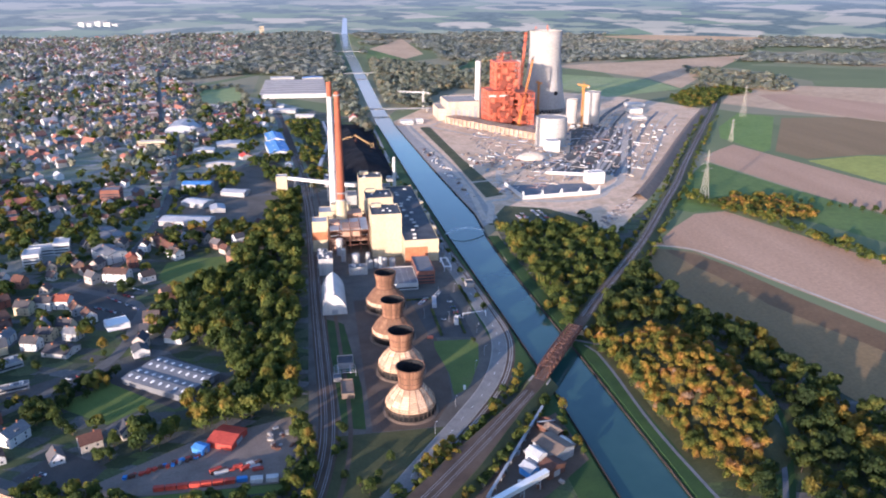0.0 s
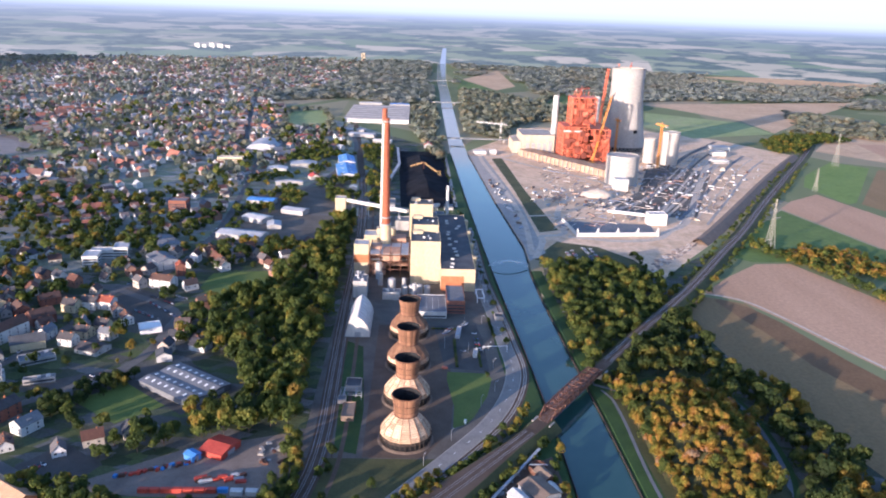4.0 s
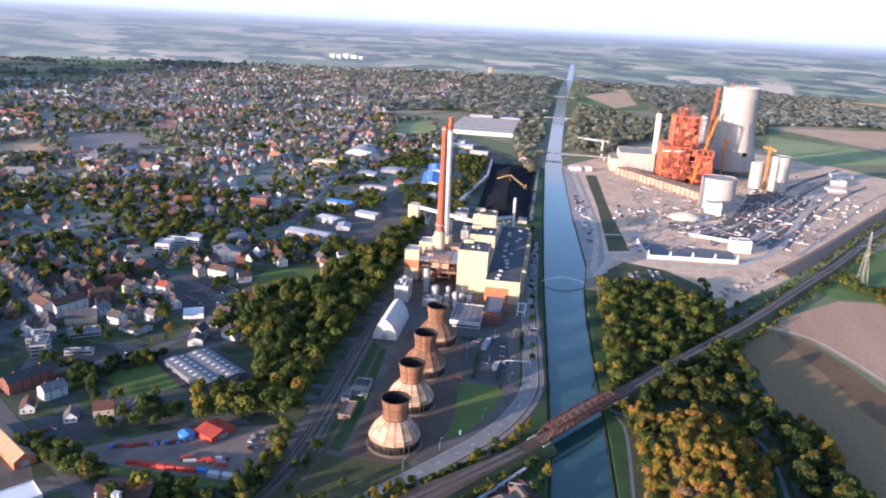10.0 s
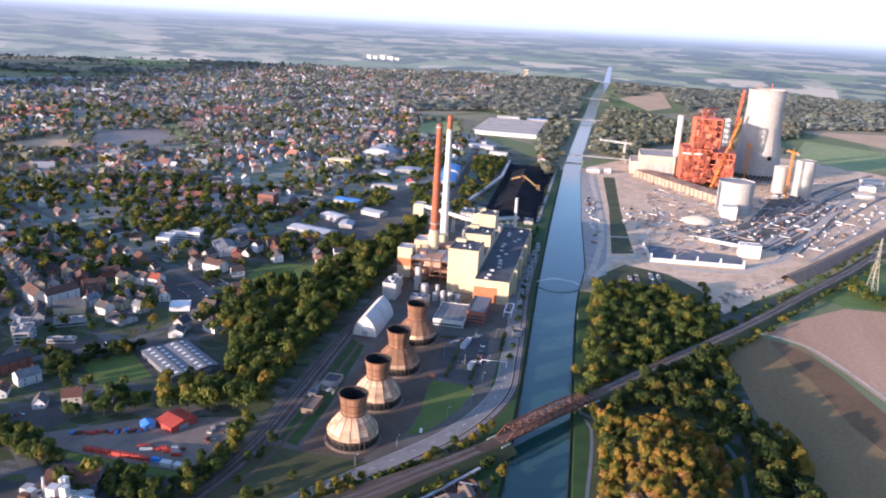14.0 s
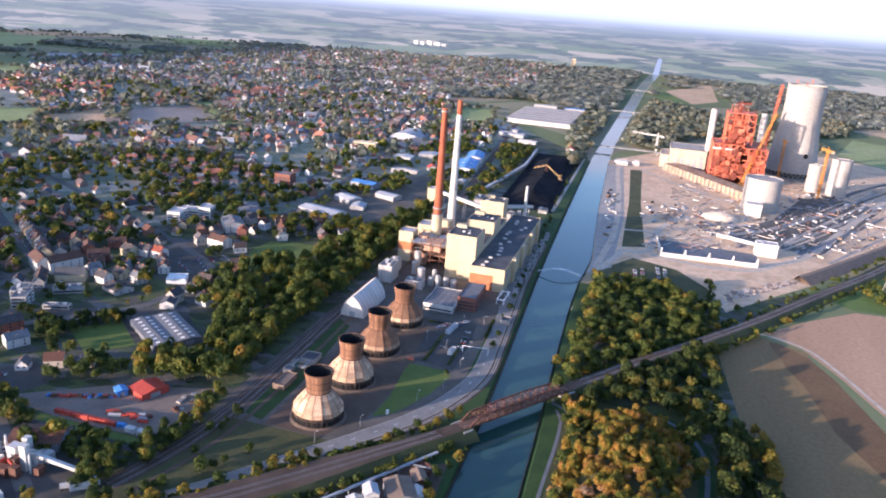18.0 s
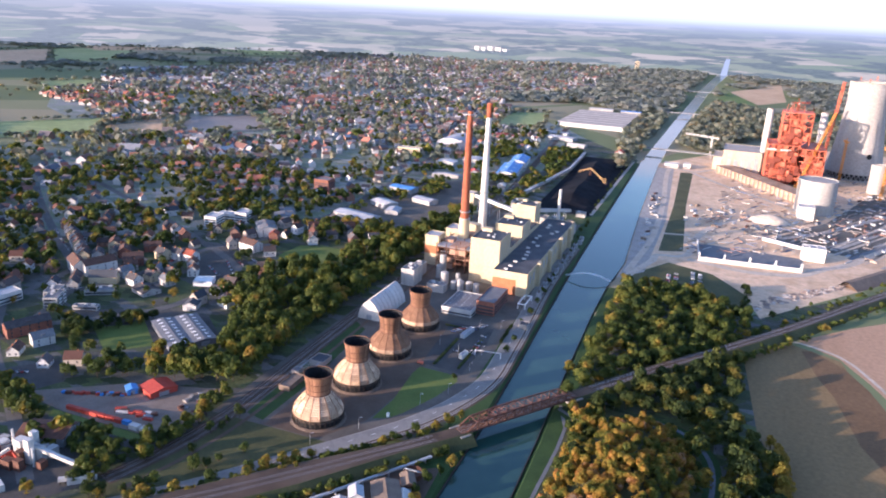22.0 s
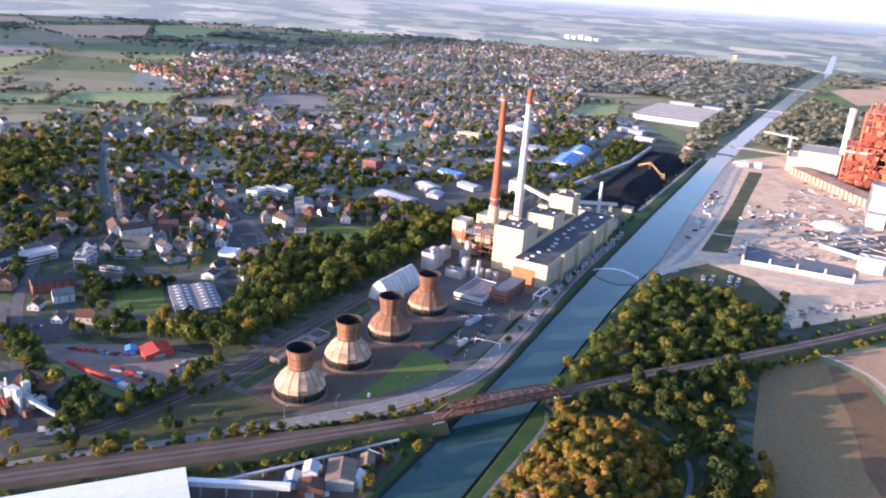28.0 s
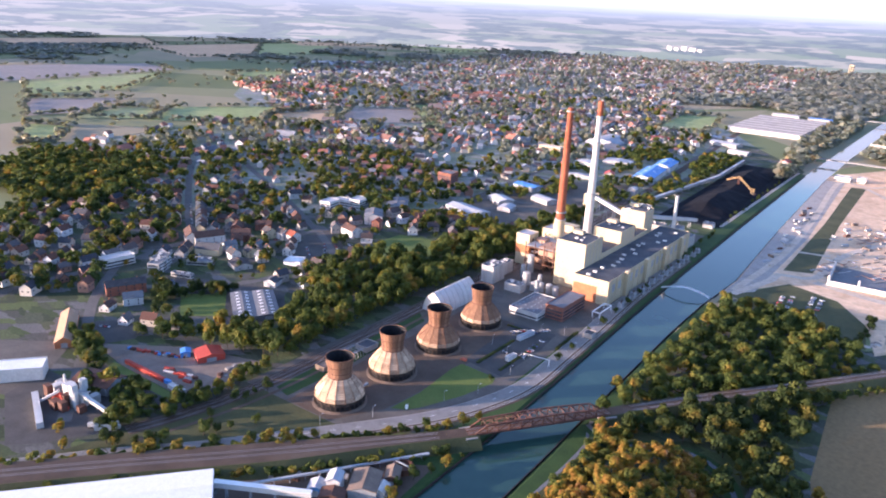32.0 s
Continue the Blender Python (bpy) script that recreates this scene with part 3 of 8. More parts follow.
area("lawn", [(-144, 434), (-142, 465), (-146, 508), (-145, 521), (-113, 519), (-110, 510), (-116, 481), (-128, 450), (-134, 440)], "grass", 0.10, "mown lawn beside the curved plant road", "lawn")
area("car_park", [(-147, 528), (-154, 615), (-115, 618), (-111, 585), (-111, 523)], "asphalt", 0.09, "asphalt car park with planted strips", "car park")
area("rail_verge", [(-266, 246), (-254, 300), (-242, 340), (-238, 395), (-205, 395), (-160, 395), (-143, 398), (-176, 352), (-206, 313), (-238, 276)], "rough_grass", 0.05, "rough grass and scrub between sidings and plant road", "grass")
area("grass_verge", [(-233, 580), (-216, 566), (-208, 456), (-209, 400), (-224, 404), (-228, 500)], "bank", 0.09, "green grass beside the plant tracks", "grass")
for nm, side, x0, x1 in (("bank_west", 1, -24, -4), ("bank_east", 2, 4, 14)):
    s = Shape()
    line = []
    for y in range(150, 1560, 30):
        if side == 2 and y > 800:
            break
        c = float(canal_at(y)[side - 1])
        s.v += [(c + x0, y, 0.06), (c - 3, y, 0.06), (c - 0.4, y, -1.66)] if side == 1 else [(c + 0.4, y, -1.66), (c + 3, y, 0.06), (c + x1, y, 0.06)]
    s.f = [(3 * i + k, 3 * i + k + 1, 3 * i + k + 4, 3 * i + k + 3) for i in range(len(s.v) // 3 - 1) for k in (0, 1)]
    single(nm, s, M["bank"], "green grass along the canal bank", "grass", kind="structure")
M["piling"] = surface("dark_sheet_piling", (0.022, 0.018, 0.015), (0.055, 0.042, 0.034), 0.2, 1.5, rough=0.8)
for nm, side, y1 in (("sheet_piling_west", 0, 1560), ("sheet_piling_east", 1, 1560)):
    s = Shape()
    ys = list(range(150, y1, 30))
    for ya, yb in zip(ys[:-1], ys[1:]):
        sg = 1 if side else -1
        xa, xb = float(canal_at(ya)[side]), float(canal_at(yb)[side])
        s.beam((xa + sg * 0.2, ya, -0.9), (xb + sg * 0.2, yb, -0.9), 0.6, 2.0)
    single(nm, s, M["piling"], "dark steel sheet piling along the canal", "quay wall", kind="structure")
path = Shape().ribbon([(canal_at(y)[1] + 13 + 2 * math.sin(y * 0.03), y) for y in range(150, 490, 15)] + [(-26, 497), (-30, 510)], 2.3, 0.10)
single("towpath", path, M["felt"], "pale gravel path along the canal bank", "path", kind="structure")

RAIL = curve_line([(-420, 20), (-330, 140), (-235, 255), (-170, 328), (-123, 383), (-77, 440), (-27, 512), (35, 600), (86, 668), (140, 745), (211, 855), (286, 970), (370, 1108), (528, 1359), (700, 1630), (800, 1800)], 12)
ROAD = curve_line([(-300, 205), (-263, 250), (-236, 285), (-203, 323), (-175, 361), (-141, 407), (-117, 443), (-100, 482), (-91, 525), (-93, 580), (-97, 650), (-104, 760), (-106, 900)], 8)
WTRACK = curve_line([(-252, 305), (-242, 340), (-235, 380), (-233, 430), (-235, 510), (-238, 630), (-242, 850), (-248, 1000), (-262, 1200), (-300, 1600), (-340, 2000)], 12)
emb, bed = Shape(), Shape()
n = len(RAIL)
for i, (x, y) in enumerate(RAIL):
    d = (Vector(RAIL[min(i + 1, n - 1)]) - Vector(RAIL[max(i - 1, 0)])).normalized()
    s = Vector((-d.y, d.x))
    h = 6.5 if y < 700 else max(2.0, 6.5 - (y - 700) * 0.01)
    wd = 5.2 + 5.5 * min(1.0, max(0.0, (405 - y) / 60))
    emb.v += [(x + s.x * o, y + s.y * o, z) for o, z in ((wd + (7 if y > 420 else 3.5), 0.03), (wd, h), (-wd, h), (-wd - 7, 0.03))]
    bed.v += [(x + s.x * (wd - 0.5), y + s.y * (wd - 0.5), h + 0.08), (x - s.x * (wd - 0.5), y - s.y * (wd - 0.5), h + 0.08)]
bridge_span = [i for i, (x, y) in enumerate(RAIL) if canal_at(y)[0] - 4 < x < canal_at(y)[1] + 4]
for i in range(n - 1):
    if i in bridge_span or i + 1 in bridge_span:
        continue
    emb.f += [(4 * i + k, 4 * i + k + 1, 4 * i + k + 5, 4 * i + k + 4) for k in range(3)]
    bed.f.append((2 * i, 2 * i + 1, 2 * i + 3, 2 * i + 2))
single("railway_embankment", emb, M["rough_grass"], "grassy railway embankment", "embankment", kind="structure")
single("track_ballast", bed, M["ballast"], "brown ballast of the main railway line", "railway", kind="structure")
single("plant_road", Shape().ribbon(ROAD, 11, 0.14), M["plant_road"], "grey asphalt road curving past the cooling towers", "road", kind="structure")
single("siding_bed", Shape().ribbon(WTRACK, 13, 0.12), M["ballast"], "dark ballast bed of the plant sidings", "railway", kind="structure")

# fields east of the canal
area("field_stubble", [(94, 655), (129, 712), (171, 690), (185, 610), (235, 440), (330, 200), (160, 250), (125, 420), (118, 470), (103, 535)], "stubble", 0.075, "brown stubble field with drill lines", "field")
area("field_strip", [(141, 698), (149, 702), (172, 676), (186, 640), (205, 560), (262, 380), (236, 370), (169, 544), (159, 616), (150, 646)], "dark_soil", 0.10, "darker strip of turned soil", "field")
area("field_ploughed", [(140, 722), (188, 776), (240, 825), (285, 830), (330, 700), (420, 420), (296, 345), (236, 520), (206, 602), (190, 650), (170, 696), (148, 712)], "soil", 0.05, "pale ploughed field with a rounded edge", "field")
FPATH = curve_line([(94, 668), (112, 705), (130, 717), (152, 712), (176, 694), (196, 648), (212, 600), (240, 520), (300, 360)], 10)
single("field_path", Shape().ribbon(FPATH, 3.4, 0.13), M["site_pale"], "pale sandy path between two fields", "path", kind="structure")
area("meadow_near", [(200, 870), (312, 993), (401, 1104), (447, 876), (500, 700), (420, 640), (330, 860), (285, 836), (240, 832)], "meadow", 0.05, "green meadow under the pylons", "meadow")
area("field_mid", [(405, 1115), (449, 1170), (522, 1228), (571, 974), (640, 700), (510, 700), (452, 876)], "soil", 0.07, "pale ploughed field", "field")
area("meadow_mid", [(530, 1290), (585, 1396), (721, 1558), (772, 1497), (560, 1170), (540, 1160)], "bright_meadow", 0.06, "bright green meadow below a pylon", "meadow")
area("field_olive", [(780, 1480), (930, 1470), (1200, 1000), (700, 1110), (582, 1097), (565, 1163)], "stubble", 0.065, "olive-brown stubble field", "field")
area("field_yellow", [(573, 1083), (693, 1105), (1150, 960), (1000, 700), (650, 720), (590, 960)], "rape", 0.072, "yellow-green field of young rape", "field")
area("field_upper", [(932, 1830), (1026, 1834), (1300, 1400), (1240, 1020), (939, 1478), (884, 1597)], "soil", 0.075, "pale ploughed field behind trees", "field")
wood_east = [(640, 1650), (700, 1640), (800, 1790), (930, 1850), (900, 1950), (760, 1900), (660, 1780)]
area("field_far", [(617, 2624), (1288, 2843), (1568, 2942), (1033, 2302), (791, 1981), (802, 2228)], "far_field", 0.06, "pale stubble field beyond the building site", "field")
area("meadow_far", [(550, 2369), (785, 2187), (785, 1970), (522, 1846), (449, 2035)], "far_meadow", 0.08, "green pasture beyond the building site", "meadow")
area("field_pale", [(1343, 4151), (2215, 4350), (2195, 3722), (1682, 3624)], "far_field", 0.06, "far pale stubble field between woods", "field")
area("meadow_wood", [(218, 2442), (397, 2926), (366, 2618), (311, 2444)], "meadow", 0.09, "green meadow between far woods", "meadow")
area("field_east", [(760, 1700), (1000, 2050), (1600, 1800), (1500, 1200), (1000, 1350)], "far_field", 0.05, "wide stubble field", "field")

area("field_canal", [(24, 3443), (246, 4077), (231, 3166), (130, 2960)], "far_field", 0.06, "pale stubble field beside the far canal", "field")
area("meadow_canal", [(-25, 2960), (24, 3430), (125, 2955), (60, 2900)], "meadow", 0.07, "green meadow beside the far canal", "meadow")

# building site
SITE = [(-68, 1560), (41, 1768), (130, 1960), (420, 1960), (575, 1830), (680, 1610), (430, 1262), (225, 922), (108, 762), (92, 830), (60, 880), (10, 900), (-38, 815), (-36, 870), (-52, 1150), (-66, 1500)]
area("site_ground", SITE, "site", 0.05, "pale churned ground of a large building site", "ground")
area("quay", [(-37, 815), (-12, 850), (-12, 1100), (-36, 1510), (-66, 1510), (-49, 1100), (-35, 870)], "concrete", 0.12, "pale concrete quay along the canal", "quay")
area("site_green", [(-6, 942), (22, 955), (8, 1200), (0, 1490), (-22, 1482), (-10, 1200)], "rough_grass", 0.12, "long strip of rough grass behind the quay", "grass")
area("site_meadow", [(-30, 822), (10, 900), (60, 880), (92, 830), (100, 770), (60, 790), (10, 800)], "rough_grass", 0.10, "rough meadow used as a car park", "grass")

# ---- building kinds ----
def ring_wall(a, b, h0, h1, w=0.4):
    s = Shape()
    for q in ((-a, -b, a, -b + w), (-a, b - w, a, b), (-a, -b + w, -a + w, b - w), (a - w, -b + w, a, b - w)):
        s.box(q[0], q[1], h0, q[2], q[3], h1)
    return s


def blockhouse(name, x0, y0, x1, y1, h, wall, roof, label, category="building", turn=0.0, group="", windows=0, vents=0, z=0.05, seed=1):
    """A flat-roofed building with a parapet, rows of windows and roof vents."""
    t = thing(name, (x0 + x1) / 2, (y0 + y1) / 2, z, label, category, group, turn)
    a, b = (x1 - x0) / 2, (y1 - y0) / 2
    part("wall", Shape().box(-a, -b, 0, a, b, h), M[wall], t)
    rf = part("roof", Shape().box(-a + 0.4, -b + 0.4, h, a - 0.4, b - 0.4, h + 0.12), M[roof], t)
    part("parapet", ring_wall(a, b, h, h + 0.8), M[wall], t)
    r = random.Random(seed)
    for i in range(vents):
        vx, vy, s = r.uniform(-a + 2, a - 2), r.uniform(-b + 2, b - 2), r.uniform(0.7, 1.6)
        part("roof_vent", Shape().box(vx - s, vy - s, h + 0.12, vx + s, vy + s, h + 0.12 + s), M["white"], rf)
    for f in range(windows):
        zf = 1.2 + f * 3.2
        for side, half, n in ((0, a, int(a / 2)), (1, b, int(b / 2))):
            for sg in (-1, 1):
                if n < 1:
                    continue
                s = Shape()
                lim = half - 1.0
                if side == 0:
                    s.box(-lim, sg * b - 0.06, zf, lim, sg * b + 0.06, zf + 1.5)
                else:
                    s.box(sg * a - 0.06, -lim, zf, sg * a + 0.06, lim, zf + 1.5)
                part("window_band", s, M["glass"], t)
    return t


def gable_hall(name, x, y, w, d, he, hr, wall, roof, label, turn=0.0, category="hall", group="", lights=0):
    """A pitched hall round (x, y), ridge along its own y."""
    t = thing(name, x, y, 0.05, label, category, group, turn)
    part("wall", Shape().gable_walls(-w / 2, -d / 2, w / 2, d / 2, 0, he, hr), M[wall], t)
    rf = part("roof", Shape().gable(-w / 2, -d / 2, w / 2, d / 2, he, hr, 0.5, 0.3), M[roof], t)
    part("door", Shape().box(-w * 0.18, -d / 2 - 0.12, 0, w * 0.18, -d / 2 + 0.1, min(4.0, he * 0.8)), M["grey_metal"], t)
    for k in range(lights):
        yy = -d / 2 + d * (k + 0.5) / lights
        for sg in (-1, 1):
            s = Shape()
            xa, xb = sg * w * 0.14, sg * w * 0.30
            za, zb = hr - abs(xa) / (w / 2) * (hr - he) + 0.32, hr - abs(xb) / (w / 2) * (hr - he) + 0.32
            s.add([(xa, yy - 0.9, za), (xb, yy - 0.9, zb), (xb, yy + 0.9, zb), (xa, yy + 0.9, za), (xa, yy - 0.9, za + 0.25), (xb, yy - 0.9, zb + 0.25), (xb, yy + 0.9, zb + 0.25), (xa, yy + 0.9, za + 0.25)],
                  [(3, 2, 1, 0), (4, 5, 6, 7), (0, 1, 5, 4), (1, 2, 6, 5), (2, 3, 7, 6), (3, 0, 4, 7)])
            part("skylight", s, M["paint_white"], rf)
    return t


# ---- old power station ----
NSIDE = 16
DOME = [(19.3, 4.6), (19.6, 7.4), (18.9, 10.6), (16.2, 14.6), (12.9, 18.4), (9.9, 21.8)]


def panel_mesh(r0, z0, r1, z1, mat):
    """One side of one course of cladding, with a lip."""
    a = math.pi / NSIDE * 0.965
    v = []
    for d in (0.0, -0.35):
        for r, z in ((r0, z0 + 0.12), (r1, z1 - 0.12)):
            for s in (-1, 1):
                v.append(((r + d) * math.cos(a) * 1.0, (r + d) * math.sin(a) * s, z))
    return mesh_from("panel", v, [(0, 1, 3, 2), (6, 7, 5, 4), (0, 4, 5, 1), (2, 3, 7, 6), (0, 2, 6, 4), (1, 5, 7, 3)], mat)


M["panel_pale"] = surface("bleached_boards", (0.25, 0.150, 0.085), (0.62, 0.455, 0.30), 0.6, 1.6, third=(0.36, 0.225, 0.135), stretch=(1, 1, 5), rnd=0.32)
M["panel_brown"] = surface("brown_boards", (0.15, 0.082, 0.046), (0.27, 0.155, 0.088), 0.4, 1.6, stretch=(1, 1, 3), rnd=0.25)
M["stave"] = surface("brown_staves", (0.15, 0.076, 0.042), (0.28, 0.150, 0.085), 0.5, 1.6, stretch=(1, 1, 0.3), rnd=0.35)
PANELS = {k: [panel_mesh(*p, *q, M[k]) for p, q in zip(DOME[:-1], DOME[1:])] for k in ("panel_pale", "panel_brown")}
M["louvre_dark"] = surface("dark_louvre_boards", (0.018, 0.014, 0.012), (0.06, 0.045, 0.035), 0.4, 2.0, stretch=(1, 1, 4), third=(0.16, 0.13, 0.10), rnd=0.3)
LOUVRE_PANEL = panel_mesh(*DOME[0], *DOME[1], M["louvre_dark"])
LOUVRE = Shape().box(-0.22, -0.24, 0, 0.22, 0.24, 7.0).mesh("louvre_post", M["louvre_dark"])
a_ = math.pi / 24 * 0.97
STAVE = mesh_from("stave", [(r * math.cos(a_ * s), r * math.sin(a_ * s), z) for d in (0, -0.45) for r, z in ((9.3 + d, 21.6), (9.2 + d, 25.5), (9.9 + d, 31.5), (11.2 + d, 37.6)) for s in (-1, 1)],
                  [(0, 1, 3, 2), (2, 3, 5, 4), (4, 5, 7, 6), (10, 11, 9, 8), (12, 13, 11, 10), (14, 15, 13, 12), (6, 7, 15, 14), (0, 2, 10, 8), (2, 4, 12, 10), (4, 6, 14, 12), (3, 1, 9, 11), (5, 3, 11, 13), (7, 5, 13, 15)], M["stave"])


def cooling_tower(x, y, pale, label):
    t = thing("cooling_tower", x, y, 0.1, label, "cooling tower", "old cooling towers")
    t.scale = (0.89, 0.89, 0.91)
    part("basin", Shape().lathe([(21.4, 0), (21.4, 0.4), (20.2, 0.4), (20.2, 0.9), (19.4, 0.9), (19.4, 0.3)], 48), M["gravel_roof"], t)
    # black cylinder stands in for the shade behind the posts
    part("inlet", Shape().lathe([(18.2, 0.3), (18.2, 4.7)], NSIDE), M["black"], t)
    part("lining", Shape().lathe([(r - 0.45, z) for r, z in DOME], NSIDE, caps=(False, False), phase=math.pi / NSIDE), M["timber_dark"], t)
    for i in range(NSIDE * 2):
        ob = part("louvre_post", LOUVRE, None, t)
        a = 2 * math.pi * i / (NSIDE * 2)
        ob.matrix_local = pose(19.5 * math.cos(a), 19.5 * math.sin(a), 0.3, 0, 0, math.degrees(a))
    for k, me in enumerate(PANELS["panel_pale" if pale else "panel_brown"]):
        if k == 0:
            me = LOUVRE_PANEL
        elif k == 1:
            me = PANELS["panel_pale"][1]
        for i in range(NSIDE):
            part("panel", me, None, t).matrix_local = pose(0, 0, 0, 0, 0, 360 * i / NSIDE)
    for i in range(NSIDE):
        a = 2 * math.pi * (i + 0.5) / NSIDE
        s = Shape()
        for (r0, z0), (r1, z1) in zip(DOME[:-1], DOME[1:]):
            s.beam((r0 * math.cos(a), r0 * math.sin(a), z0), (r1 * math.cos(a), r1 * math.sin(a), z1), 0.42)
        part("rib", s, M["timber_dark"], t)
    for (r0, z0), (r1, z1) in zip(DOME[1:-1], DOME[2:]):
        for f in (0.02, 0.35, 0.68):
            r, z = r0 + (r1 - r0) * f, z0 + (z1 - z0) * f
            part("batten", Shape().lathe([(r + 0.10, z - 0.14), (r + 0.10, z + 0.14), (r - 0.3, z + 0.14), (r - 0.3, z - 0.14), (r + 0.10, z - 0.14)], NSIDE, caps=(False, False), phase=math.pi / NSIDE), M["timber_dark"], t)
    for i in range(24):
        part("stave", STAVE, None, t).matrix_local = pose(0, 0, 0, 0, 0, 15 * i)
    # black lining stands in for the shade inside the stack
    part("throat", Shape().lathe([(8.5, 21), (8.6, 25.5), (9.3, 31.5), (10.6, 37.4)], 24, caps=(True, False)), M["black"], t)
    for z, r in ((22.0, 9.6), (25.6, 9.5), (30.6, 10.1), (36.9, 11.4)):
        part("hoop", Shape().lathe([(r, z), (r, z + 0.45), (r - 0.4, z + 0.45), (r - 0.4, z), (r, z)], 24, caps=(False, False)), M["rust"], t)
    return t


for y, pale in ((419, True), (475, True), (533, False), (595, False)):
    cooling_tower(-177, y, pale, "bleached timber cooling tower with a dark flared stack" if pale else "brown weathered timber cooling tower with a flared stack")
single("pipe_run", Shape().beam((-177, 440, 1.5), (-177, 448, 1.5), 1.6), M["grey_metal"], "grey cooling water pipe between two towers", "pipe")

t = blockhouse("turbine_hall", -146, 708, -110, 932, 23.5, "cream", "dark_roof", "long cream turbine hall with a dark roof and brick end wall")
part("brick_infill", Shape().box(-17.7, -112.25, 0, 6.5, -111.9, 16.5), M["brick"], t, "orange brick infill")
rv = random.Random(8)
for i in range(16):
    vx, vy = rv.choice((-6, 0.5, 7)) + rv.uniform(-2, 2), -104 + i * 13.2 + rv.uniform(-3, 3)
    part("roof_vent", Shape().box(vx - 2.0, vy - 1.2, 23.6, vx + 2.0, vy + 1.2, 25.0), M["white"], t)
for y in (-72, -22, 30, 80):
    part("stair_tower", Shape().box(18.02, y - 3.5, 0, 21.5, y + 3.5, 25.5), M["cream"], t)
for y in range(-100, 110, 14):
    part("window_strip", Shape().box(17.94, y - 3.2, 11, 18.06, y + 3.2, 19), M["grey_metal"], t)
for y in range(-108, 112, 14):
    part("pilaster", Shape().box(18.02, y - 0.4, 0, 18.5, y + 0.4, 23.2), M["cream"], t)
for y in range(716, 940, 17):
    tr = thing("transformer", -101 + (y % 3), y, 0.05, "grey transformer on a plinth beside the turbine hall", "transformer", "transformers")
    part("tank", Shape().box(-2.2, -3, 0.4, 2.2, 3, 4.6), M["grey_metal"], tr)
    part("plinth", Shape().box(-3, -4, 0, 3, 4, 0.4), M["concrete"], tr)
    for k in (-1.5, 0, 1.5):
        part("bushing", Shape().lathe([(0.35, 4.6), (0.2, 6.8)], 8, 0, k), M["rust"], tr)


def boiler(y0, y1, h, x0=-178, x1=-146.3, seed=2):
    b = blockhouse("boiler_house", x0, y0, x1, y1, h, "cream", "dark_roof", "tall cream-clad boiler house with a flat dark roof", vents=5, seed=seed)
    a, d = (x1 - x0) / 2, (y1 - y0) / 2
    for k in range(5):
        yy = -d + (k + 0.5) * 2 * d / 5
        part("wall_seam", Shape().box(a - 0.02, yy - 0.25, 2, a + 0.12, yy + 0.25, h - 1), M["grey_metal"], b)
    part("plant_room", Shape().box(-a + 2, d - 9, h + 0.12, -a + 13, d - 2, h + 3.6), M["cream"], b)
    return b


boiler(729, 768, 46.5)
boiler(815, 852, 41, seed=3)
boiler(893, 920, 46, -181, -152, seed=4)
blockhouse("link_building", -172, 768.5, -146.3, 814.5, 28, "cream", "dark_roof", "lower cream link between two boiler houses")
blockhouse("link_building", -172, 852.5, -146.3, 892.5, 27, "cream", "dark_roof", "lower cream link between two boiler houses")
bt = blockhouse("bunker_tower", -240, 757, -224, 776, 33, "cream", "light_roof", "cream bunker tower with a brick-red lower band")
part("brick_infill", Shape().box(-8.1, -9.7, 13, 8.1, 9.7, 22), M["brick"], bt, "faded brick-orange band")
blockhouse("bunker_tower", -232, 800, -214, 822, 31, "cream", "light_roof", "cream bunker block beside the red chimney")
blockhouse("annexe", -235, 683, -221, 705, 17, "weathered", "felt", "pale plant annexe with rooftop machinery", vents=6)
blockhouse("annexe", -236, 708, -226, 730, 12, "weathered", "felt", "low pale plant annexe", vents=3)
blockhouse("annexe", -205, 679, -187, 690, 7.5, "weathered", "felt", "low pale service building", vents=3)

# open steelwork with ducts between bunker and boiler house
sw = thing("duct_frame", -202, 785, 0.05, "rusty open steelwork with pink-brown flue ducts", "steel frame")
for x in (-20, -9, 2, 13, 22):
    for y in (-38, -24, -10, 4, 18, 32):
        part("column", Shape().box(x - 0.45, y - 0.45, 0, x + 0.45, y + 0.45, 30 if y < 10 else 26), M["rust"], sw)
for z in (9, 17, 25):
    for y in (-38, -24, -10, 4, 18, 32):
        part("girder", Shape().box(-20, y - 0.4, z - 0.5, 22, y + 0.4, z + 0.5), M["rust"], sw)
    for x in (-20, -9, 2, 13, 22):
        part("girder", Shape().box(x - 0.4, -38, z + 0.5, x + 0.4, 32, z + 1.3), M["rust"], sw)
M["duct"] = surface("tan_duct_cladding", (0.34, 0.20, 0.13), (0.50, 0.33, 0.23), 0.2, 1.0)
for x0, y0, z0, x1, y1, z1 in ((-18, -34, 1, -3, -22, 12), (-6, -36, 18, 12, -12, 27), (-18, -8, 10, 0, 8, 24), (3, -6, 3, 20, 16, 15), (-10, 10, 18, 18, 30, 30), (-19, -20, 20, -8, -8, 29)):
    part("duct", Shape().box(x0, y0, z0, x1, y1, z1), M["duct"], sw)
for k in range(10):
    y = -34 + 6.4 * k
    part("pipe", Shape().beam((-19, y, 13 + (k % 3) * 4), (21, y + 4, 12 + (k % 4) * 4), 1.2), M["grey_metal" if k % 2 else "duct"], sw)
part("filter_house", Shape().box(-16, 22, 22, 6, 33, 38), M["cream"], sw)
part("platform", Shape().box(-20, -38, 26, 22, 5, 26.4), M["grey_metal"], sw)


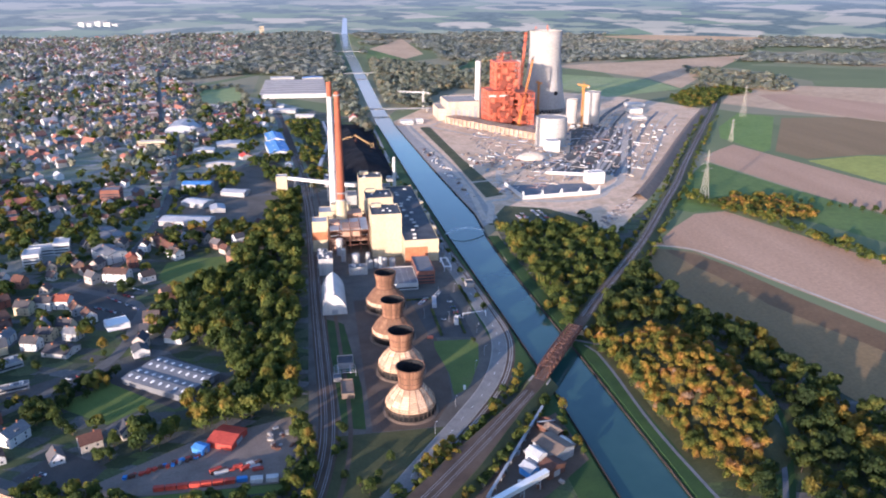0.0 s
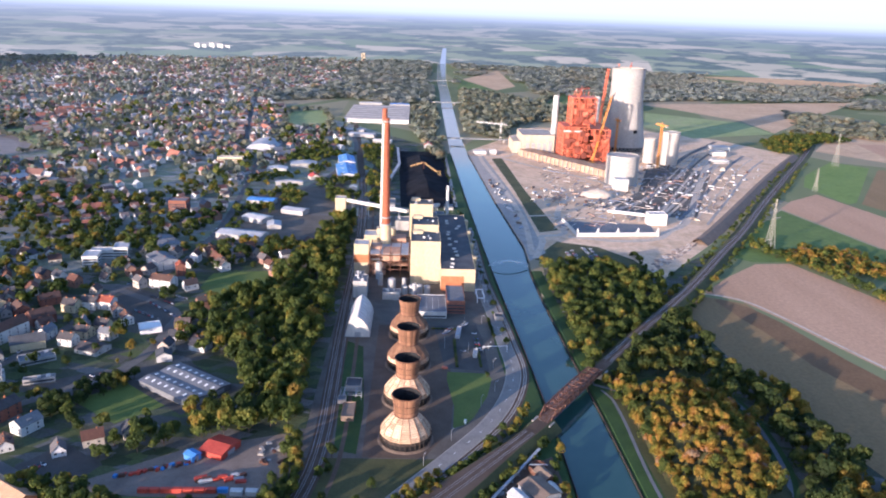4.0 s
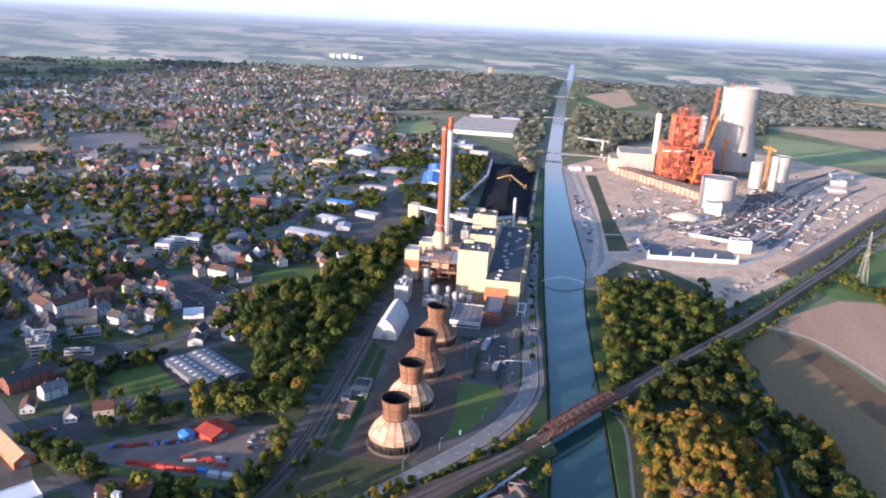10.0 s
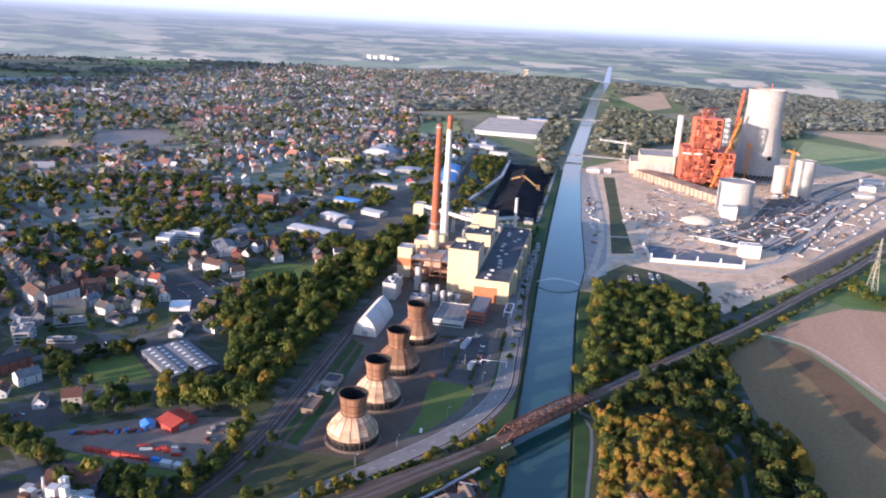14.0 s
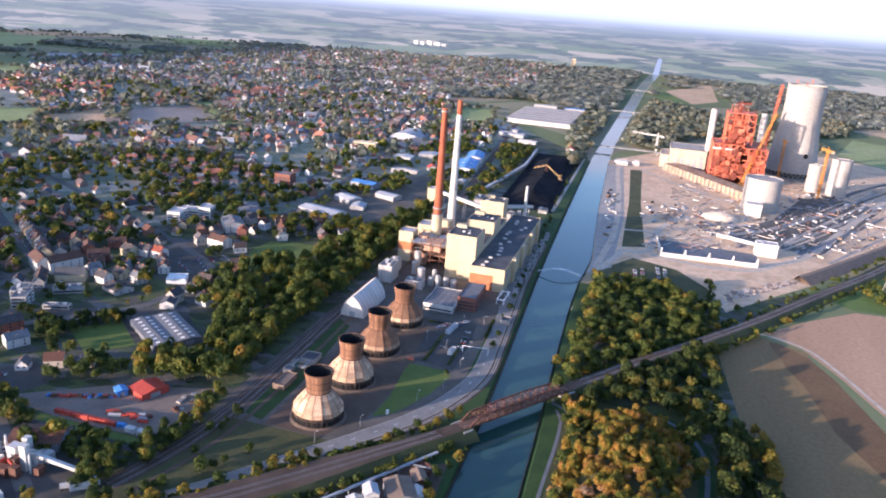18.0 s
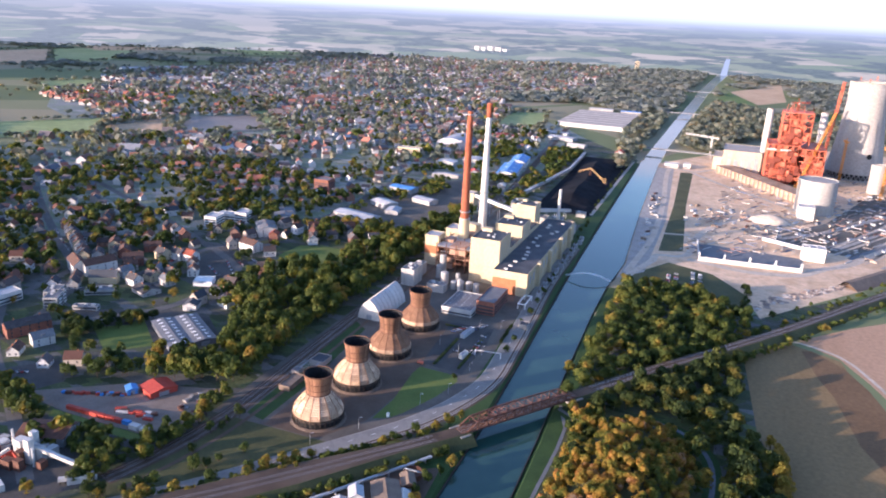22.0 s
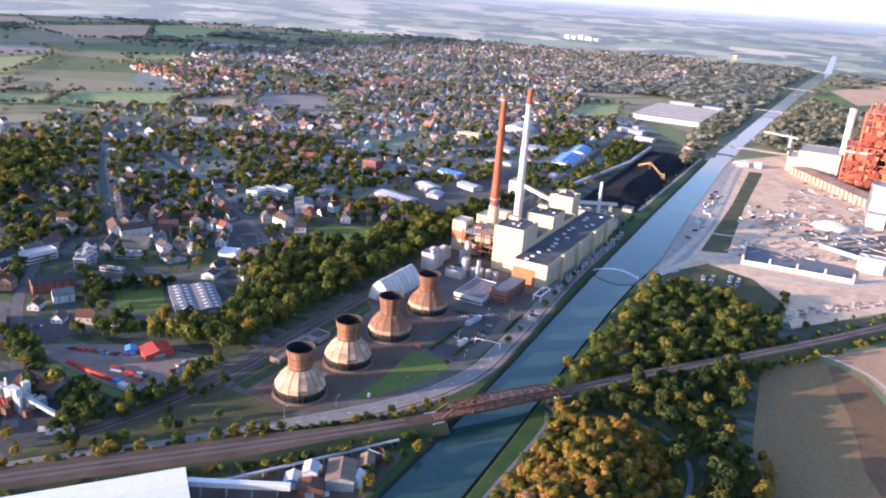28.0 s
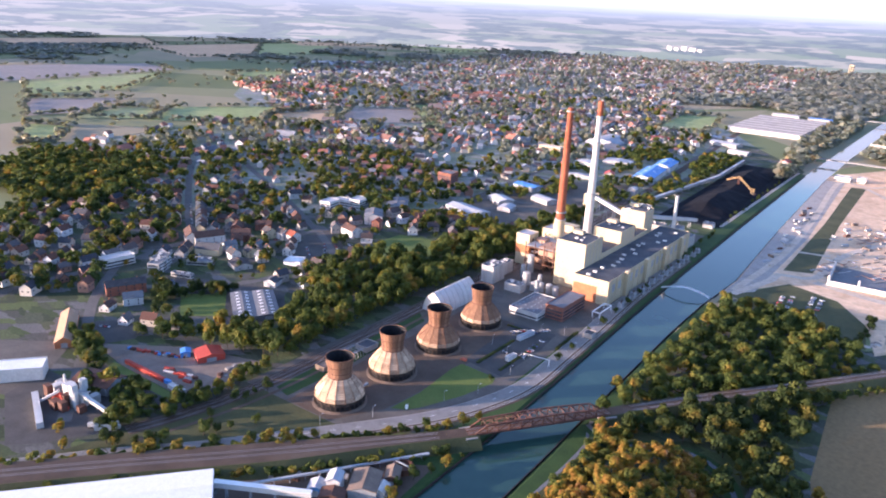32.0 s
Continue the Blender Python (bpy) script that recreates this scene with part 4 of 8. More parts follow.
def stack(x, y, h, r0, r1, z0, mat, label, cap=None, base=None, rings=()):
    t = thing("chimney", x, y, 0.05, label, "chimney")
    rz = lambda z: r0 + (r1 - r0) * z / h
    zc = h * 0.90 if cap else h
    part("shaft", Shape().lathe([(rz(z0), z0), (rz(h * 0.5), h * 0.5), (rz(zc), zc)], 28), M[mat], t, smooth=False)
    if cap:
        part("crown", Shape().lathe([(r1 + 0.25, zc), (r1 + 0.2, h), (r1 - 0.5, h), (r1 - 0.5, h - 2)], 28), M[cap], t)
    if base:
        part("base", Shape().lathe([(r0 + 1.2, 0), (r0 + 0.3, z0)], 28), M[base], t)
    for z in rings:
        part("gallery", Shape().lathe([(rz(z) + 1.3, z), (rz(z) + 1.3, z + 1.1), (rz(z), z + 1.1)], 24), M["grey_metal"], t)
    return t


stack(-207, 790, 167, 5.5, 2.95, 48, "red_brick_stack", "tall red chimney on a cream base", base="cream", rings=(48, 56, 163))
stack(-213, 876, 167, 5.3, 2.85, 10, "white", "tall white chimney with a red crown", cap="red_brick_stack", base="white", rings=(120, 60))
stack(-132, 936, 62, 2.2, 1.8, 2, "white", "slim white auxiliary chimney", base="white")

# salt shed: tall white pitched shed
vs = thing("storage_shed", -222.5, 614, 0.05, "tall pale storage shed with a pointed arched roof", "shed")
ARCH = [(-10.8, 0), (-10.4, 4.0), (-9.2, 8.2), (-7.2, 12.2), (-4.4, 15.8), (-1.4, 18.3), (0, 19.0), (1.4, 18.3), (4.4, 15.8), (7.2, 12.2), (9.2, 8.2), (10.4, 4.0), (10.8, 0)]
for k in range(len(ARCH) - 1):
    (xa, za), (xb, zb) = ARCH[k], ARCH[k + 1]
    part("roof_panel", Shape().add([(xa, -28, za), (xb, -28, zb), (xb, 28, zb), (xa, 28, za), (xa * 0.97, -28, za - 0.25), (xb * 0.97, -28, zb - 0.25), (xb * 0.97, 28, zb - 0.25), (xa * 0.97, 28, za - 0.25)],
                                   [(0, 1, 2, 3), (7, 6, 5, 4), (0, 4, 5, 1), (2, 6, 7, 3), (1, 5, 6, 2), (0, 3, 7, 4)]), M["white"], vs)
for y in (-27.6, 27.6):
    part("end_wall", Shape().add([(x * 0.965, y, max(z - 0.3, 0)) for x, z in ARCH], [tuple(range(len(ARCH)))]), M["white"], vs)
for k in range(9):
    y = -28 + 7 * k
    rib = Shape()
    for (xa, za), (xb, zb) in zip(ARCH[:-1], ARCH[1:]):
        rib.beam((xa * 1.01, y, za + 0.1), (xb * 1.01, y, zb + 0.1), 0.35)
    part("rib", rib, M["weathered"], vs)
part("door", Shape().box(-2.6, -28.1, 0, 2.6, -27.7, 5), M["grey_metal"], vs)
o = blockhouse("office_block", -171, 633, -142, 679, 6.0, "white", "felt", "low white office block with roof lights", windows=1)
for i in range(24):
    part("roof_light", Shape().box(-11 + (i % 4) * 6, -18 + (i // 4) * 6.4, 6.12, -10.2 + (i % 4) * 6, -16.6 + (i // 4) * 6.4, 6.4), M["light_roof"], o)
blockhouse("brick_office", -141.5, 646, -124, 690, 12.5, "brick_dark", "felt", "red brick office block with white window bands", windows=3)
for x, y, r, h in ((-173, 686, 2.2, 16), (-212, 742, 3.6, 19), (-197, 708, 4.2, 13), (-183, 697, 3.0, 9), (-176, 700, 3.0, 9), (-168, 702, 3.2, 9), (-160, 700, 3.2, 9), (-209, 722, 2.6, 14), (-184, 712, 2.2, 12)):
    s = thing("silo", x, y, 0.05, "pale cylindrical silo between plant buildings", "silo", "plant silos")
    part("shell", Shape().lathe([(r, 0.6), (r, h - 0.8), (r * 0.6, h)], 20), M["weathered"], s)
    part("foot", Shape().lathe([(r + 0.3, 0), (r + 0.3, 0.6)], 20), M["concrete"], s)
gate = thing("gate_frame", -106, 689, 0.05, "white portal frame at the hall corner", "frame")
for x0, y0, x1, y1 in ((-4, -13, -3, 13), (3, -13, 4, 13), (-3, -13, 3, -12), (-3, 12, 3, 13)):
    part("beam", Shape().box(x0, y0, 4.6, x1, y1, 5.4), M["paint_white"], gate)
for x in (-3.5, 3.5):
    for y in (-12.5, 12.5):
        part("post", Shape().box(x - 0.3, y - 0.3, 0, x + 0.3, y + 0.3, 4.6), M["paint_white"], gate)
blockhouse("kiosk", -96, 630, -88, 640, 3.6, "concrete", "dark_roof", "small gatehouse beside the canal road")
blockhouse("shed", -223, 441, -214, 462, 3.4, "gravel_roof", "gravel_roof", "low brown-roofed pump house beside the sidings")
blockhouse("shed", -228, 466, -222, 474, 2.6, "concrete", "felt", "small concrete hut beside the sidings")
blockhouse("shed", -224, 486, -212, 500, 3.5, "concrete", "dark_roof", "low concrete pump house beside the sidings")
fr = thing("pipe_rack", -219, 478, 0.05, "grey pipe rack beside the pump house", "pipe rack")
for k in range(5):
    part("frame", Shape().beam((-8, -6 + k * 3, 0), (-8, -6 + k * 3, 4), 0.3).beam((8, -6 + k * 3, 0), (8, -6 + k * 3, 4), 0.3).beam((-8, -6 + k * 3, 4), (8, -6 + k * 3, 4), 0.3), M["grey_metal"], fr)
part("pipe", Shape().beam((-5, -6, 3.4), (-5, 7, 3.4), 0.9), M["grey_metal"], fr)
part("pipe", Shape().beam((4, -6, 3.4), (4, 7, 3.4), 0.9), M["grey_metal"], fr)


def gallery(name, a, b, w, h, mat, label, legs=4, roof="light_roof"):
    """A closed conveyor bridge from a to b on trestles."""
    a, b = Vector(a), Vector(b)
    t = thing(name, a.x, a.y, 0.05, label, "conveyor")
    d = b - a
    part("casing", Shape().beam((0, 0, a.z), (d.x, d.y, b.z), w, h), M[mat], t)
    part("roof", Shape().beam((0, 0, a.z + h / 2 + 0.12), (d.x, d.y, b.z + h / 2 + 0.12), w + 0.5, 0.22), M[roof], t)
    n = Vector((-d.y, d.x)).normalized() * w * 0.45
    for k in range(legs):
        f = (k + 0.5) / legs
        x, y, z = d.x * f, d.y * f, a.z + (b.z - a.z) * f - h / 2
        part("trestle", Shape().beam((x + n.x, y + n.y, 0), (x + n.x * 0.7, y + n.y * 0.7, z), 0.5).beam((x - n.x, y - n.y, 0), (x - n.x * 0.7, y - n.y * 0.7, z), 0.5).beam((x + n.x, y + n.y, z * 0.5), (x - n.x, y - n.y, z * 0.5), 0.4), M["grey_metal"], t)
    return t


blockhouse("transfer_tower", -289, 1022, -274, 1038, 20, "cream", "light_roof", "cream conveyor transfer tower at the edge of town")
gallery("conveyor_gallery", (-274, 1028, 17), (-184, 921, 30), 4, 4, "white", "pale sloping conveyor gallery into the boiler house")
gallery("conveyor_gallery", (-165, 921, 34), (-140, 1050, 8), 4, 4, "white", "pale sloping conveyor gallery to the coal yard")
gallery("conveyor_gallery", (-228, 1130, 6), (-206, 1360, 6), 4.5, 4, "concrete", "long pale conveyor gallery along the coal yard", 9)
gallery("conveyor_gallery", (-206, 1362, 6), (-214, 1540, 6), 4, 4, "concrete", "long pale conveyor gallery along the coal yard", 7)
for x0, y0, x1, y1, h in ((-150, 968, -134, 985, 14), (-168, 950, -150, 966, 18), (-131, 1050, -118, 1060, 6), (-128, 946, -114, 966, 12), (-200, 935, -182, 960, 12), (-222, 1035, -204, 1058, 13)):
    blockhouse("annexe", x0, y0, x1, y1, h, "weathered", "felt", "pale plant annexe north of the boiler houses", vents=2)

# coal yard
area("coal_yard", [(-196, 1062), (-112, 1062), (-116, 1540), (-212, 1540)], "coal", 0.11, "black coal-stained yard beside the canal", "yard")
cs = Shape()
for i in range(41):
    for j in range(17):
        y, u = 1090 + 10.0 * i, j / 16
        xl, xr = np.interp(y, [1090, 1490], [-186, -205]), np.interp(y, [1090, 1490], [-118, -140])
        x = xl + (xr - xl) * u
        env = max(0.0, 1 - abs(u - 0.5) * 2) ** 0.8 * min(1, i / 5, (40 - i) / 5)
        dip = 0.55 + 0.45 * math.cos((y - 1180) / 105 * math.pi)
        cs.v.append((x, y, 0.12 + 15 * env * (0.45 + 0.55 * dip) + (noise.noise(Vector((x * 0.06, y * 0.06, 0))) * 1.5 if env > 0.05 else 0)))
cs.f = [(i * 17 + j, i * 17 + j + 1, (i + 1) * 17 + j + 1, (i + 1) * 17 + j) for i in range(40) for j in range(16)]
single("coal_heap", cs, M["coal"], "long black coal heap with two humps in the yard", "coal heap")


def lattice(s, a, b, w, n, bar=0.35):
    """A square lattice beam from a to b."""
    a, b = Vector(a), Vector(b)
    d = (b - a)
    side = d.cross(Vector((0, 0, 1)))
    side = side.normalized() if side.length > 1e-3 else Vector((1, 0, 0))
    up = side.cross(d).normalized()
    cor = [side * i * w / 2 + up * j * w / 2 for i, j in ((-1, -1), (1, -1), (1, 1), (-1, 1))]
    for c in cor:
        s.beam(a + c, b + c, bar)
    for k in range(n):
        p, q = a + d * (k / n), a + d * ((k + 1) / n)
        for i in range(4):
            s.beam(p + cor[i], q + cor[(i + 1) % 4], bar * 0.7)
    return s


M["ochre"] = surface("ochre_steel", (0.42, 0.27, 0.10), (0.55, 0.38, 0.16), 0.2, 1.0, rough=0.6)
M["orange"] = surface("orange_crane_paint", (0.62, 0.24, 0.03), (0.75, 0.33, 0.06), 0.2, 1.0, rough=0.5)
st = thing("coal_stacker", -137, 1297, 0.1, "ochre stacker with two sloping booms over the coal heap", "stacker")
part("boom", lattice(Shape(), (0, 0, 7), (-24, 18, 20), 2.0, 7, 0.3), M["ochre"], st)
part("boom", lattice(Shape(), (-24, 18, 20), (-48, 36, 9), 2.0, 7, 0.3), M["ochre"], st)
part("tower", lattice(Shape(), (4, -3, 0), (4, -3, 10), 4, 3, 0.5), M["ochre"], st)
part("bogie", Shape().box(-1, -8, 0, 9, 2, 1.8), M["rust"], st)
part("prop", lattice(Shape(), (-24, 18, 0), (-24, 18, 20), 2.5, 5, 0.4), M["rust"], st)
cb = Shape().ribbon([(-113, 1070), (-116, 1540)], 5, 0.2)
single("stacker_track", cb, M["concrete"], "pale track strip along the coal heap", "track", kind="structure")

# ---- trees ----
def crown_quads(seed, blobs, per_blob, size, slim=1.0):
    """Leaf clumps of a crown about 1 wide and 1 high: loose quads on several lumps, facing outwards with some disorder."""
    r = np.random.RandomState(seed)
    out = []
    for b in range(blobs):
        a = r.uniform(0, 2 * np.pi)
        d = 0.0 if b == 0 else r.uniform(0.10, 0.24)
        h = 0.60 if b == 0 else r.uniform(0.30, 0.85)
        c = np.array([d * np.cos(a) * slim, d * np.sin(a) * slim, h])
        rad = r.uniform(0.19, 0.28) * (1.25 if b == 0 else 1.0)
        nrm = r.normal(size=(per_blob, 3))
        nrm /= np.linalg.norm(nrm, axis=1)[:, None]
        nrm[:, 2] = np.where(nrm[:, 2] < -0.5, -nrm[:, 2], nrm[:, 2])
        p = c + nrm * rad * r.uniform(0.75, 1.08, (per_blob, 1)) * np.array([slim, slim, 1.0])
        tilt = nrm + r.normal(scale=0.30, size=nrm.shape)
        tilt /= np.linalg.norm(tilt, axis=1)[:, None]
        u = np.cross(tilt, r.normal(size=nrm.shape))
        u /= np.linalg.norm(u, axis=1)[:, None]
        v = np.cross(tilt, u)
        s = size * r.uniform(0.6, 1.3, (per_blob, 1))
        u, v = u * s, v * s * r.uniform(0.6, 1.0, (per_blob, 1))
        out.append(np.stack([p - u - v * 0.6, p + u * 0.7 - v, p + u + v * 0.7, p - u * 0.6 + v], 1))
    return np.concatenate(out)


CROWN = {
    "near": [crown_quads(s, 7, 62, 0.060) for s in range(5)],
    "mid": [crown_quads(20 + s, 5, 15, 0.115) for s in range(5)],
    "far": [crown_quads(40 + s, 4, 5, 0.23) for s in range(5)],
    "tall": [crown_quads(60 + s, 9, 26, 0.075, 0.6) for s in range(4)],
}


def scatter(kind, xs, ys, zs, wide, high, seed):
    """Crowns of many trees as one array of quads."""
    r = np.random.RandomState(seed)
    which = r.randint(0, len(CROWN[kind]), len(xs))
    out = []
    for k, q in enumerate(CROWN[kind]):
        ids = np.where(which == k)[0]
        if not len(ids):
            continue
        a = r.uniform(0, 2 * np.pi, len(ids))
        c, s = np.cos(a)[:, None, None], np.sin(a)[:, None, None]
        w, h = wide[ids][:, None, None], high[ids][:, None, None]
        x = (q[None, :, :, 0] * c - q[None, :, :, 1] * s) * w + xs[ids][:, None, None]
        y = (q[None, :, :, 0] * s + q[None, :, :, 1] * c) * w + ys[ids][:, None, None]
        z = q[None, :, :, 2] * h + zs[ids][:, None, None]
        out.append(np.stack([x, y, z], -1).reshape(-1, 4, 3))
    return np.concatenate(out)


def spread(poly, gap, seed, jitter=0.45):
    """Places about gap apart inside a polygon."""
    r = np.random.RandomState(seed)
    px, py = [p[0] for p in poly], [p[1] for p in poly]
    gx, gy = np.meshgrid(np.arange(min(px), max(px), gap), np.arange(min(py), max(py), gap))
    xs, ys = gx.ravel() + r.uniform(-1, 1, gx.size) * gap * jitter, gy.ravel() + r.uniform(-1, 1, gx.size) * gap * jitter
    k = inside(poly, xs, ys)
    return xs[k], ys[k]


def wood(name, poly, gap, kind, mat, high, seed, label, lift=None, drop=None):
    """A wood of trees that nobody could count: crowns and trunks."""
    xs, ys = spread(poly, gap, seed)
    if drop is not None:
        k = ~drop(xs, ys)
        xs, ys = xs[k], ys[k]
    r = np.random.RandomState(seed + 7)
    big = r.uniform(0, 1, len(xs)) ** 1.5
    h = high * (0.6 + 0.75 * big) * r.uniform(0.85, 1.15, len(xs))
    w = gap * (0.95 + 0.85 * big) * r.uniform(0.9, 1.15, len(xs))
    z = lift(xs, ys) if lift else np.zeros(len(xs))
    ob = single(name, mesh_quads(name, scatter(kind, xs, ys, z, w, h, seed), M[mat]), None, label, "wood", kind="stuff")
    if kind != "far":
        k = len(xs)
        t = np.zeros((k * 3, 4, 3))
        for j in range(3):
            a0, a1 = 2.1 * j, 2.1 * (j + 1)
            for n, (a, rad, zz) in enumerate(((a0, 0.35, 0), (a1, 0.35, 0), (a1, 0.15, 1), (a0, 0.15, 1))):
                t[j::3, n, 0] = xs + rad * math.cos(a)
                t[j::3, n, 1] = ys + rad * math.sin(a)
                t[j::3, n, 2] = z + zz * h * 0.6
        tr = new("trunks", mesh_quads("trunks", t, M["trunk"]))
        tr.parent = ob
        tr["kind"] = "stuff"
    return ob


MOUND = (28, 415, 40, 17.0)


def mound_z(xs, ys):
    d = np.hypot(xs - MOUND[0], (ys - MOUND[1]) * 0.4) / MOUND[2]
    return MOUND[3] * np.clip(1 - d * d, 0, 1)


ms = Shape()
for i in range(25):
    for j in range(33):
        x, y = MOUND[0] - 48 + i * 4.0, MOUND[1] - 104 + j * 6.5
        ms.v.append((x, y, float(mound_z(np.array([x]), np.array([y]))[0]) + 0.02))
ms.f = [(i * 33 + j, (i + 1) * 33 + j, (i + 1) * 33 + j + 1, i * 33 + j + 1) for i in range(24) for j in range(32)]
single("mound", ms, M["rough_grass"], "long wooded spoil mound", "hill", kind="structure")

TRACK_E = [(-30, 504), (-14, 494), (-4, 491), (8, 504), (26, 514), (48, 513), (68, 494), (77, 462), (73, 400), (61, 359), (34, 311), (12, 270), (0, 200)]
WOOD_E = [(-14, 528), (-4, 540), (40, 606), (88, 664), (92, 640), (90, 590), (84, 552), (100, 520), (112, 465), (122, 415), (150, 260), (170, 130), (20, 130), (-2, 300), (-8, 400), (-10, 500)]
MOUND_POLY = [(5, 490), (20, 502), (45, 503), (60, 483), (65, 440), (60, 400), (49, 360), (25, 318), (0, 296), (-6, 320), (-8, 393), (-4, 440)]
wood("wood", MOUND_POLY, 6.2, "near", "leaves_gold", 8.5, 11, "golden autumn wood on the spoil mound", lift=mound_z)
wood("wood", WOOD_E, 10.0, "near", "leaves_dark", 14.5, 12, "dark green wood beside the railway",
     drop=lambda x, y: inside(MOUND_POLY, x, y) | near_line(TRACK_E, x, y, 7.0) | near_line(RAIL, x, y, 8))
single("track_verge", Shape().ribbon(curve_line(TRACK_E, 8), 11, 0.12), M["bank"], "green verge of the track round the mound", "grass", kind="structure")
single("forest_track", Shape().ribbon(curve_line(TRACK_E, 8), 3.2, 0.16), M["felt"], "grey gravel track round the mound", "path", kind="structure")
wood("wood", [(-27, 552), (-27, 700), (-26, 790), (20, 802), (72, 786), (92, 752), (96, 715), (72, 660), (24, 594), (-20, 532), (-32, 520)], 9.6, "near", "leaves", 13, 13,
     "autumn wood between canal and railway", drop=lambda x, y: near_line(RAIL, x, y, 8))
wood("wood", [(-14, 508), (-4, 524), (4, 500), (-2, 440), (-6, 330), (-16, 330), (-13, 420)], 6.0, "near", "leaves_gold", 10, 19, "golden trees between towpath and mound")
wood("wood", [(94, 402), (108, 396), (116, 350), (112, 300), (100, 290), (94, 330)], 7.0, "near", "leaves_poplar", 11, 23, "golden trees at the edge of the stubble field")
wood("wood", [(262, 905), (290, 882), (312, 830), (337, 760), (354, 660), (342, 600), (332, 655), (316, 740), (294, 820), (262, 880)], 8.0, "mid", "leaves", 9, 24, "belt of autumn trees between two fields")
WOOD_W = [(-251, 960), (-290, 960), (-303, 800), (-322, 690), (-384, 630), (-352, 562), (-306, 520), (-297, 455), (-330, 436), (-372, 402), (-378, 384), (-330, 402), (-262, 432), (-252, 420), (-249, 500), (-250, 640), (-253, 850)]
wood("wood", WOOD_W, 10.4, "near", "leaves", 17, 14, "dense wood between town and power station")
wood("wood", [(-262, 430), (-246, 422), (-240, 335), (-256, 318), (-262, 340), (-252, 380)], 6, "near", "leaves", 9, 15, "belt of trees beside the sidings")
wood("wood", [(-305, 350), (-262, 330), (-250, 300), (-262, 296), (-310, 330)], 6, "near", "leaves", 9, 16, "trees between yard and sidings")
wood("wood", [(-408, 372), (-352, 350), (-330, 340), (-336, 330), (-372, 338), (-412, 356)], 6.5, "near", "leaves", 9, 17, "trees round the works yard")
wood("wood", [(-395, 505), (-380, 500), (-400, 470), (-432, 440), (-440, 452)], 6.5, "near", "leaves_dark", 10, 18, "trees beside the sports field")

# single trees and bushes along road, rails and banks
def tree(x, y, high, wide, mat, label, seed, category="tree", group="trees by road and railway", name="tree"):
    t = thing(name, x, y, 0.0, label, category, group)
    part("crown", crown_mesh(mat, seed % 5, wide, high), M[mat], t)
    part("trunk", TRUNK, M["trunk"], t)
    t.children[-1].scale = (1, 1, high * 0.55)
    return t


CROWN_MESH = {}
TRUNK = Shape().lathe([(0.34, 0), (0.26, 0.3), (0.14, 1.0)], 7).mesh("trunk", M["trunk"])


def crown_mesh(mat, k, wide, high):
    key = (mat, k, round(wide / 1.5), round(high / 1.5))
    if key not in CROWN_MESH:
        CROWN_MESH[key] = mesh_quads("crown", CROWN["near"][k] * np.array([wide, wide, high]), M[mat])
    return CROWN_MESH[key]


rt = random.Random(5)
TREE_LABEL = {"leaves": "round green tree turning yellow on rough grass", "leaves_gold": "golden autumn tree on rough grass", "leaves_poplar": "tall yellow poplar at the edge of a field", "leaves_dark": "dark green broad tree on rough grass"}


def row_of_trees(line, gap, off, high, mats, spread_by=3.0):
    pts = curve_line(line, gap)
    for i, (x, y) in enumerate(pts):
        if rt.random() < 0.12:
            continue
        m = rt.choice(mats)
        h = high * rt.uniform(0.6, 1.25)
        tree(x + off + rt.uniform(-spread_by, spread_by), y + rt.uniform(-spread_by, spread_by), h, h * rt.uniform(0.8, 1.25), m, TREE_LABEL[m], rt.randrange(1000))


row_of_trees([(-96, 447), (-130, 398), (-170, 345), (-210, 300), (-250, 255)], 9, 0, 8.0, ["leaves", "leaves_gold", "leaves_gold", "leaves"])
row_of_trees([(-158, 375), (-200, 322), (-240, 275)], 9, 0, 7.5, ["leaves", "leaves_gold", "leaves"])
row_of_trees([(-228, 395), (-226, 360), (-214, 335), (-196, 360)], 8, 0, 8.5, ["leaves", "leaves_dark"], 4)
row_of_trees([(-218, 322), (-235, 300), (-255, 285)], 8, 0, 8.5, ["leaves", "leaves_dark"], 4)
row_of_trees([(-90, 425), (-100, 400), (-120, 375)], 13, 0, 6.0, ["leaves_gold", "leaves"])
row_of_trees([(-77, 405), (-82, 380), (-80, 350)], 9, 0, 8.0, ["leaves_gold", "leaves"])
row_of_trees([(-262, 300), (-240, 292), (-222, 300), (-205, 318)], 9, 0, 8.5, ["leaves", "leaves_gold", "leaves_dark"], 5)
row_of_trees([(-290, 282), (-262, 268), (-240, 262)], 9, 0, 7.5, ["leaves", "leaves_gold"], 3)
row_of_trees([(-88, 460), (-86, 475)], 9, 0, 6.5, ["leaves_gold"])
row_of_trees([(-90, 600), (-92, 640), (-94, 700), (-98, 760), (-100, 850), (-106, 1000), (-114, 1200), (-120, 1500)], 22, -2, 6.0, ["leaves_dark", "leaves"])
row_of_trees([(-36, 560), (-30, 570)], 9, 0, 9.0, ["leaves_gold"])
row_of_trees([(-20, 500), (-12, 470), (-10, 440), (-10, 410), (-10, 370)], 8, 0, 10.0, ["leaves_gold", "leaves", "leaves"])
row_of_trees([(113, 514), (116, 480), (115, 444)], 5.5, 0, 14.0, ["leaves_poplar"], 2.0)
row_of_trees([(95, 655), (108, 685), (128, 716), (160, 760), (210, 835), (270, 925)], 26, 3, 6.5, ["leaves", "leaves_dark", "leaves_gold"])
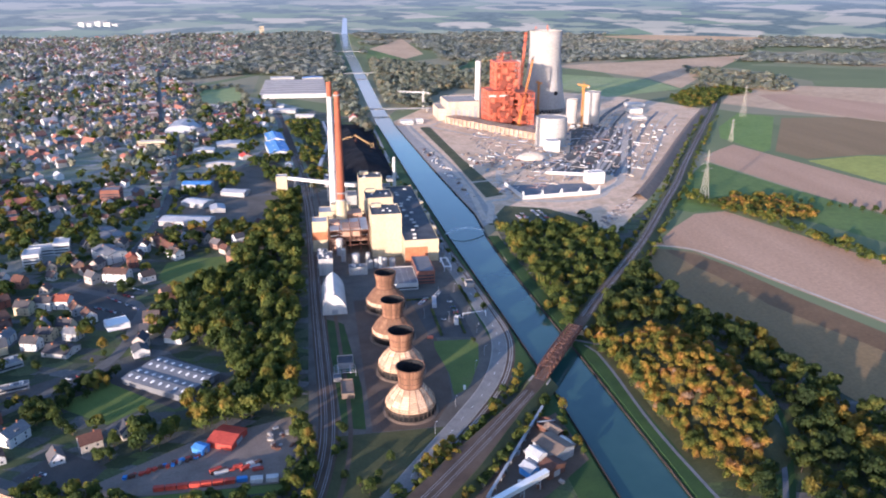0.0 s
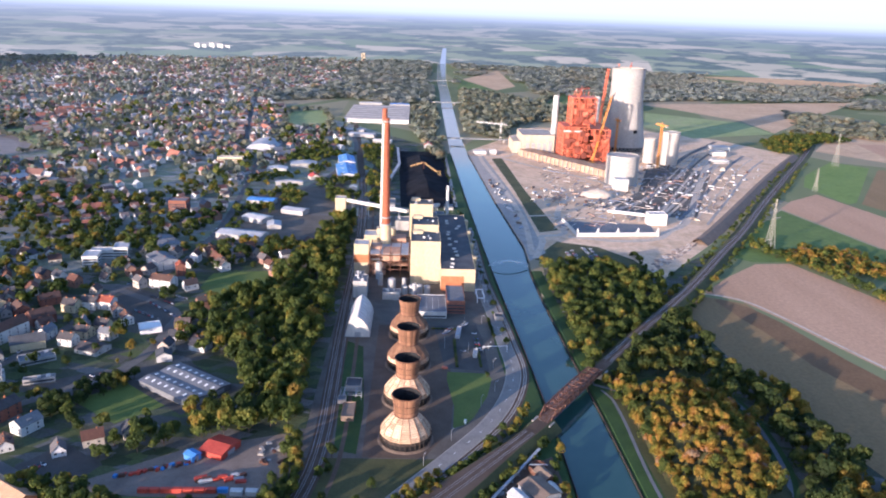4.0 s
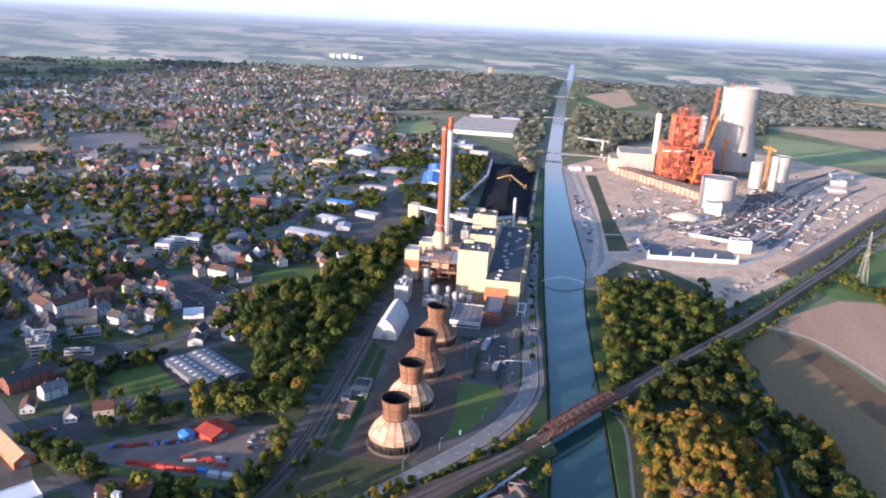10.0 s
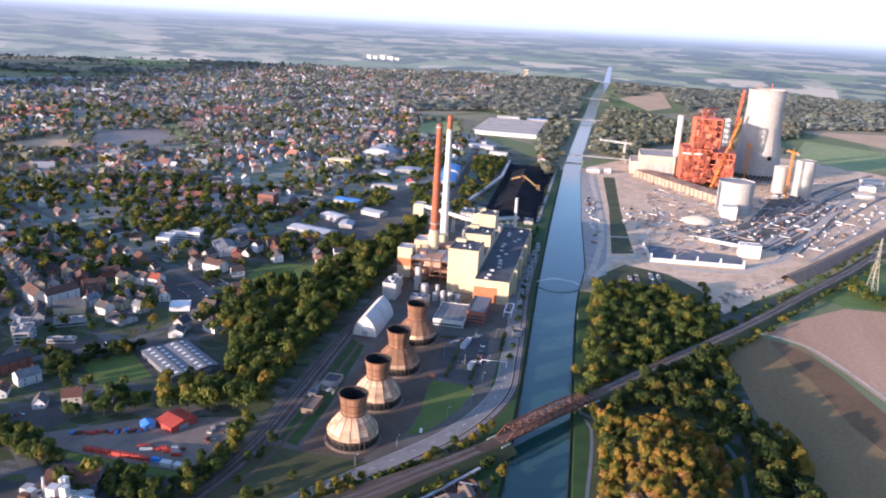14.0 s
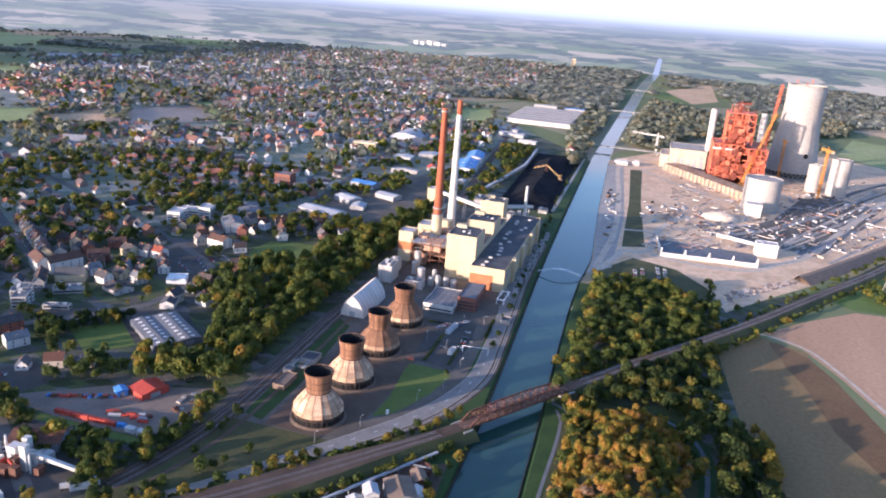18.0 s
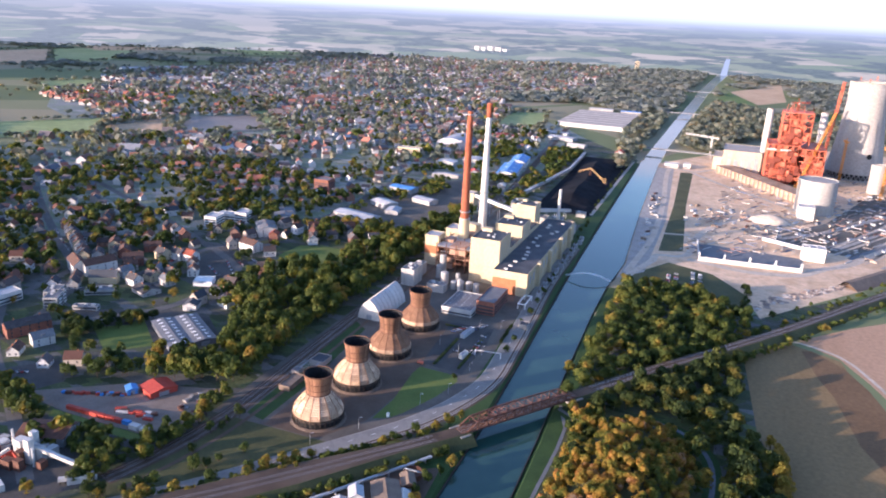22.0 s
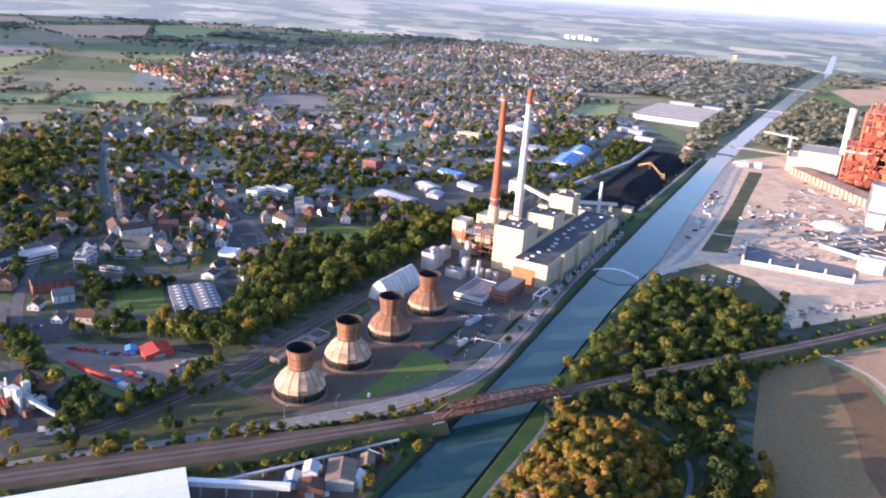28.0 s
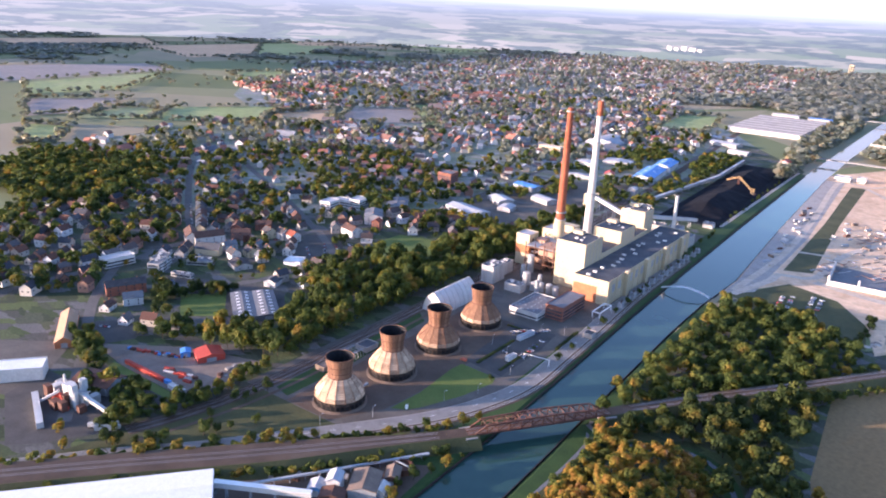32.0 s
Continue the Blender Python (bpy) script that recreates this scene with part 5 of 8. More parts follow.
row_of_trees([(108, 745), (150, 800), (230, 905)], 30, -8, 7.0, ["leaves_dark", "leaves"])
wood("wood", [(286, 862), (331, 895), (397, 872), (393, 795), (353, 772), (280, 825)], 8.5, "mid", "leaves_gold", 8, 25, "russet autumn copse below a pylon")
wood("wood", wood_east, 11, "mid", "leaves", 11, 26, "trees where the railway leaves the building site")
row_of_trees([(320, 850), (380, 860), (460, 800), (520, 740)], 12, 0, 9.0, ["leaves", "leaves_dark"], 5)
row_of_trees([(86, 760), (96, 800), (94, 850)], 7, 0, 8.0, ["leaves_dark"], 3)
row_of_trees([(-395, 560), (-410, 525), (-430, 540)], 14, 0, 8.0, ["leaves", "leaves_gold"], 5)
row_of_trees([(-396, 760), (-398, 800), (-400, 850)], 12, 0, 11.0, ["leaves", "leaves_dark"], 8)

# scrub on the railway slopes
sx_, sy_ = [], []
rsc = np.random.RandomState(41)
for (x0, y0), (x1, y1) in zip(RAIL[:-1], RAIL[1:]):
    if y0 < 120 or y0 > 1500 or (-92 < x0 < -20):
        continue
    d = Vector((x1 - x0, y1 - y0)).normalized()
    for side in (-1, 1):
        dens = 3 if y0 < 720 else 1
        for k in range(dens):
            o = side * rsc.uniform(10.5, 18)
            f = rsc.uniform(0, 1)
            sx_.append(x0 + (x1 - x0) * f - d.y * o)
            sy_.append(y0 + (y1 - y0) * f + d.x * o)
sx_, sy_ = np.array(sx_), np.array(sy_)
hs = rsc.uniform(3.0, 7.5, len(sx_))
single("scrub", mesh_quads("scrub", scatter("mid", sx_, sy_, np.zeros(len(sx_)), hs * 1.35, hs, 42), M["leaves"]), None, "low autumn scrub on the railway slopes", "bushes", kind="stuff")
tree(95, 702, 9, 9, "leaves_poplar", "single orange-yellow tree beside the railway", 3)

# far woods
FAR_WOODS = [
    [(-62, 1810), (40, 1700), (60, 1900), (140, 2020), (200, 2560), (60, 2850), (-20, 2900), (-40, 2400)],
    [(140, 2050), (420, 2010), (440, 2300), (540, 2400), (610, 2640), (560, 2900), (280, 2700), (210, 2540)],
    [(540, 2640), (900, 2800), (1131, 2870), (1657, 3100), (2016, 3600), (1500, 3600), (300, 3500), (260, 2900)],
    [(300, 3560), (940, 3654), (1300, 3600), (1300, 4150), (700, 4250), (270, 4200)],
    [(1036, 2440), (1237, 2166), (1055, 1877), (820, 1990), (883, 2039)],] + [
    [(-130, 1820), (-112, 1560), (-122, 1400), (-142, 1500), (-190, 1850), (-190, 2290), (-130, 2400), (-112, 2000)],
    [(-130, 2420), (-260, 2350), (-420, 2500), (-620, 2360), (-720, 2500), (-450, 3000), (-150, 3200), (-112, 2800)],
    [(-140, 3250), (-430, 3050), (-540, 3500), (-410, 4600), (-100, 4600), (-110, 3900)],
    [(-1020, 500), (-800, 520), (-740, 600), (-850, 760), (-1100, 700)],
]
OPEN_E = [(-25, 2880), (24, 3443), (246, 4077), (250, 3166), (130, 2880)]
OPEN_N = [(218, 2442), (397, 2926), (366, 2618), (311, 2444)]
OPEN_F = [(1343, 4151), (2215, 4350), (2195, 3722), (1682, 3624)]
for i, poly in enumerate(FAR_WOODS):
    gap = 13 if i in (0, 1, 5, 8) else 22
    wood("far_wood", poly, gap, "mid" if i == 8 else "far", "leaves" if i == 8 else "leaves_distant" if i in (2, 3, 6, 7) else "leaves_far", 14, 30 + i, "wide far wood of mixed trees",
         drop=lambda x, y: ((x > canal_at(y)[0] - 12) & (x < canal_at(y)[1] + 12)) | inside(OPEN_E, x, y) | inside(OPEN_N, x, y) | inside(OPEN_F, x, y))


# woods, copses and hedges out to the rim of the land
rd = np.random.RandomState(61)
FAR_LAND = []
for lo, hi, gap, tall in ((3000, 3800, 32.0, 13.0), (3800, 4545, 38.0, 14.0)):
    gx, gy = np.meshgrid(np.arange(-4400, 3600, gap), np.arange(900, 4600, gap))
    tx, ty = gx.ravel() + rd.uniform(-0.5, 0.5, gx.size) * gap, gy.ravel() + rd.uniform(-0.5, 0.5, gx.size) * gap
    dist = np.hypot(tx, ty)
    way = np.arctan2(tx, ty)
    k = (dist >= lo) & (dist < hi) & (way > -1.22) & (way < 0.78)
    tx, ty = tx[k], ty[k]
    cover = np.array([noise.noise(Vector((x * 0.0011, y * 0.0017, 9.0))) + 0.5 * noise.noise(Vector((x * 0.004, y * 0.006, 2.0))) for x, y in zip(tx, ty)])
    k = cover > np.where(tx < -1900, 0.16, 0.02)
    k &= ~((tx > canal_at(ty)[0] - 40) & (tx < canal_at(ty)[1] + 40))
    for poly in FAR_WOODS + [OPEN_E, OPEN_N, OPEN_F, [(617, 2624), (1288, 2843), (1568, 2942), (1033, 2302), (791, 1981)]]:
        k &= ~inside(poly, tx, ty)
    tx, ty, cover = tx[k], ty[k], cover[k]
    FAR_LAND.append((tx, ty, gap, tall))
# ---- town ----
STREETS = [
    [(-290, 285), (-375, 347), (-430, 382), (-475, 416), (-530, 470)],
    [(-860, 800), (-776, 733), (-650, 640), (-546, 566), (-500, 512), (-470, 440)],
    [(-536, 330), (-538, 400), (-532, 470), (-546, 566)],
    [(-500, 512), (-478, 600), (-472, 689), (-446, 731), (-432, 800), (-429, 955), (-455, 1222), (-487, 1470), (-537, 1587), (-600, 1900), (-700, 2500), (-760, 3200)],
    [(-470, 690), (-400, 640), (-392, 600), (-400, 520), (-470, 440)],] + [
    [(-430, 955), (-330, 1000), (-262, 1010)],
    [(-472, 689), (-600, 760), (-760, 840), (-930, 930)],
    [(-436, 1080), (-600, 1120), (-800, 1180), (-960, 1200)],
    [(-470, 1330), (-620, 1400), (-760, 1480)],
    [(-445, 1150), (-350, 1180), (-300, 1500), (-340, 1850)],
]
NO_HOUSE = [
    [(-572, 560), (-530, 640), (-500, 668), (-440, 690), (-412, 640), (-400, 560), (-385, 520), (-385, 410), (-440, 385), (-480, 415), (-530, 470), (-512, 510), (-545, 548)],
    WOOD_W, [(-431, 474), (-405, 508), (-388, 548), (-340, 545), (-294, 494), (-330, 425), (-385, 425)],
    [(-398, 700), (-396, 750), (-332, 765), (-300, 660), (-345, 638), (-365, 645)],
    [(-470, 710), (-405, 665), (-385, 585), (-440, 600), (-468, 660)],
    [(-470, 490), (-405, 520), (-390, 480), (-427, 455)],
    [(-410, 362), (-380, 405), (-250, 430), (-248, 345), (-300, 330)],
    [(-1160, 1400), (-1020, 1620), (-890, 1480), (-730, 1350), (-900, 1330), (-1045, 1265), (-1150, 1200)],
    [(-430, 860), (-250, 850), (-262, 1500), (-400, 1500), (-440, 1200)],] + [
    [(-540, 2140), (-370, 2200), (-190, 2300), (-180, 1850), (-500, 1780)],
    [(-480, 380), (-330, 330), (-300, 200), (-600, 200)],
    [(-860, 480), (-1010, 560), (-1240, 680), (-1500, 700), (-1500, 300), (-800, 300)],
    FAR_WOODS[6], FAR_WOODS[7], FAR_WOODS[8], [(-250, 0), (-250, 2600), (300, 4600), (300, 0)],
]
FIELDS_W = [
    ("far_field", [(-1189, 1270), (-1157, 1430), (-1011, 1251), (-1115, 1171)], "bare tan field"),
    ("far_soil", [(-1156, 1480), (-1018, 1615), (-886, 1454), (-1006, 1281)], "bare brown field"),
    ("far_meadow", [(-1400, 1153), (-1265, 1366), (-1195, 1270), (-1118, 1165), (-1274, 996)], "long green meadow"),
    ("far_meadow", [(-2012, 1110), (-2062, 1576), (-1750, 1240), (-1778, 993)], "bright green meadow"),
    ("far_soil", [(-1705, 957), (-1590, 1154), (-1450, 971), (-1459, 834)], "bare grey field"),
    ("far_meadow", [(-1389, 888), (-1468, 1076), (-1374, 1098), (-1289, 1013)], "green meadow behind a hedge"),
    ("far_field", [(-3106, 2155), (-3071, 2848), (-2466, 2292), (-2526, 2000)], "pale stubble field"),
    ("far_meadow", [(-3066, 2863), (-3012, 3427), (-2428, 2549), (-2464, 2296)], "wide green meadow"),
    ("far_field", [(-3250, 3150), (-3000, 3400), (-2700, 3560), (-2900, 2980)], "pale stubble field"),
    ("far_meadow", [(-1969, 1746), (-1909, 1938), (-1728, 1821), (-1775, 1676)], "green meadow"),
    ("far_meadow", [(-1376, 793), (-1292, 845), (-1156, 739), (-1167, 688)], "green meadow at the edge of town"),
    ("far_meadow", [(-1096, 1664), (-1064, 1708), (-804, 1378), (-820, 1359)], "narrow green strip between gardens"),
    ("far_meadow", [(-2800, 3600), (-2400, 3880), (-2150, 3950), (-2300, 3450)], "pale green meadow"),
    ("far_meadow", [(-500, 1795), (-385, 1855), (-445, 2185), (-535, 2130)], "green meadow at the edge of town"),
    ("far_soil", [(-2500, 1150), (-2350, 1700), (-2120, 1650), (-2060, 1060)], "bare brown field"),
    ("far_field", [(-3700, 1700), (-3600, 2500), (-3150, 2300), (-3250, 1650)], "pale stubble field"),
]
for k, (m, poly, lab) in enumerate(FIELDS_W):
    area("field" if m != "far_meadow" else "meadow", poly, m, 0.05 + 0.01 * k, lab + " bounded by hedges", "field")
    NO_HOUSE.append(poly)
TOWN = [(-300, 300), (-470, 420), (-560, 330), (-900, 560), (-1150, 780), (-1200, 1120), (-1330, 1420), (-1720, 1560), (-1820, 1900), (-2150, 2250), (-1950, 2700), (-2000, 3400), (-2000, 4060), (-1500, 4270), (-900, 4430), (-420, 4500), (-560, 3500), (-450, 3050), (-640, 2300), (-330, 1900), (-262, 1000), (-255, 420)]
for s in STREETS:
    single("street", Shape().ribbon(curve_line(s, 15), 9, 0.16 + 0.004 * STREETS.index(s)), M["road"], "grey asphalt street through the town", "street", kind="structure")

rh = np.random.RandomState(3)
cand = []
for s in STREETS:
    pts = curve_line(s, 4)
    acc, side = 0.0, 1
    for (x0, y0), (x1, y1) in zip(pts[:-1], pts[1:]):
        acc += math.hypot(x1 - x0, y1 - y0)
        if acc > 9.0:
            acc, side = 0.0, -side
            a = math.atan2(y1 - y0, x1 - x0)
            o = rh.uniform(12.5, 16.0) * side
            cand.append((x0 - o * math.sin(a), y0 + o * math.cos(a), a))
ANG = radians(28)
for u in np.arange(-3200, 3200, 46.0):
    bend = rh.uniform(-0.12, 0.12)
    for v in np.arange(-600, 5200, 17.5):
        for side in (-1, 1):
            a = ANG + bend + 0.25 * math.sin(u * 0.003)
            uu, vv = u + side * 11 + rh.uniform(-2.5, 2.5), v + rh.uniform(-3.5, 3.5)
            x, y = -700 + uu * math.cos(ANG) - vv * math.sin(ANG), 700 + uu * math.sin(ANG) + vv * math.cos(ANG)
            cand.append((x, y, a + math.pi / 2))
cx, cy = np.array([c[0] for c in cand]), np.array([c[1] for c in cand])
ok = inside(TOWN, cx, cy)
for poly in NO_HOUSE + [f[1] for f in FIELDS_W]:
    ok &= ~inside(poly, cx, cy)
for s in STREETS:
    ok &= ~near_line(s, cx, cy, 10.5)
near_spots = np.array([(-424, 742), (-452, 768), (-470, 836), (-528, 768), (-508, 802), (-430, 704)])
for sx0, sy0 in near_spots:
    ok &= np.hypot(cx - sx0, cy - sy0) > 22
dens = np.array([noise.noise(Vector((x * 0.0042, y * 0.0042, 7.0))) for x, y in zip(cx, cy)])
dcam = np.hypot(cx + 60, cy - 20)
ok &= rh.uniform(size=len(cx)) < np.where(dcam < 900, 0.55, np.clip(0.42 + 0.75 * dens, 0.05, 0.8))
ids = np.where(ok)[0]
taken, chosen = {}, []
for i in ids:
    key = (int(cx[i] // 12.5), int(cy[i] // 12.5))
    if any((key[0] + a, key[1] + b) in taken and math.hypot(cx[i] - taken[(key[0] + a, key[1] + b)][0], cy[i] - taken[(key[0] + a, key[1] + b)][1]) < 13.0 for a in (-1, 0, 1) for b in (-1, 0, 1)):
        continue
    taken[key] = (cx[i], cy[i])
    chosen.append(i)


def house(w, d, he, hr, chimney_y):
    """A pitched-roof house at the origin, ridge along y."""
    t = thing("house", 0, 0, 0.0, "detached house with rendered walls and a tiled roof", "house", "houses of the town")
    part("wall", Shape().gable_walls(-w / 2, -d / 2, w / 2, d / 2, 0, he, hr), M["wall_obj"], t)
    rf = part("roof", Shape().gable(-w / 2, -d / 2, w / 2, d / 2, he, hr, 0.5, 0.3), M["roof_obj"], t)
    part("chimney", Shape().box(-0.4, chimney_y - 0.4, hr - 1.2, 0.4, chimney_y + 0.4, hr + 1.1), M["brick"], rf)
    for x in (-w * 0.24, w * 0.24):
        for y in (-d / 2, d / 2):
            part("window", Shape().box(x - 0.75, y - 0.05, he * 0.45, x + 0.75, y + 0.05, he * 0.45 + 1.5), M["glass"], t)
    for y in (-d * 0.25, d * 0.25):
        for x in (-w / 2, w / 2):
            part("window", Shape().box(x - 0.05, y - 0.75, he * 0.45, x + 0.05, y + 0.75, he * 0.45 + 1.5), M["glass"], t)
    return t


def score(i):
    return math.hypot(cx[i] + 60, cy[i] - 20)


chosen.sort(key=score)
NEAR_H = 166
ESTATE = [(-1698, 1569), (-1417, 1801), (-1114, 1640), (-1122, 1558), (-1534, 1434)]
kinds = [house(9, 11, 5.6, 9.4, 2.5), house(10, 13, 6.2, 10.6, -3), house(8.5, 10, 4.2, 8.6, 2), house(11, 16, 7.5, 11.8, 4), house(9.5, 12, 8.4, 12.6, -2)]
for k, i in enumerate(chosen[:NEAR_H]):
    m = pose(cx[i], cy[i], 0, 0, 0, math.degrees(cand[i][2]) + rh.choice([0, 90, 90]))
    src = kinds[k % 5]
    if k < 5:
        src.matrix_world = m
    else:
        copy_thing(src, m)
rest = chosen[NEAR_H:]
wv, rv, ev = [], [], []
for i in rest:
    w, d = rh.uniform(8, 12), rh.uniform(9, 17)
    if rh.uniform() < 0.06:
        w, d = w * 1.8, d * 2.2
    he = rh.uniform(4.0, 8.0)
    hr = he + w * rh.uniform(0.32, 0.45)
    a = cand[i][2] + rh.choice([0, math.pi / 2])
    s = Shape().gable_walls(-w / 2, -d / 2, w / 2, d / 2, 0, he, hr)
    r = Shape().gable(-w / 2, -d / 2, w / 2, d / 2, he, hr, 0.5, 0.3)
    wv.append((s, cx[i], cy[i], a))
    (ev if inside(ESTATE, cx[i:i + 1], cy[i:i + 1])[0] else rv).append((r, cx[i], cy[i], a))


def joined(items):
    out = Shape()
    for s, x, y, a in items:
        c, n = math.cos(a), math.sin(a)
        out.add([(x + p[0] * c - p[1] * n, y + p[0] * n + p[1] * c, p[2]) for p in s.v], s.f)
    return out


far_town = single("far_houses", joined(wv), M["house_walls"], "hundreds of far houses with pitched roofs among trees", "houses", kind="stuff")
fr = new("roofs", joined(rv).mesh("roofs", M["roofs"]))
fr.parent = far_town
fr["kind"] = "stuff"
fr = new("red_roofs", joined(ev).mesh("red_roofs", palette("estate_roofs", [(0.36, 0.13, 0.08), (0.42, 0.17, 0.11), (0.28, 0.11, 0.075), (0.40, 0.20, 0.14)])))
fr.parent = far_town
fr["kind"] = "stuff"

# garden trees and groves
hx_, hy_ = cx[chosen], cy[chosen]
grid = {}
for x, y in zip(hx_, hy_):
    grid.setdefault((int(x // 15), int(y // 15)), []).append((x, y))
NAMED_AT = np.array([(-537, 562), (-518, 571), (-507, 606), (-478, 642), (-463, 643), (-492, 634), (-438, 548), (-458, 434), (-431, 424), (-430, 704), (-424, 742), (-452, 768), (-470, 836), (-533, 622), (-548, 600), (-560, 636), (-520, 650), (-528, 768), (-508, 802), (-524, 795), (-486, 487), (-497, 497), (-500, 992), (-492, 551), (-406, 592), (-390, 885), (-388, 965), (-421, 1300)])
SKIP_TREES = NO_HOUSE[1:9] + [[(-470, 500), (-400, 540), (-385, 480), (-428, 448)], [(-424, 384), (-380, 346), (-358, 384), (-398, 414)], [(-480, 660), (-440, 720), (-380, 680), (-375, 560), (-425, 575)]] + [f[1] for f in FIELDS_W]
for lo, hi, gap, kind in ((0, 800, 11.0, "mid"), (800, 1250, 12.0, "mid"), (1250, 2300, 15.0, "far"), (2300, 6000, 22.0, "far")):
    tx, ty = spread(TOWN, gap, 70 + lo, 0.6)
    dist = np.hypot(tx + 60, ty - 20)
    keep = (dist >= lo) & (dist < hi)
    tx, ty = tx[keep], ty[keep]
    clump = np.array([noise.noise(Vector((x * 0.009, y * 0.009, 1.0))) for x, y in zip(tx, ty)])
    keep = rh.uniform(size=len(tx)) < np.where(inside(NO_HOUSE[0], tx, ty), 0.30, np.clip((0.72 if lo == 0 else 0.60 if lo < 1000 else 0.44) + 1.2 * clump, 0.06, 1.0))
    for n, (x, y) in enumerate(zip(tx, ty)):
        if keep[n]:
            g0, g1 = int(x // 15), int(y // 15)
            keep[n] = all(math.hypot(x - a, y - b) > 7.5 for i in (-1, 0, 1) for j in (-1, 0, 1) for a, b in grid.get((g0 + i, g1 + j), ()))
    keep &= np.min(np.hypot(tx[:, None] - NAMED_AT[:, 0] - 5, ty[:, None] - NAMED_AT[:, 1] + 9), 1) > 21
    for s in STREETS:
        keep &= ~near_line(s, tx, ty, 7)
    for poly in SKIP_TREES:
        keep &= ~inside(poly, tx, ty)
    tx, ty = tx[keep], ty[keep]
    sel = rh.uniform(size=len(tx)) < (0.5 if lo < 1000 else 0.75)
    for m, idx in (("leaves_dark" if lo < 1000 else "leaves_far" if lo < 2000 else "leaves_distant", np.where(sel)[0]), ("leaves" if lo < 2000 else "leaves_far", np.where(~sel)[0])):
        h = (7 + 12 * rh.uniform(0, 1, len(idx)) ** 1.6) * (1.25 if lo > 2000 else 1.0)
        single("garden_trees", mesh_quads("garden_trees", scatter(kind, tx[idx], ty[idx], np.zeros(len(idx)), h * rh.uniform(0.85, 1.3, len(idx)), h, 77), M[m]), None,
               "many garden trees turning to autumn colours between the houses", "trees", kind="stuff")
# trees among the works north of the station
HALLS_AT = np.array([(-297, 1285), (-306, 1385), (-421, 1300), (-382, 1352), (-383, 1195), (-348, 1240), (-275, 1165), (-390, 885), (-388, 965), (-400, 1060), (-360, 935), (-344, 1010), (-281, 1030), (-300, 1340)])
tx, ty = spread([(-430, 860), (-256, 1000), (-215, 1060), (-222, 1560), (-400, 1600), (-440, 1200)], 10.0, 91, 0.6)
clump = np.array([noise.noise(Vector((x * 0.014, y * 0.010, 5.0))) for x, y in zip(tx, ty)])
keep = (clump > -0.16) & (np.min(np.hypot(tx[:, None] - HALLS_AT[:, 0], ty[:, None] - HALLS_AT[:, 1]), 1) > 32)
for s in STREETS + [WTRACK]:
    keep &= ~near_line(s, tx, ty, 8)
tx, ty = tx[keep], ty[keep]
h = rh.uniform(6, 14, len(tx))
single("works_trees", mesh_quads("works_trees", scatter("mid", tx, ty, np.zeros(len(tx)), h * 1.15, h, 92), M["leaves"]), None, "groves of autumn trees between works halls", "trees", kind="stuff")
# hedges and copses across the farmland
fx = np.concatenate([np.linspace(p[i][0], p[(i + 1) % len(p)][0], 26) for _, p, _ in FIELDS_W for i in range(len(p))])
fy = np.concatenate([np.linspace(p[i][1], p[(i + 1) % len(p)][1], 26) for _, p, _ in FIELDS_W for i in range(len(p))])
k = rh.uniform(size=len(fx)) < 0.6
fx, fy = fx[k] + rh.uniform(-8, 8, k.sum()), fy[k] + rh.uniform(-8, 8, k.sum())
n_far = 2600
ax, ay = rh.uniform(-3600, -700, n_far), rh.uniform(300, 4300, n_far)
lump = np.array([noise.noise(Vector((x * 0.0035, y * 0.005, 3.0))) for x, y in zip(ax, ay)])
k = (lump > 0.05) & (np.hypot(ax, ay) < 4500) & ~inside(TOWN, ax, ay)
for poly in [f[1] for f in FIELDS_W]:
    k &= ~inside(poly, ax, ay)
fx, fy = np.concatenate([fx, ax[k]]), np.concatenate([fy, ay[k]])
h = rh.uniform(7, 13, len(fx))
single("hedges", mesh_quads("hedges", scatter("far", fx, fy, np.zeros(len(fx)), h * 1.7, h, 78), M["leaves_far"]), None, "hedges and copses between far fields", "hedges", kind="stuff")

# the distant woods keep clear of town and fields
for n, (tx, ty, gap, tall) in enumerate(FAR_LAND):
    k = ~inside(TOWN, tx, ty) | (rd.uniform(size=len(tx)) < 0.2)
    for poly in [f[1] for f in FIELDS_W]:
        k &= ~inside(poly, tx, ty)
    tx, ty = tx[k], ty[k]
    h = tall * rd.uniform(0.7, 1.2, len(tx))
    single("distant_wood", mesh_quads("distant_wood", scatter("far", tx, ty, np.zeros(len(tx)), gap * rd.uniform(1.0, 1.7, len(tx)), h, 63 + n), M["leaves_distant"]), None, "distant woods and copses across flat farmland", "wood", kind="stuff")
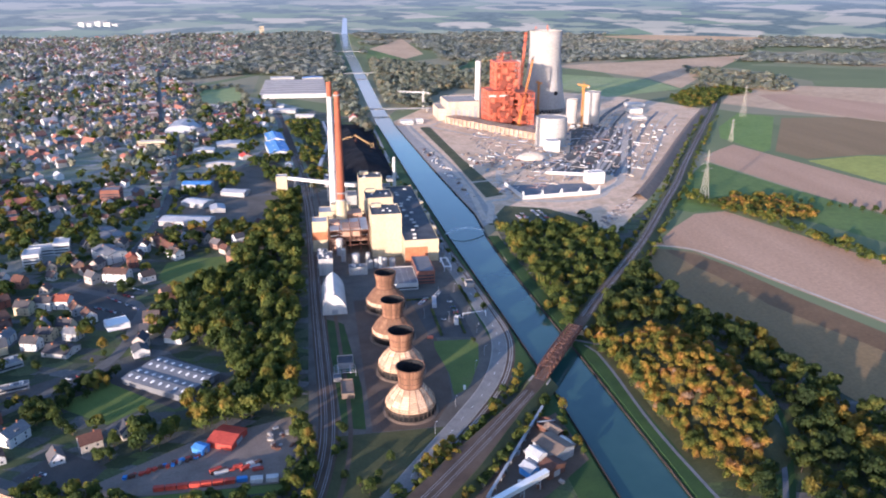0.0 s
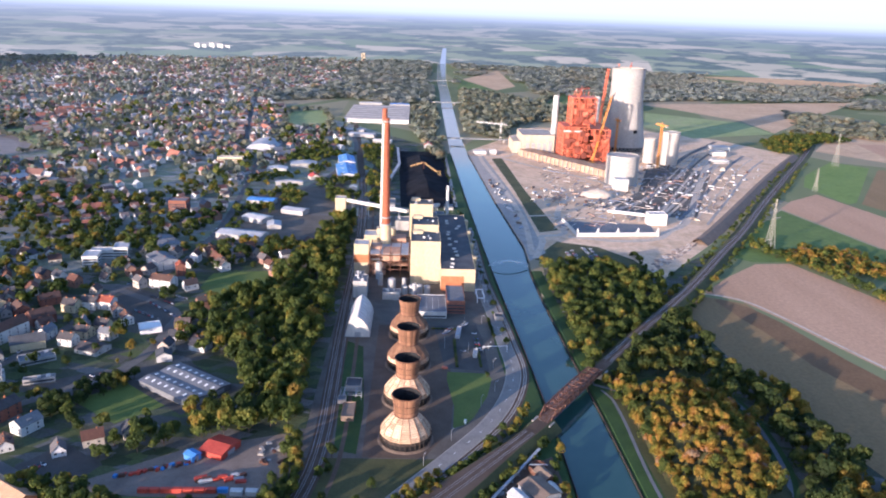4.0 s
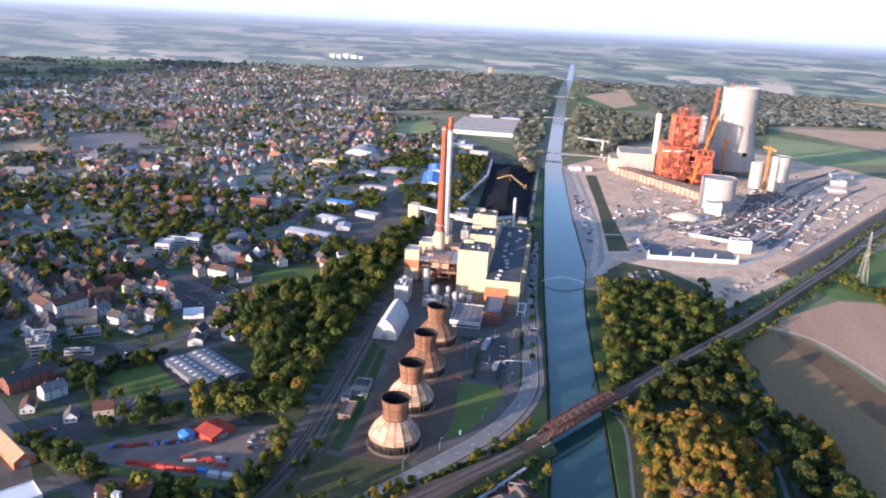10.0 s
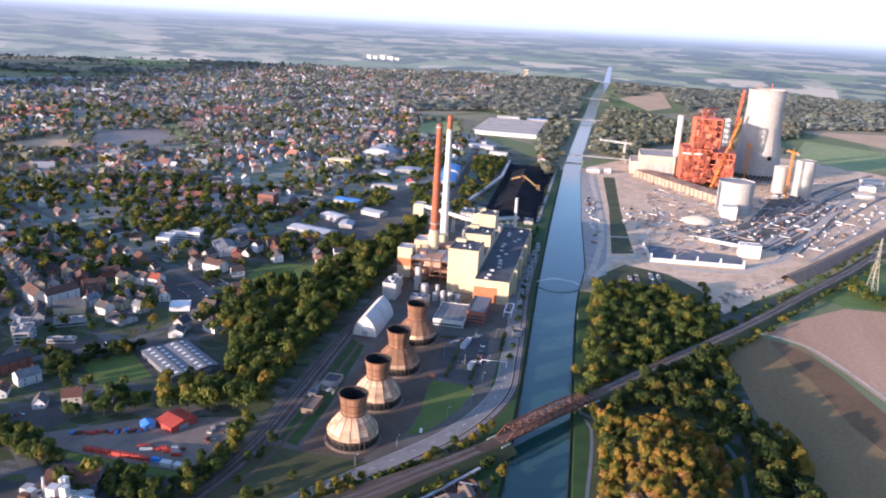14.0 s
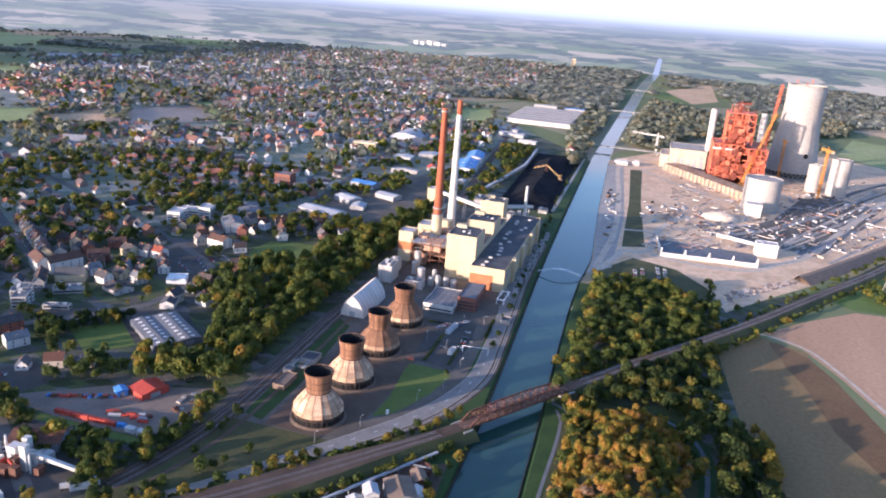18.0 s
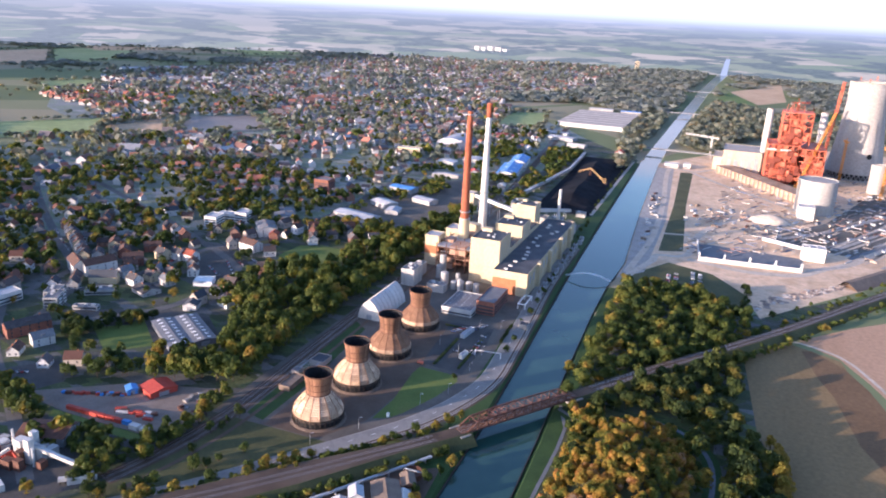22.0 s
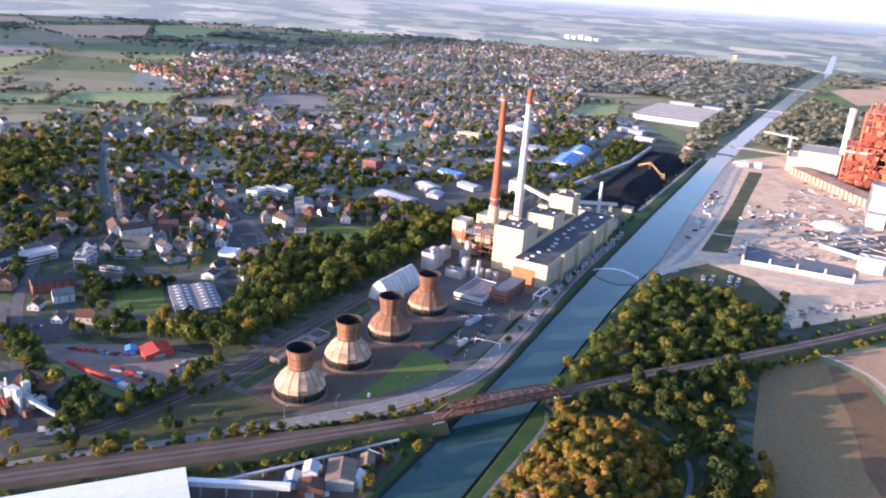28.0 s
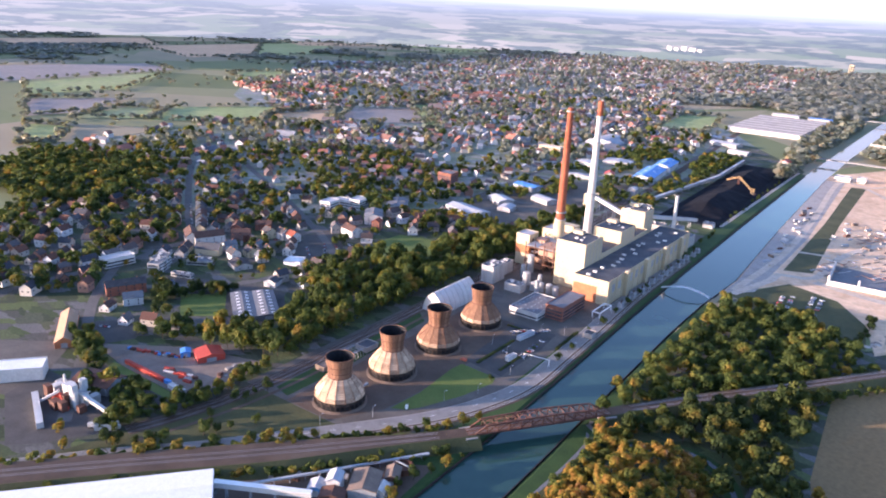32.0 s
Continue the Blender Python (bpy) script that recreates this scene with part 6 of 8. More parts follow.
# far landmarks: tower blocks, a church tower, a row of long sheds, an estate of red roofs
# tower blocks moved nearer, shrunk and raised to fit the camera's view
for x, y, w, d, h in ((-1426, 4413, 26, 15, 34), (-1390, 4424, 22, 15, 29), (-1350, 4438, 28, 15, 37), (-1306, 4452, 34, 17, 32), (-1268, 4462, 26, 17, 25), (-1340, 4450, 60, 20, 17)):
    blockhouse("tower_block", x - w / 2, y - d / 2, x + w / 2, y + d / 2, h, "white", "light_roof", "white tower block over the far town", windows=0, group="tower blocks", z=40.0)
for x, y, l, turn in ((-2064, 2303, 90, 35), (-1997, 2445, 110, 35), (-1930, 2540, 70, 35), (-1852, 2634, 120, 40), (-1828, 2931, 130, 40), (-1740, 3120, 110, 40), (-1790, 2790, 60, 40), (-1480, 2880, 80, 30), (-1300, 3300, 90, 30), (-900, 2750, 70, 20), (-1000, 4200, 90, 20), (-820, 3600, 80, 20)):
    gable_hall("long_shed", x, y, 34, l, 9, 12, "white", "light_roof", "long white shed at the edge of the far town", -turn, "hall", "long sheds")
# ---- named houses of the near town ----
def town_block(x, y, w, d, he, hr, turn, wall, roof, label, category="house", name="town_house", group=""):
    """A larger pitched house round (x, y), ridge along its own y, with its windows storey by storey."""
    t = thing(name, x, y, 0.0, label, category, group, turn)
    part("wall", Shape().gable_walls(-w / 2, -d / 2, w / 2, d / 2, 0, he, hr), M[wall], t)
    rf = part("roof", Shape().gable(-w / 2, -d / 2, w / 2, d / 2, he, hr, 0.5, 0.3), M[roof], t)
    for cy_ in (-d * 0.28, d * 0.3):
        part("chimney", Shape().box(-0.9, cy_ - 0.5, hr - 1.4, -0.1, cy_ + 0.5, hr + 1.2), M["brick"], rf)
    for f in range(max(1, int(he / 3.0))):
        z = 1.0 + 3.0 * f
        for k in range(max(2, int(d / 6.5))):
            yy = -d / 2 + d * (k + 0.5) / max(2, int(d / 6.5))
            for sx in (-1, 1):
                part("window", Shape().box(sx * w / 2 - 0.06, yy - 0.6, z, sx * w / 2 + 0.06, yy + 0.6, z + 1.6), M["glass"], t)
        for xx in (-w * 0.25, w * 0.25):
            for sy in (-1, 1):
                part("window", Shape().box(xx - 0.6, sy * d / 2 - 0.06, z, xx + 0.6, sy * d / 2 + 0.06, z + 1.6), M["glass"], t)
    part("dormer", Shape().box(w * 0.12, -1.6, he + 0.4, w * 0.40, 1.6, he + 2.4), M[roof], rf)
    return t


M["slate"] = surface("dark_slate_roof", (0.045, 0.042, 0.045), (0.085, 0.078, 0.078), 0.2, 1.2)
M["brown_tiles"] = surface("brown_tile_roof", (0.075, 0.045, 0.035), (0.13, 0.075, 0.055), 0.2, 1.2)
M["red_tiles"] = surface("red_tile_roof", (0.20, 0.055, 0.032), (0.29, 0.085, 0.048), 0.2, 1.2)
for x, y, w, d, he, hr, turn, wall, roof, lab in (
    (-537, 562, 13, 30, 11, 16, 58, "white", "brown_tiles", "long white town house with a brown mansard roof"),
    (-518, 571, 13, 32, 11, 16, -22, "white", "brown_tiles", "white corner house with many windows and a brown roof"),
    (-507, 606, 18, 20, 8, 13, -45, "brick_dark", "brown_tiles", "large brick house with a broad brown roof"),
    (-478, 642, 12, 15, 8, 12, 80, "white", "slate", "white terraced house with a slate roof"),
    (-463, 643, 12, 14, 8, 12, 80, "white", "red_tiles", "white house with a bright red tiled roof"),
    (-492, 634, 12, 14, 8, 12.5, 75, "cream", "slate", "cream terraced house with a slate roof"),
    (-438, 548, 18, 22, 4, 7, 70, "weathered", "slate", "low hall with a dark blue-grey roof"),
    (-458, 434, 12, 34, 9, 13, -24, "brick_dark", "slate", "red brick row house with a dark slate roof"),
    (-431, 424, 12, 16, 7, 11, -28, "white", "felt", "white house with a grey pitched roof"),) + (
    (-434, 402, 9, 13, 4.5, 8, 30, "white", "brown_tiles", "small white house behind a hedge"),
    (-430, 704, 14, 24, 9, 13, 75, "white", "brown_tiles", "white inn with a brown roof on the square"),
    (-424, 742, 10, 12, 11, 14, 20, "brick_dark", "red_tiles", "tall red brick town house"),
    (-452, 768, 22, 34, 10, 13, 40, "white", "felt", "white stepped office building with a grey roof"),
    (-470, 836, 26, 46, 8, 9.5, 35, "white", "felt", "broad pale hall with a flat grey roof"),
    (-533, 622, 12, 18, 8, 12, 40, "brick_dark", "brown_tiles", "brown brick house behind the street"),
    (-548, 600, 11, 16, 8, 12, 40, "weathered", "slate", "grey town house behind the street"),
    (-560, 636, 12, 20, 8, 12.5, 38, "cream", "brown_tiles", "cream town house with a brown roof"),
    (-520, 650, 11, 18, 7, 11, -50, "brick_dark", "brown_tiles", "brick house in a back garden")):
    town_block(x, y, w, d, he, hr, turn, wall, roof, lab, group="near town houses")
rb_ = random.Random(12)
for x, y, turn in ((-491, 556, -8), (-487, 574, -10), (-497, 592, -40), (-463, 560, 75), (-457, 577, 75), (-464, 594, 20), (-446, 592, 70), (-436, 574, 70), (-432, 608, 30), (-447, 626, 30), (-517, 541, 35), (-506, 527, 35)):
    r_ = rb_.choice(["slate", "brown_tiles", "brown_tiles", "felt"])
    word = {"slate": "dark slate", "brown_tiles": "brown tiled", "felt": "grey"}[r_]
    town_block(x, y, rb_.uniform(9.5, 11.5), rb_.uniform(11.5, 14), rb_.uniform(5.5, 7.5), rb_.uniform(10, 11.5), turn, rb_.choice(["white", "weathered", "brick_dark", "cream"]), r_, "town house with a " + word + " roof among gardens", group="near town houses")
for x, y, w, d, h, turn, lab in ((-486, 487, 12, 22, 10, 28, "pale apartment house with balconies and a flat roof"), (-497, 497, 12, 20, 10, 28, "pale apartment house with balconies and a flat roof"), (-474, 528, 14, 26, 4, -56, "low flat-roofed shop pavilion"), (-455, 492, 6, 22, 3.5, -70, "low white garage row")):
    b = blockhouse("apartment_house", x - w / 2, y - d / 2, x + w / 2, y + d / 2, h, "weathered", "felt", lab + " beside the street", turn=turn, windows=max(1, int(h / 3.2)), vents=2, group="flat-roofed houses")
    if h > 8:
        for f in range(3):
            for yy in (-d * 0.25, d * 0.25):
                part("balcony", Shape().box(w / 2, yy - 2, 1.0 + 3.1 * f, w / 2 + 1.4, yy + 2, 2.0 + 3.1 * f), M["white"], b)
tree(-408, 549, 10, 11, "leaves_poplar", "round yellow-green tree in a garden", 2)
for x, y, s in ((-412, 458, 9), (-418, 448, 11), (-428, 452, 10), (-423, 440, 9), (-412, 440, 10), (-404, 430, 9), (-396, 424, 8), (-434, 462, 9), (-470, 470, 9), (-446, 520, 8), (-480, 600, 9), (-470, 606, 8), (-460, 600, 9), (-450, 610, 8), (-487, 582, 8), (-416, 664, 10), (-410, 672, 11), (-420, 676, 9)):
    m = ("leaves_dark", "leaves", "leaves_dark")[int(s) % 3]
    tree(x, y, s * 1.2, s * 1.25, m, "broad garden tree between the houses", int(-x), group="garden trees", name="garden_tree")

# ---- new power station under construction ----
nct = thing("cooling_tower", 284, 1640, 0.1, "huge pale concrete cooling tower with a dark flue hole", "cooling tower")
NP = [(51, 12), (48, 25), (44.5, 45), (40.5, 75), (37.3, 105), (35.6, 130), (35.0, 150), (36.0, 178.5)]
part("shell", Shape().lathe(NP + [(35.0, 178.5), (34.2, 150), (34.8, 130), (36.5, 105)], 72, caps=(False, False)), M["shell"], nct, smooth=True)
part("rim", Shape().lathe([(36.6, 177.6), (36.6, 179.2), (34.8, 179.2), (34.8, 177.6), (36.6, 177.6)], 72, caps=(False, False)), M["concrete"], nct)
part("plinth", Shape().lathe([(56, 0), (56, 2), (50, 2)], 64), M["concrete"], nct)
# black cylinder stands in for the shade behind the legs
part("inner_fill", Shape().lathe([(46, 2), (46, 11.5)], 48), M["black"], nct)
for i in range(40):
    a, b = 2 * math.pi * i / 40, 2 * math.pi * (i + 0.5) / 40
    part("leg", Shape().beam((53.5 * math.cos(a), 53.5 * math.sin(a), 1.8), (50.6 * math.cos(b), 50.6 * math.sin(b), 12.4), 1.0), M["concrete"], nct)
    part("leg", Shape().beam((53.5 * math.cos(b + 0.08), 53.5 * math.sin(b + 0.08), 1.8), (50.6 * math.cos(b), 50.6 * math.sin(b), 12.4), 1.0), M["concrete"], nct)
ah = math.atan2(-1.0, 0.36)
# black disc on the shell stands in for a shaded hole
hole = part("flue_hole", Shape().lathe([(4.6, 0), (4.6, 1.2)], 20), M["black"], nct)
hole.matrix_local = pose(45.3 * math.cos(ah), 45.3 * math.sin(ah), 47, 0, 0, math.degrees(ah)) @ pose(0, 0, 0, 0, 90 - 6, 0)
tb = Shape()
for k, (ca, hh) in enumerate(((1.2, 10), (2.0, 7), (4.5, 8))):
    lattice(tb, (35.4 * math.cos(ca), 35.4 * math.sin(ca), 179), (35.4 * math.cos(ca), 35.4 * math.sin(ca), 179 + hh), 1.5, 3, 0.4)
part("rim_crane", tb, M["red_paint"], nct)

bh = thing("boiler_frame_tower", 172, 1520, 0.1, "red oxide steel boiler house under construction", "steel building")
def frame_block(x0, y0, x1, y1, z0, z1, bays, storeys):
    nx, ny = bays
    for i in range(nx + 1):
        for j in range(ny + 1):
            if 0 < i < nx and 0 < j < ny:
                continue
            x, y = x0 + (x1 - x0) * i / nx, y0 + (y1 - y0) * j / ny
            part("column", Shape().box(x - 0.9, y - 0.9, z0, x + 0.9, y + 0.9, z1), M["red_paint"], bh)
    for k in range(1, storeys + 1):
        z = z0 + (z1 - z0) * k / storeys
        for a, b in (((x0, y0), (x1, y0)), ((x1, y0), (x1, y1)), ((x1, y1), (x0, y1)), ((x0, y1), (x0, y0))):
            part("girder", Shape().beam((*a, z), (*b, z), 1.4, 1.6), M["red_paint"], bh)
        part("floor_plate", Shape().box(x0 + 1, y0 + 1, z - 0.4, x1 - 1, y1 - 1, z), M["red_paint"], bh)
    r = random.Random(int(x0 * 7 + z1))
    for i in range(nx):
        for k in range(storeys):
            xa, xb = x0 + (x1 - x0) * i / nx, x0 + (x1 - x0) * (i + 1) / nx
            za, zb = z0 + (z1 - z0) * k / storeys, z0 + (z1 - z0) * (k + 1) / storeys
            if r.random() < 0.6:
                part("brace", Shape().beam((xa, y0, za), (xb, y0, zb), 0.8), M["red_paint"], bh)
            if r.random() < 0.42:
                part("cladding", Shape().box(xa + 1, y0 + 3, za + 1, xb - 1, y0 + 3.6, zb - 1), M["red_paint"], bh)
    for j in range(ny):
        for k in range(storeys):
            ya, yb = y0 + (y1 - y0) * j / ny, y0 + (y1 - y0) * (j + 1) / ny
            za, zb = z0 + (z1 - z0) * k / storeys, z0 + (z1 - z0) * (k + 1) / storeys
            for xs in (x0, x1):
                if r.random() < 0.45:
                    part("brace", Shape().beam((xs, ya, za), (xs, yb, zb), 0.8), M["red_paint"], bh)
    part("core", Shape().box(x0 + 11, y0 + 11, z0, x1 - 11, y1 - 11, z1 - 5), M["red_paint"], bh)


frame_block(-52, -45, 0, 25, 0, 70, (5, 5), 6)
frame_block(0, -45, 42, 60, 0, 66, (4, 6), 6)
frame_block(-34, -25, 14, 25, 70, 125, (4, 4), 5)
part("roof_plate", Shape().box(-35, -26, 125, 15, 26, 126), M["red_paint"], bh)
# Darker copy of the red steel, its shade painted in, for gaps in the front.
M["red_shaded"] = surface("shaded_red_steel", (0.16, 0.045, 0.028), (0.27, 0.075, 0.045), 0.1, 0.8, rnd=0.3)
rq = random.Random(44)
for k in range(46):
    lowf = k < 30
    w, h = rq.uniform(4, 13), rq.uniform(3, 12)
    x = rq.uniform(-50, 40 - w) if lowf else rq.uniform(-33, 12 - w)
    z = rq.uniform(2, 64 - h) if lowf else rq.uniform(70, 124 - h)
    y = (-45 if lowf else -25) - rq.uniform(0.6, 3.0)
    part("front_duct", Shape().box(x, y - rq.uniform(0.5, 2.5), z, x + w, y + 2.5, z + h), M[rq.choice(["red_shaded", "red_shaded", "red_paint"])], bh)
for k in range(12):
    x, y, h = rq.uniform(-33, 13), rq.uniform(-24, 20), rq.uniform(4, 14)
    part("roof_post", Shape().beam((x, y, 126), (x + rq.uniform(-3, 3), y, 126 + h), 0.9), M["red_paint"], bh)
for k in range(10):
    x, z = rq.uniform(-50, 30), rq.uniform(10, 60)
    part("flue_pipe", Shape().beam((x, -47.5, z), (x + rq.uniform(6, 16), -47.5, z + rq.uniform(-14, 14)), 1.6), M["red_paint"], bh)
part("white_band", Shape().box(-53.2, -46.4, 60, -14, -45.9, 63), M["white"], bh)
for x, y, h in ((118, 1576, 121), (214, 1612, 118)):
    t = thing("stair_shaft", x, y, 0.1, "pale concrete lift shaft beside the red steelwork", "shaft", "concrete shafts")
    part("shell", Shape().lathe([(6.2, 0), (6.2, h)], 20), M["white"], t)
    part("cap", Shape().lathe([(6.5, h), (6.5, h + 1.2)], 20), M["concrete"], t)


def tower_crane(x, y, h, jib, turn, mat, label):
    t = thing("tower_crane", x, y, 0.1, label, "crane", "site cranes", turn)
    part("mast", lattice(Shape(), (0, 0, 0), (0, 0, h), 3.0, max(6, int(h / 5)), 0.7), M[mat], t)
    part("jib", lattice(Shape(), (0, -14, h), (0, jib, h + 1), 2.4, 14, 0.6), M[mat], t)
    part("counterweight", Shape().box(-1.5, -15, h - 3, 1.5, -10, h), M["concrete"], t)
    part("cab", Shape().box(1.4, -1, h - 2.4, 3.2, 1.4, h), M["white"], t)
    part("apex", Shape().beam((0, 0, h), (0, 0, h + 7), 0.9), M[mat], t)
    return t


tower_crane(304, 1434, 84, 16, 30, "orange", "orange tower crane beside the storage tanks")
tower_crane(160, 1530, 140, 22, -60, "red_paint", "red tower crane rising over the steel frame")
tower_crane(256, 1585, 72, 14, 10, "orange", "orange tower crane in front of the cooling tower")
tower_crane(20, 1720, 38, 60, 70, "white", "pale tower crane with a long jib")
cr = thing("crawler_crane", 226, 1640, 0.1, "tall red lattice crawler crane beside the cooling tower", "crane", "site cranes")
part("boom", lattice(Shape(), (0, 0, 4), (14, 6, 176), 3.6, 24, 0.75), M["red_paint"], cr)
part("body", Shape().box(-5, -7, 1.8, 5, 7, 6), M["red_paint"], cr)
part("track", Shape().box(-6, -8, 0, -3.5, 8, 1.8), M["black"], cr)
part("track", Shape().box(3.5, -8, 0, 6, 8, 1.8), M["black"], cr)
cr2 = thing("crawler_crane", 176, 1452, 0.1, "orange lattice crane leaning over the steel frame", "crane", "site cranes")
part("boom", lattice(Shape(), (0, 0, 4), (46, 70, 128), 3.0, 20, 0.6), M["orange"], cr2)
part("body", Shape().box(-5, -7, 0.2, 5, 7, 6), M["orange"], cr2)
blockhouse("turbine_building", 47, 1548, 116, 1640, 40, "concrete_warm", "concrete", "pale concrete turbine building with open bays")
blockhouse("turbine_building", 30, 1560, 46.5, 1640, 24, "concrete_warm", "concrete", "lower pale concrete annexe on the site")
# solid grey panels on the wall stand in for shaded open bays
for k in range(5):
    single("open_bay", Shape().box(56 + 12 * k, 1547.4, 3, 63 + 12 * k, 1547.9, 24 + 6 * (k == 4)), M["grey_metal"], "grey panel standing in for a shaded open bay in the concrete front", "opening", "open bays")
# excavation wall in front of the works
M["bank_earth"] = surface("raw_earth_bank", (0.20, 0.125, 0.075), (0.40, 0.275, 0.18), 0.06, 0.35, third=(0.52, 0.40, 0.29), stretch=(1, 1, 2.5), bump=0.6)
ex = Shape()
for k in range(24):
    f0, f1 = k / 24, (k + 1) / 24
    p0, p1 = Vector((38, 1530)).lerp(Vector((180, 1312)), f0), Vector((38, 1530)).lerp(Vector((180, 1312)), f1)
    nrm = Vector((0.84, 0.54))
    ex.add([(p0.x, p0.y, 0), (p1.x, p1.y, 0), (p1.x, p1.y, 13), (p0.x, p0.y, 13), (p0.x + nrm.x * 34, p0.y + nrm.y * 34, 13), (p1.x + nrm.x * 34, p1.y + nrm.y * 34, 13)], [(0, 1, 2, 3), (3, 2, 5, 4)])
for k in range(22):
    p = Vector((38, 1530)).lerp(Vector((180, 1312)), (k + 0.5) / 22)
    pr = thing("retaining_pier", p.x - 1.4, p.y - 0.9, 0.05, "pale concrete pier against the raw earth bank", "pier", "retaining piers", -57)
    part("shaft", Shape().box(-0.9, -0.8, 0.5, 0.9, 0.8, 12.2 + (k * 7 % 5) * 0.5), M["concrete"], pr)
    part("footing", Shape().box(-1.6, -1.4, 0, 1.6, 1.4, 0.5), M["concrete"], pr)
single("retaining_bank", ex, M["bank_earth"], "tan earth bank below the new works", "bank", kind="structure")
for x, y, r, h, lab in ((190, 1278, 28, 51, "large white storage tank on the building site"), (340, 1478, 17, 66, "tall white silo on the building site"), (302, 1492, 12, 50, "cream silo beside a tower crane")):
    t = thing("storage_tank", x, y, 0.1, lab, "tank", "site tanks")
    part("shell", Shape().lathe([(r, 0.6), (r, h), (r - 0.8, h), (r - 0.8, h - 1.5)], 48), M["shell"], t, smooth=False)
    part("roof", Shape().lathe([(r - 0.8, h - 1.5), (2, h - 0.3)], 48), M["concrete"], t)
    part("foot", Shape().lathe([(r + 1, 0), (r + 1, 0.6)], 48), M["concrete"], t)
    part("hoop", Shape().lathe([(r + 0.3, h - 3.4), (r + 0.3, h - 2.6), (r, h - 2.6), (r, h - 3.4)], 48, caps=(False, False)), M["light_roof"], t)
blockhouse("pump_house", 164, 1212, 186, 1236, 19, "white", "light_roof", "white pump house in front of a tank")
hp = Shape().lathe([(24, 0), (17, 6), (9, 9.5), (1, 11)], 32)
hp.v = [(x + 125 + 0.25 * x, y * 0.8 + 1172, z) for x, y, z in hp.v]
single("sand_heap", hp, M["site_pale"], "pale rounded sand heap on the site", "heap")
# long retaining wall with piers
lw = thing("concrete_wall", 42, 926, 0.1, "long white concrete wall with tall piers", "wall")
part("wall", Shape().beam((0, 0, 2.6), (112, 12, 2.6), 1.4, 5.2), M["white"], lw)
part("wall", Shape().beam((0, 0, 2.6), (-6, 78, 2.6), 1.4, 5.2), M["white"], lw)
part("slab", Shape().add([(1, 2, 0.4), (112, 13, 0.4), (118, 70, 0.4), (-4, 76, 0.4)], [(0, 1, 2, 3)]), M["felt"], lw)
for k in range(5):
    part("pier", Shape().box(28 * k - 1.2, 3 * k - 1.4, 0, 28 * k + 1.2, 3 * k + 6, 6).box(28 * k - 1.0, 3 * k - 1.2, 6, 28 * k + 1.0, 3 * k + 1.5, 11), M["white"], lw)
blockhouse("batching_silo", 157, 992, 183, 1010, 16, "white", "light_roof", "white batching plant silo block", vents=4)
gallery("conveyor_gallery", (116, 1060, 3), (156, 1004, 12), 4, 4, "white", "pale sloping feeder conveyor on the site", 3)

# site roads, lanes and stores
def lane(pts, w, mat, label, z):
    return single("site_lane", Shape().ribbon(curve_line(pts, 12), w, z), M[mat], label, "lane", kind="structure")


lane([(-28, 828), (-8, 900), (-6, 924), (27, 940), (34, 1030), (60, 1120), (115, 1200)], 9, "site_pale", "pale trodden site road", 0.15)
lane([(-9, 1028), (25, 1036)], 6, "site_pale", "pale trodden site road", 0.16)
lane([(-30, 840), (-20, 1000), (-26, 1200), (-44, 1505), (0, 1500), (40, 1560)], 8, "site_pale", "pale quay road", 0.17)
lane([(30, 925), (78, 912), (108, 911), (150, 925), (175, 960), (231, 1038), (352, 1321), (480, 1600), (600, 1760)], 12, "site_pale", "pale curving site road", 0.18)
lane([(115, 1092), (190, 1180), (273, 1316), (400, 1560), (560, 1800)], 10, "road", "grey asphalt site road", 0.19)
lane([(135, 1080), (210, 1170), (300, 1316), (430, 1560)], 8, "concrete", "pale concrete lane", 0.20)
lane([(200, 1060), (330, 1290), (470, 1540)], 6, "concrete", "pale concrete lane", 0.21)
lane([(185, 1040), (310, 1290), (440, 1540)], 5, "site_pale", "pale wheel track", 0.22)
for k in range(7):
    lane([(150 + 16 * k, 1075 - 12 * k), (270 + 15 * k, 1285 - 14 * k), (400 + 14 * k, 1530 - 18 * k), (500 + 12 * k, 1700 - 24 * k)], (3.0, 5.5, 2.2, 4.0, 6.5, 2.6, 4.5)[k], ("site_pale", "yard", "concrete", "site_pale", "felt", "site_pale", "concrete")[k], "long straight lane of a storage yard", 0.25 + 0.01 * k)
lane([(0, 1490), (60, 1400), (150, 1290), (180, 1200)], 10, "site_pale", "pale trodden site road", 0.23)
area("spoil_ground", [(95, 835), (112, 768), (150, 820), (215, 905), (190, 945), (130, 915)], "site", 0.14, "patch of pale broken rubble ground", "ground")
bk = Shape()
LB = curve_line([(196, 905), (240, 968), (330, 1106), (430, 1262), (560, 1460), (660, 1605)], 20)
for i, (x, y) in enumerate(LB):
    d = (Vector(LB[min(i + 1, len(LB) - 1)]) - Vector(LB[max(i - 1, 0)])).normalized()
    n = Vector((-d.y, d.x))
    bk.v += [(x + n.x * 8, y + n.y * 8, 0.2), (x + n.x * 2, y + n.y * 2, 7), (x - n.x * 3, y - n.y * 3, 7), (x - n.x * 15, y - n.y * 15, 0.1)]
bk.f = [(4 * i + k, 4 * i + k + 1, 4 * i + k + 5, 4 * i + k + 4) for i in range(len(LB) - 1) for k in range(3)]
single("spoil_bank", bk, M["gravel_roof"], "long brown spoil bank at the edge of the site", "bank", kind="structure")
rs = random.Random(21)
rb = Shape()
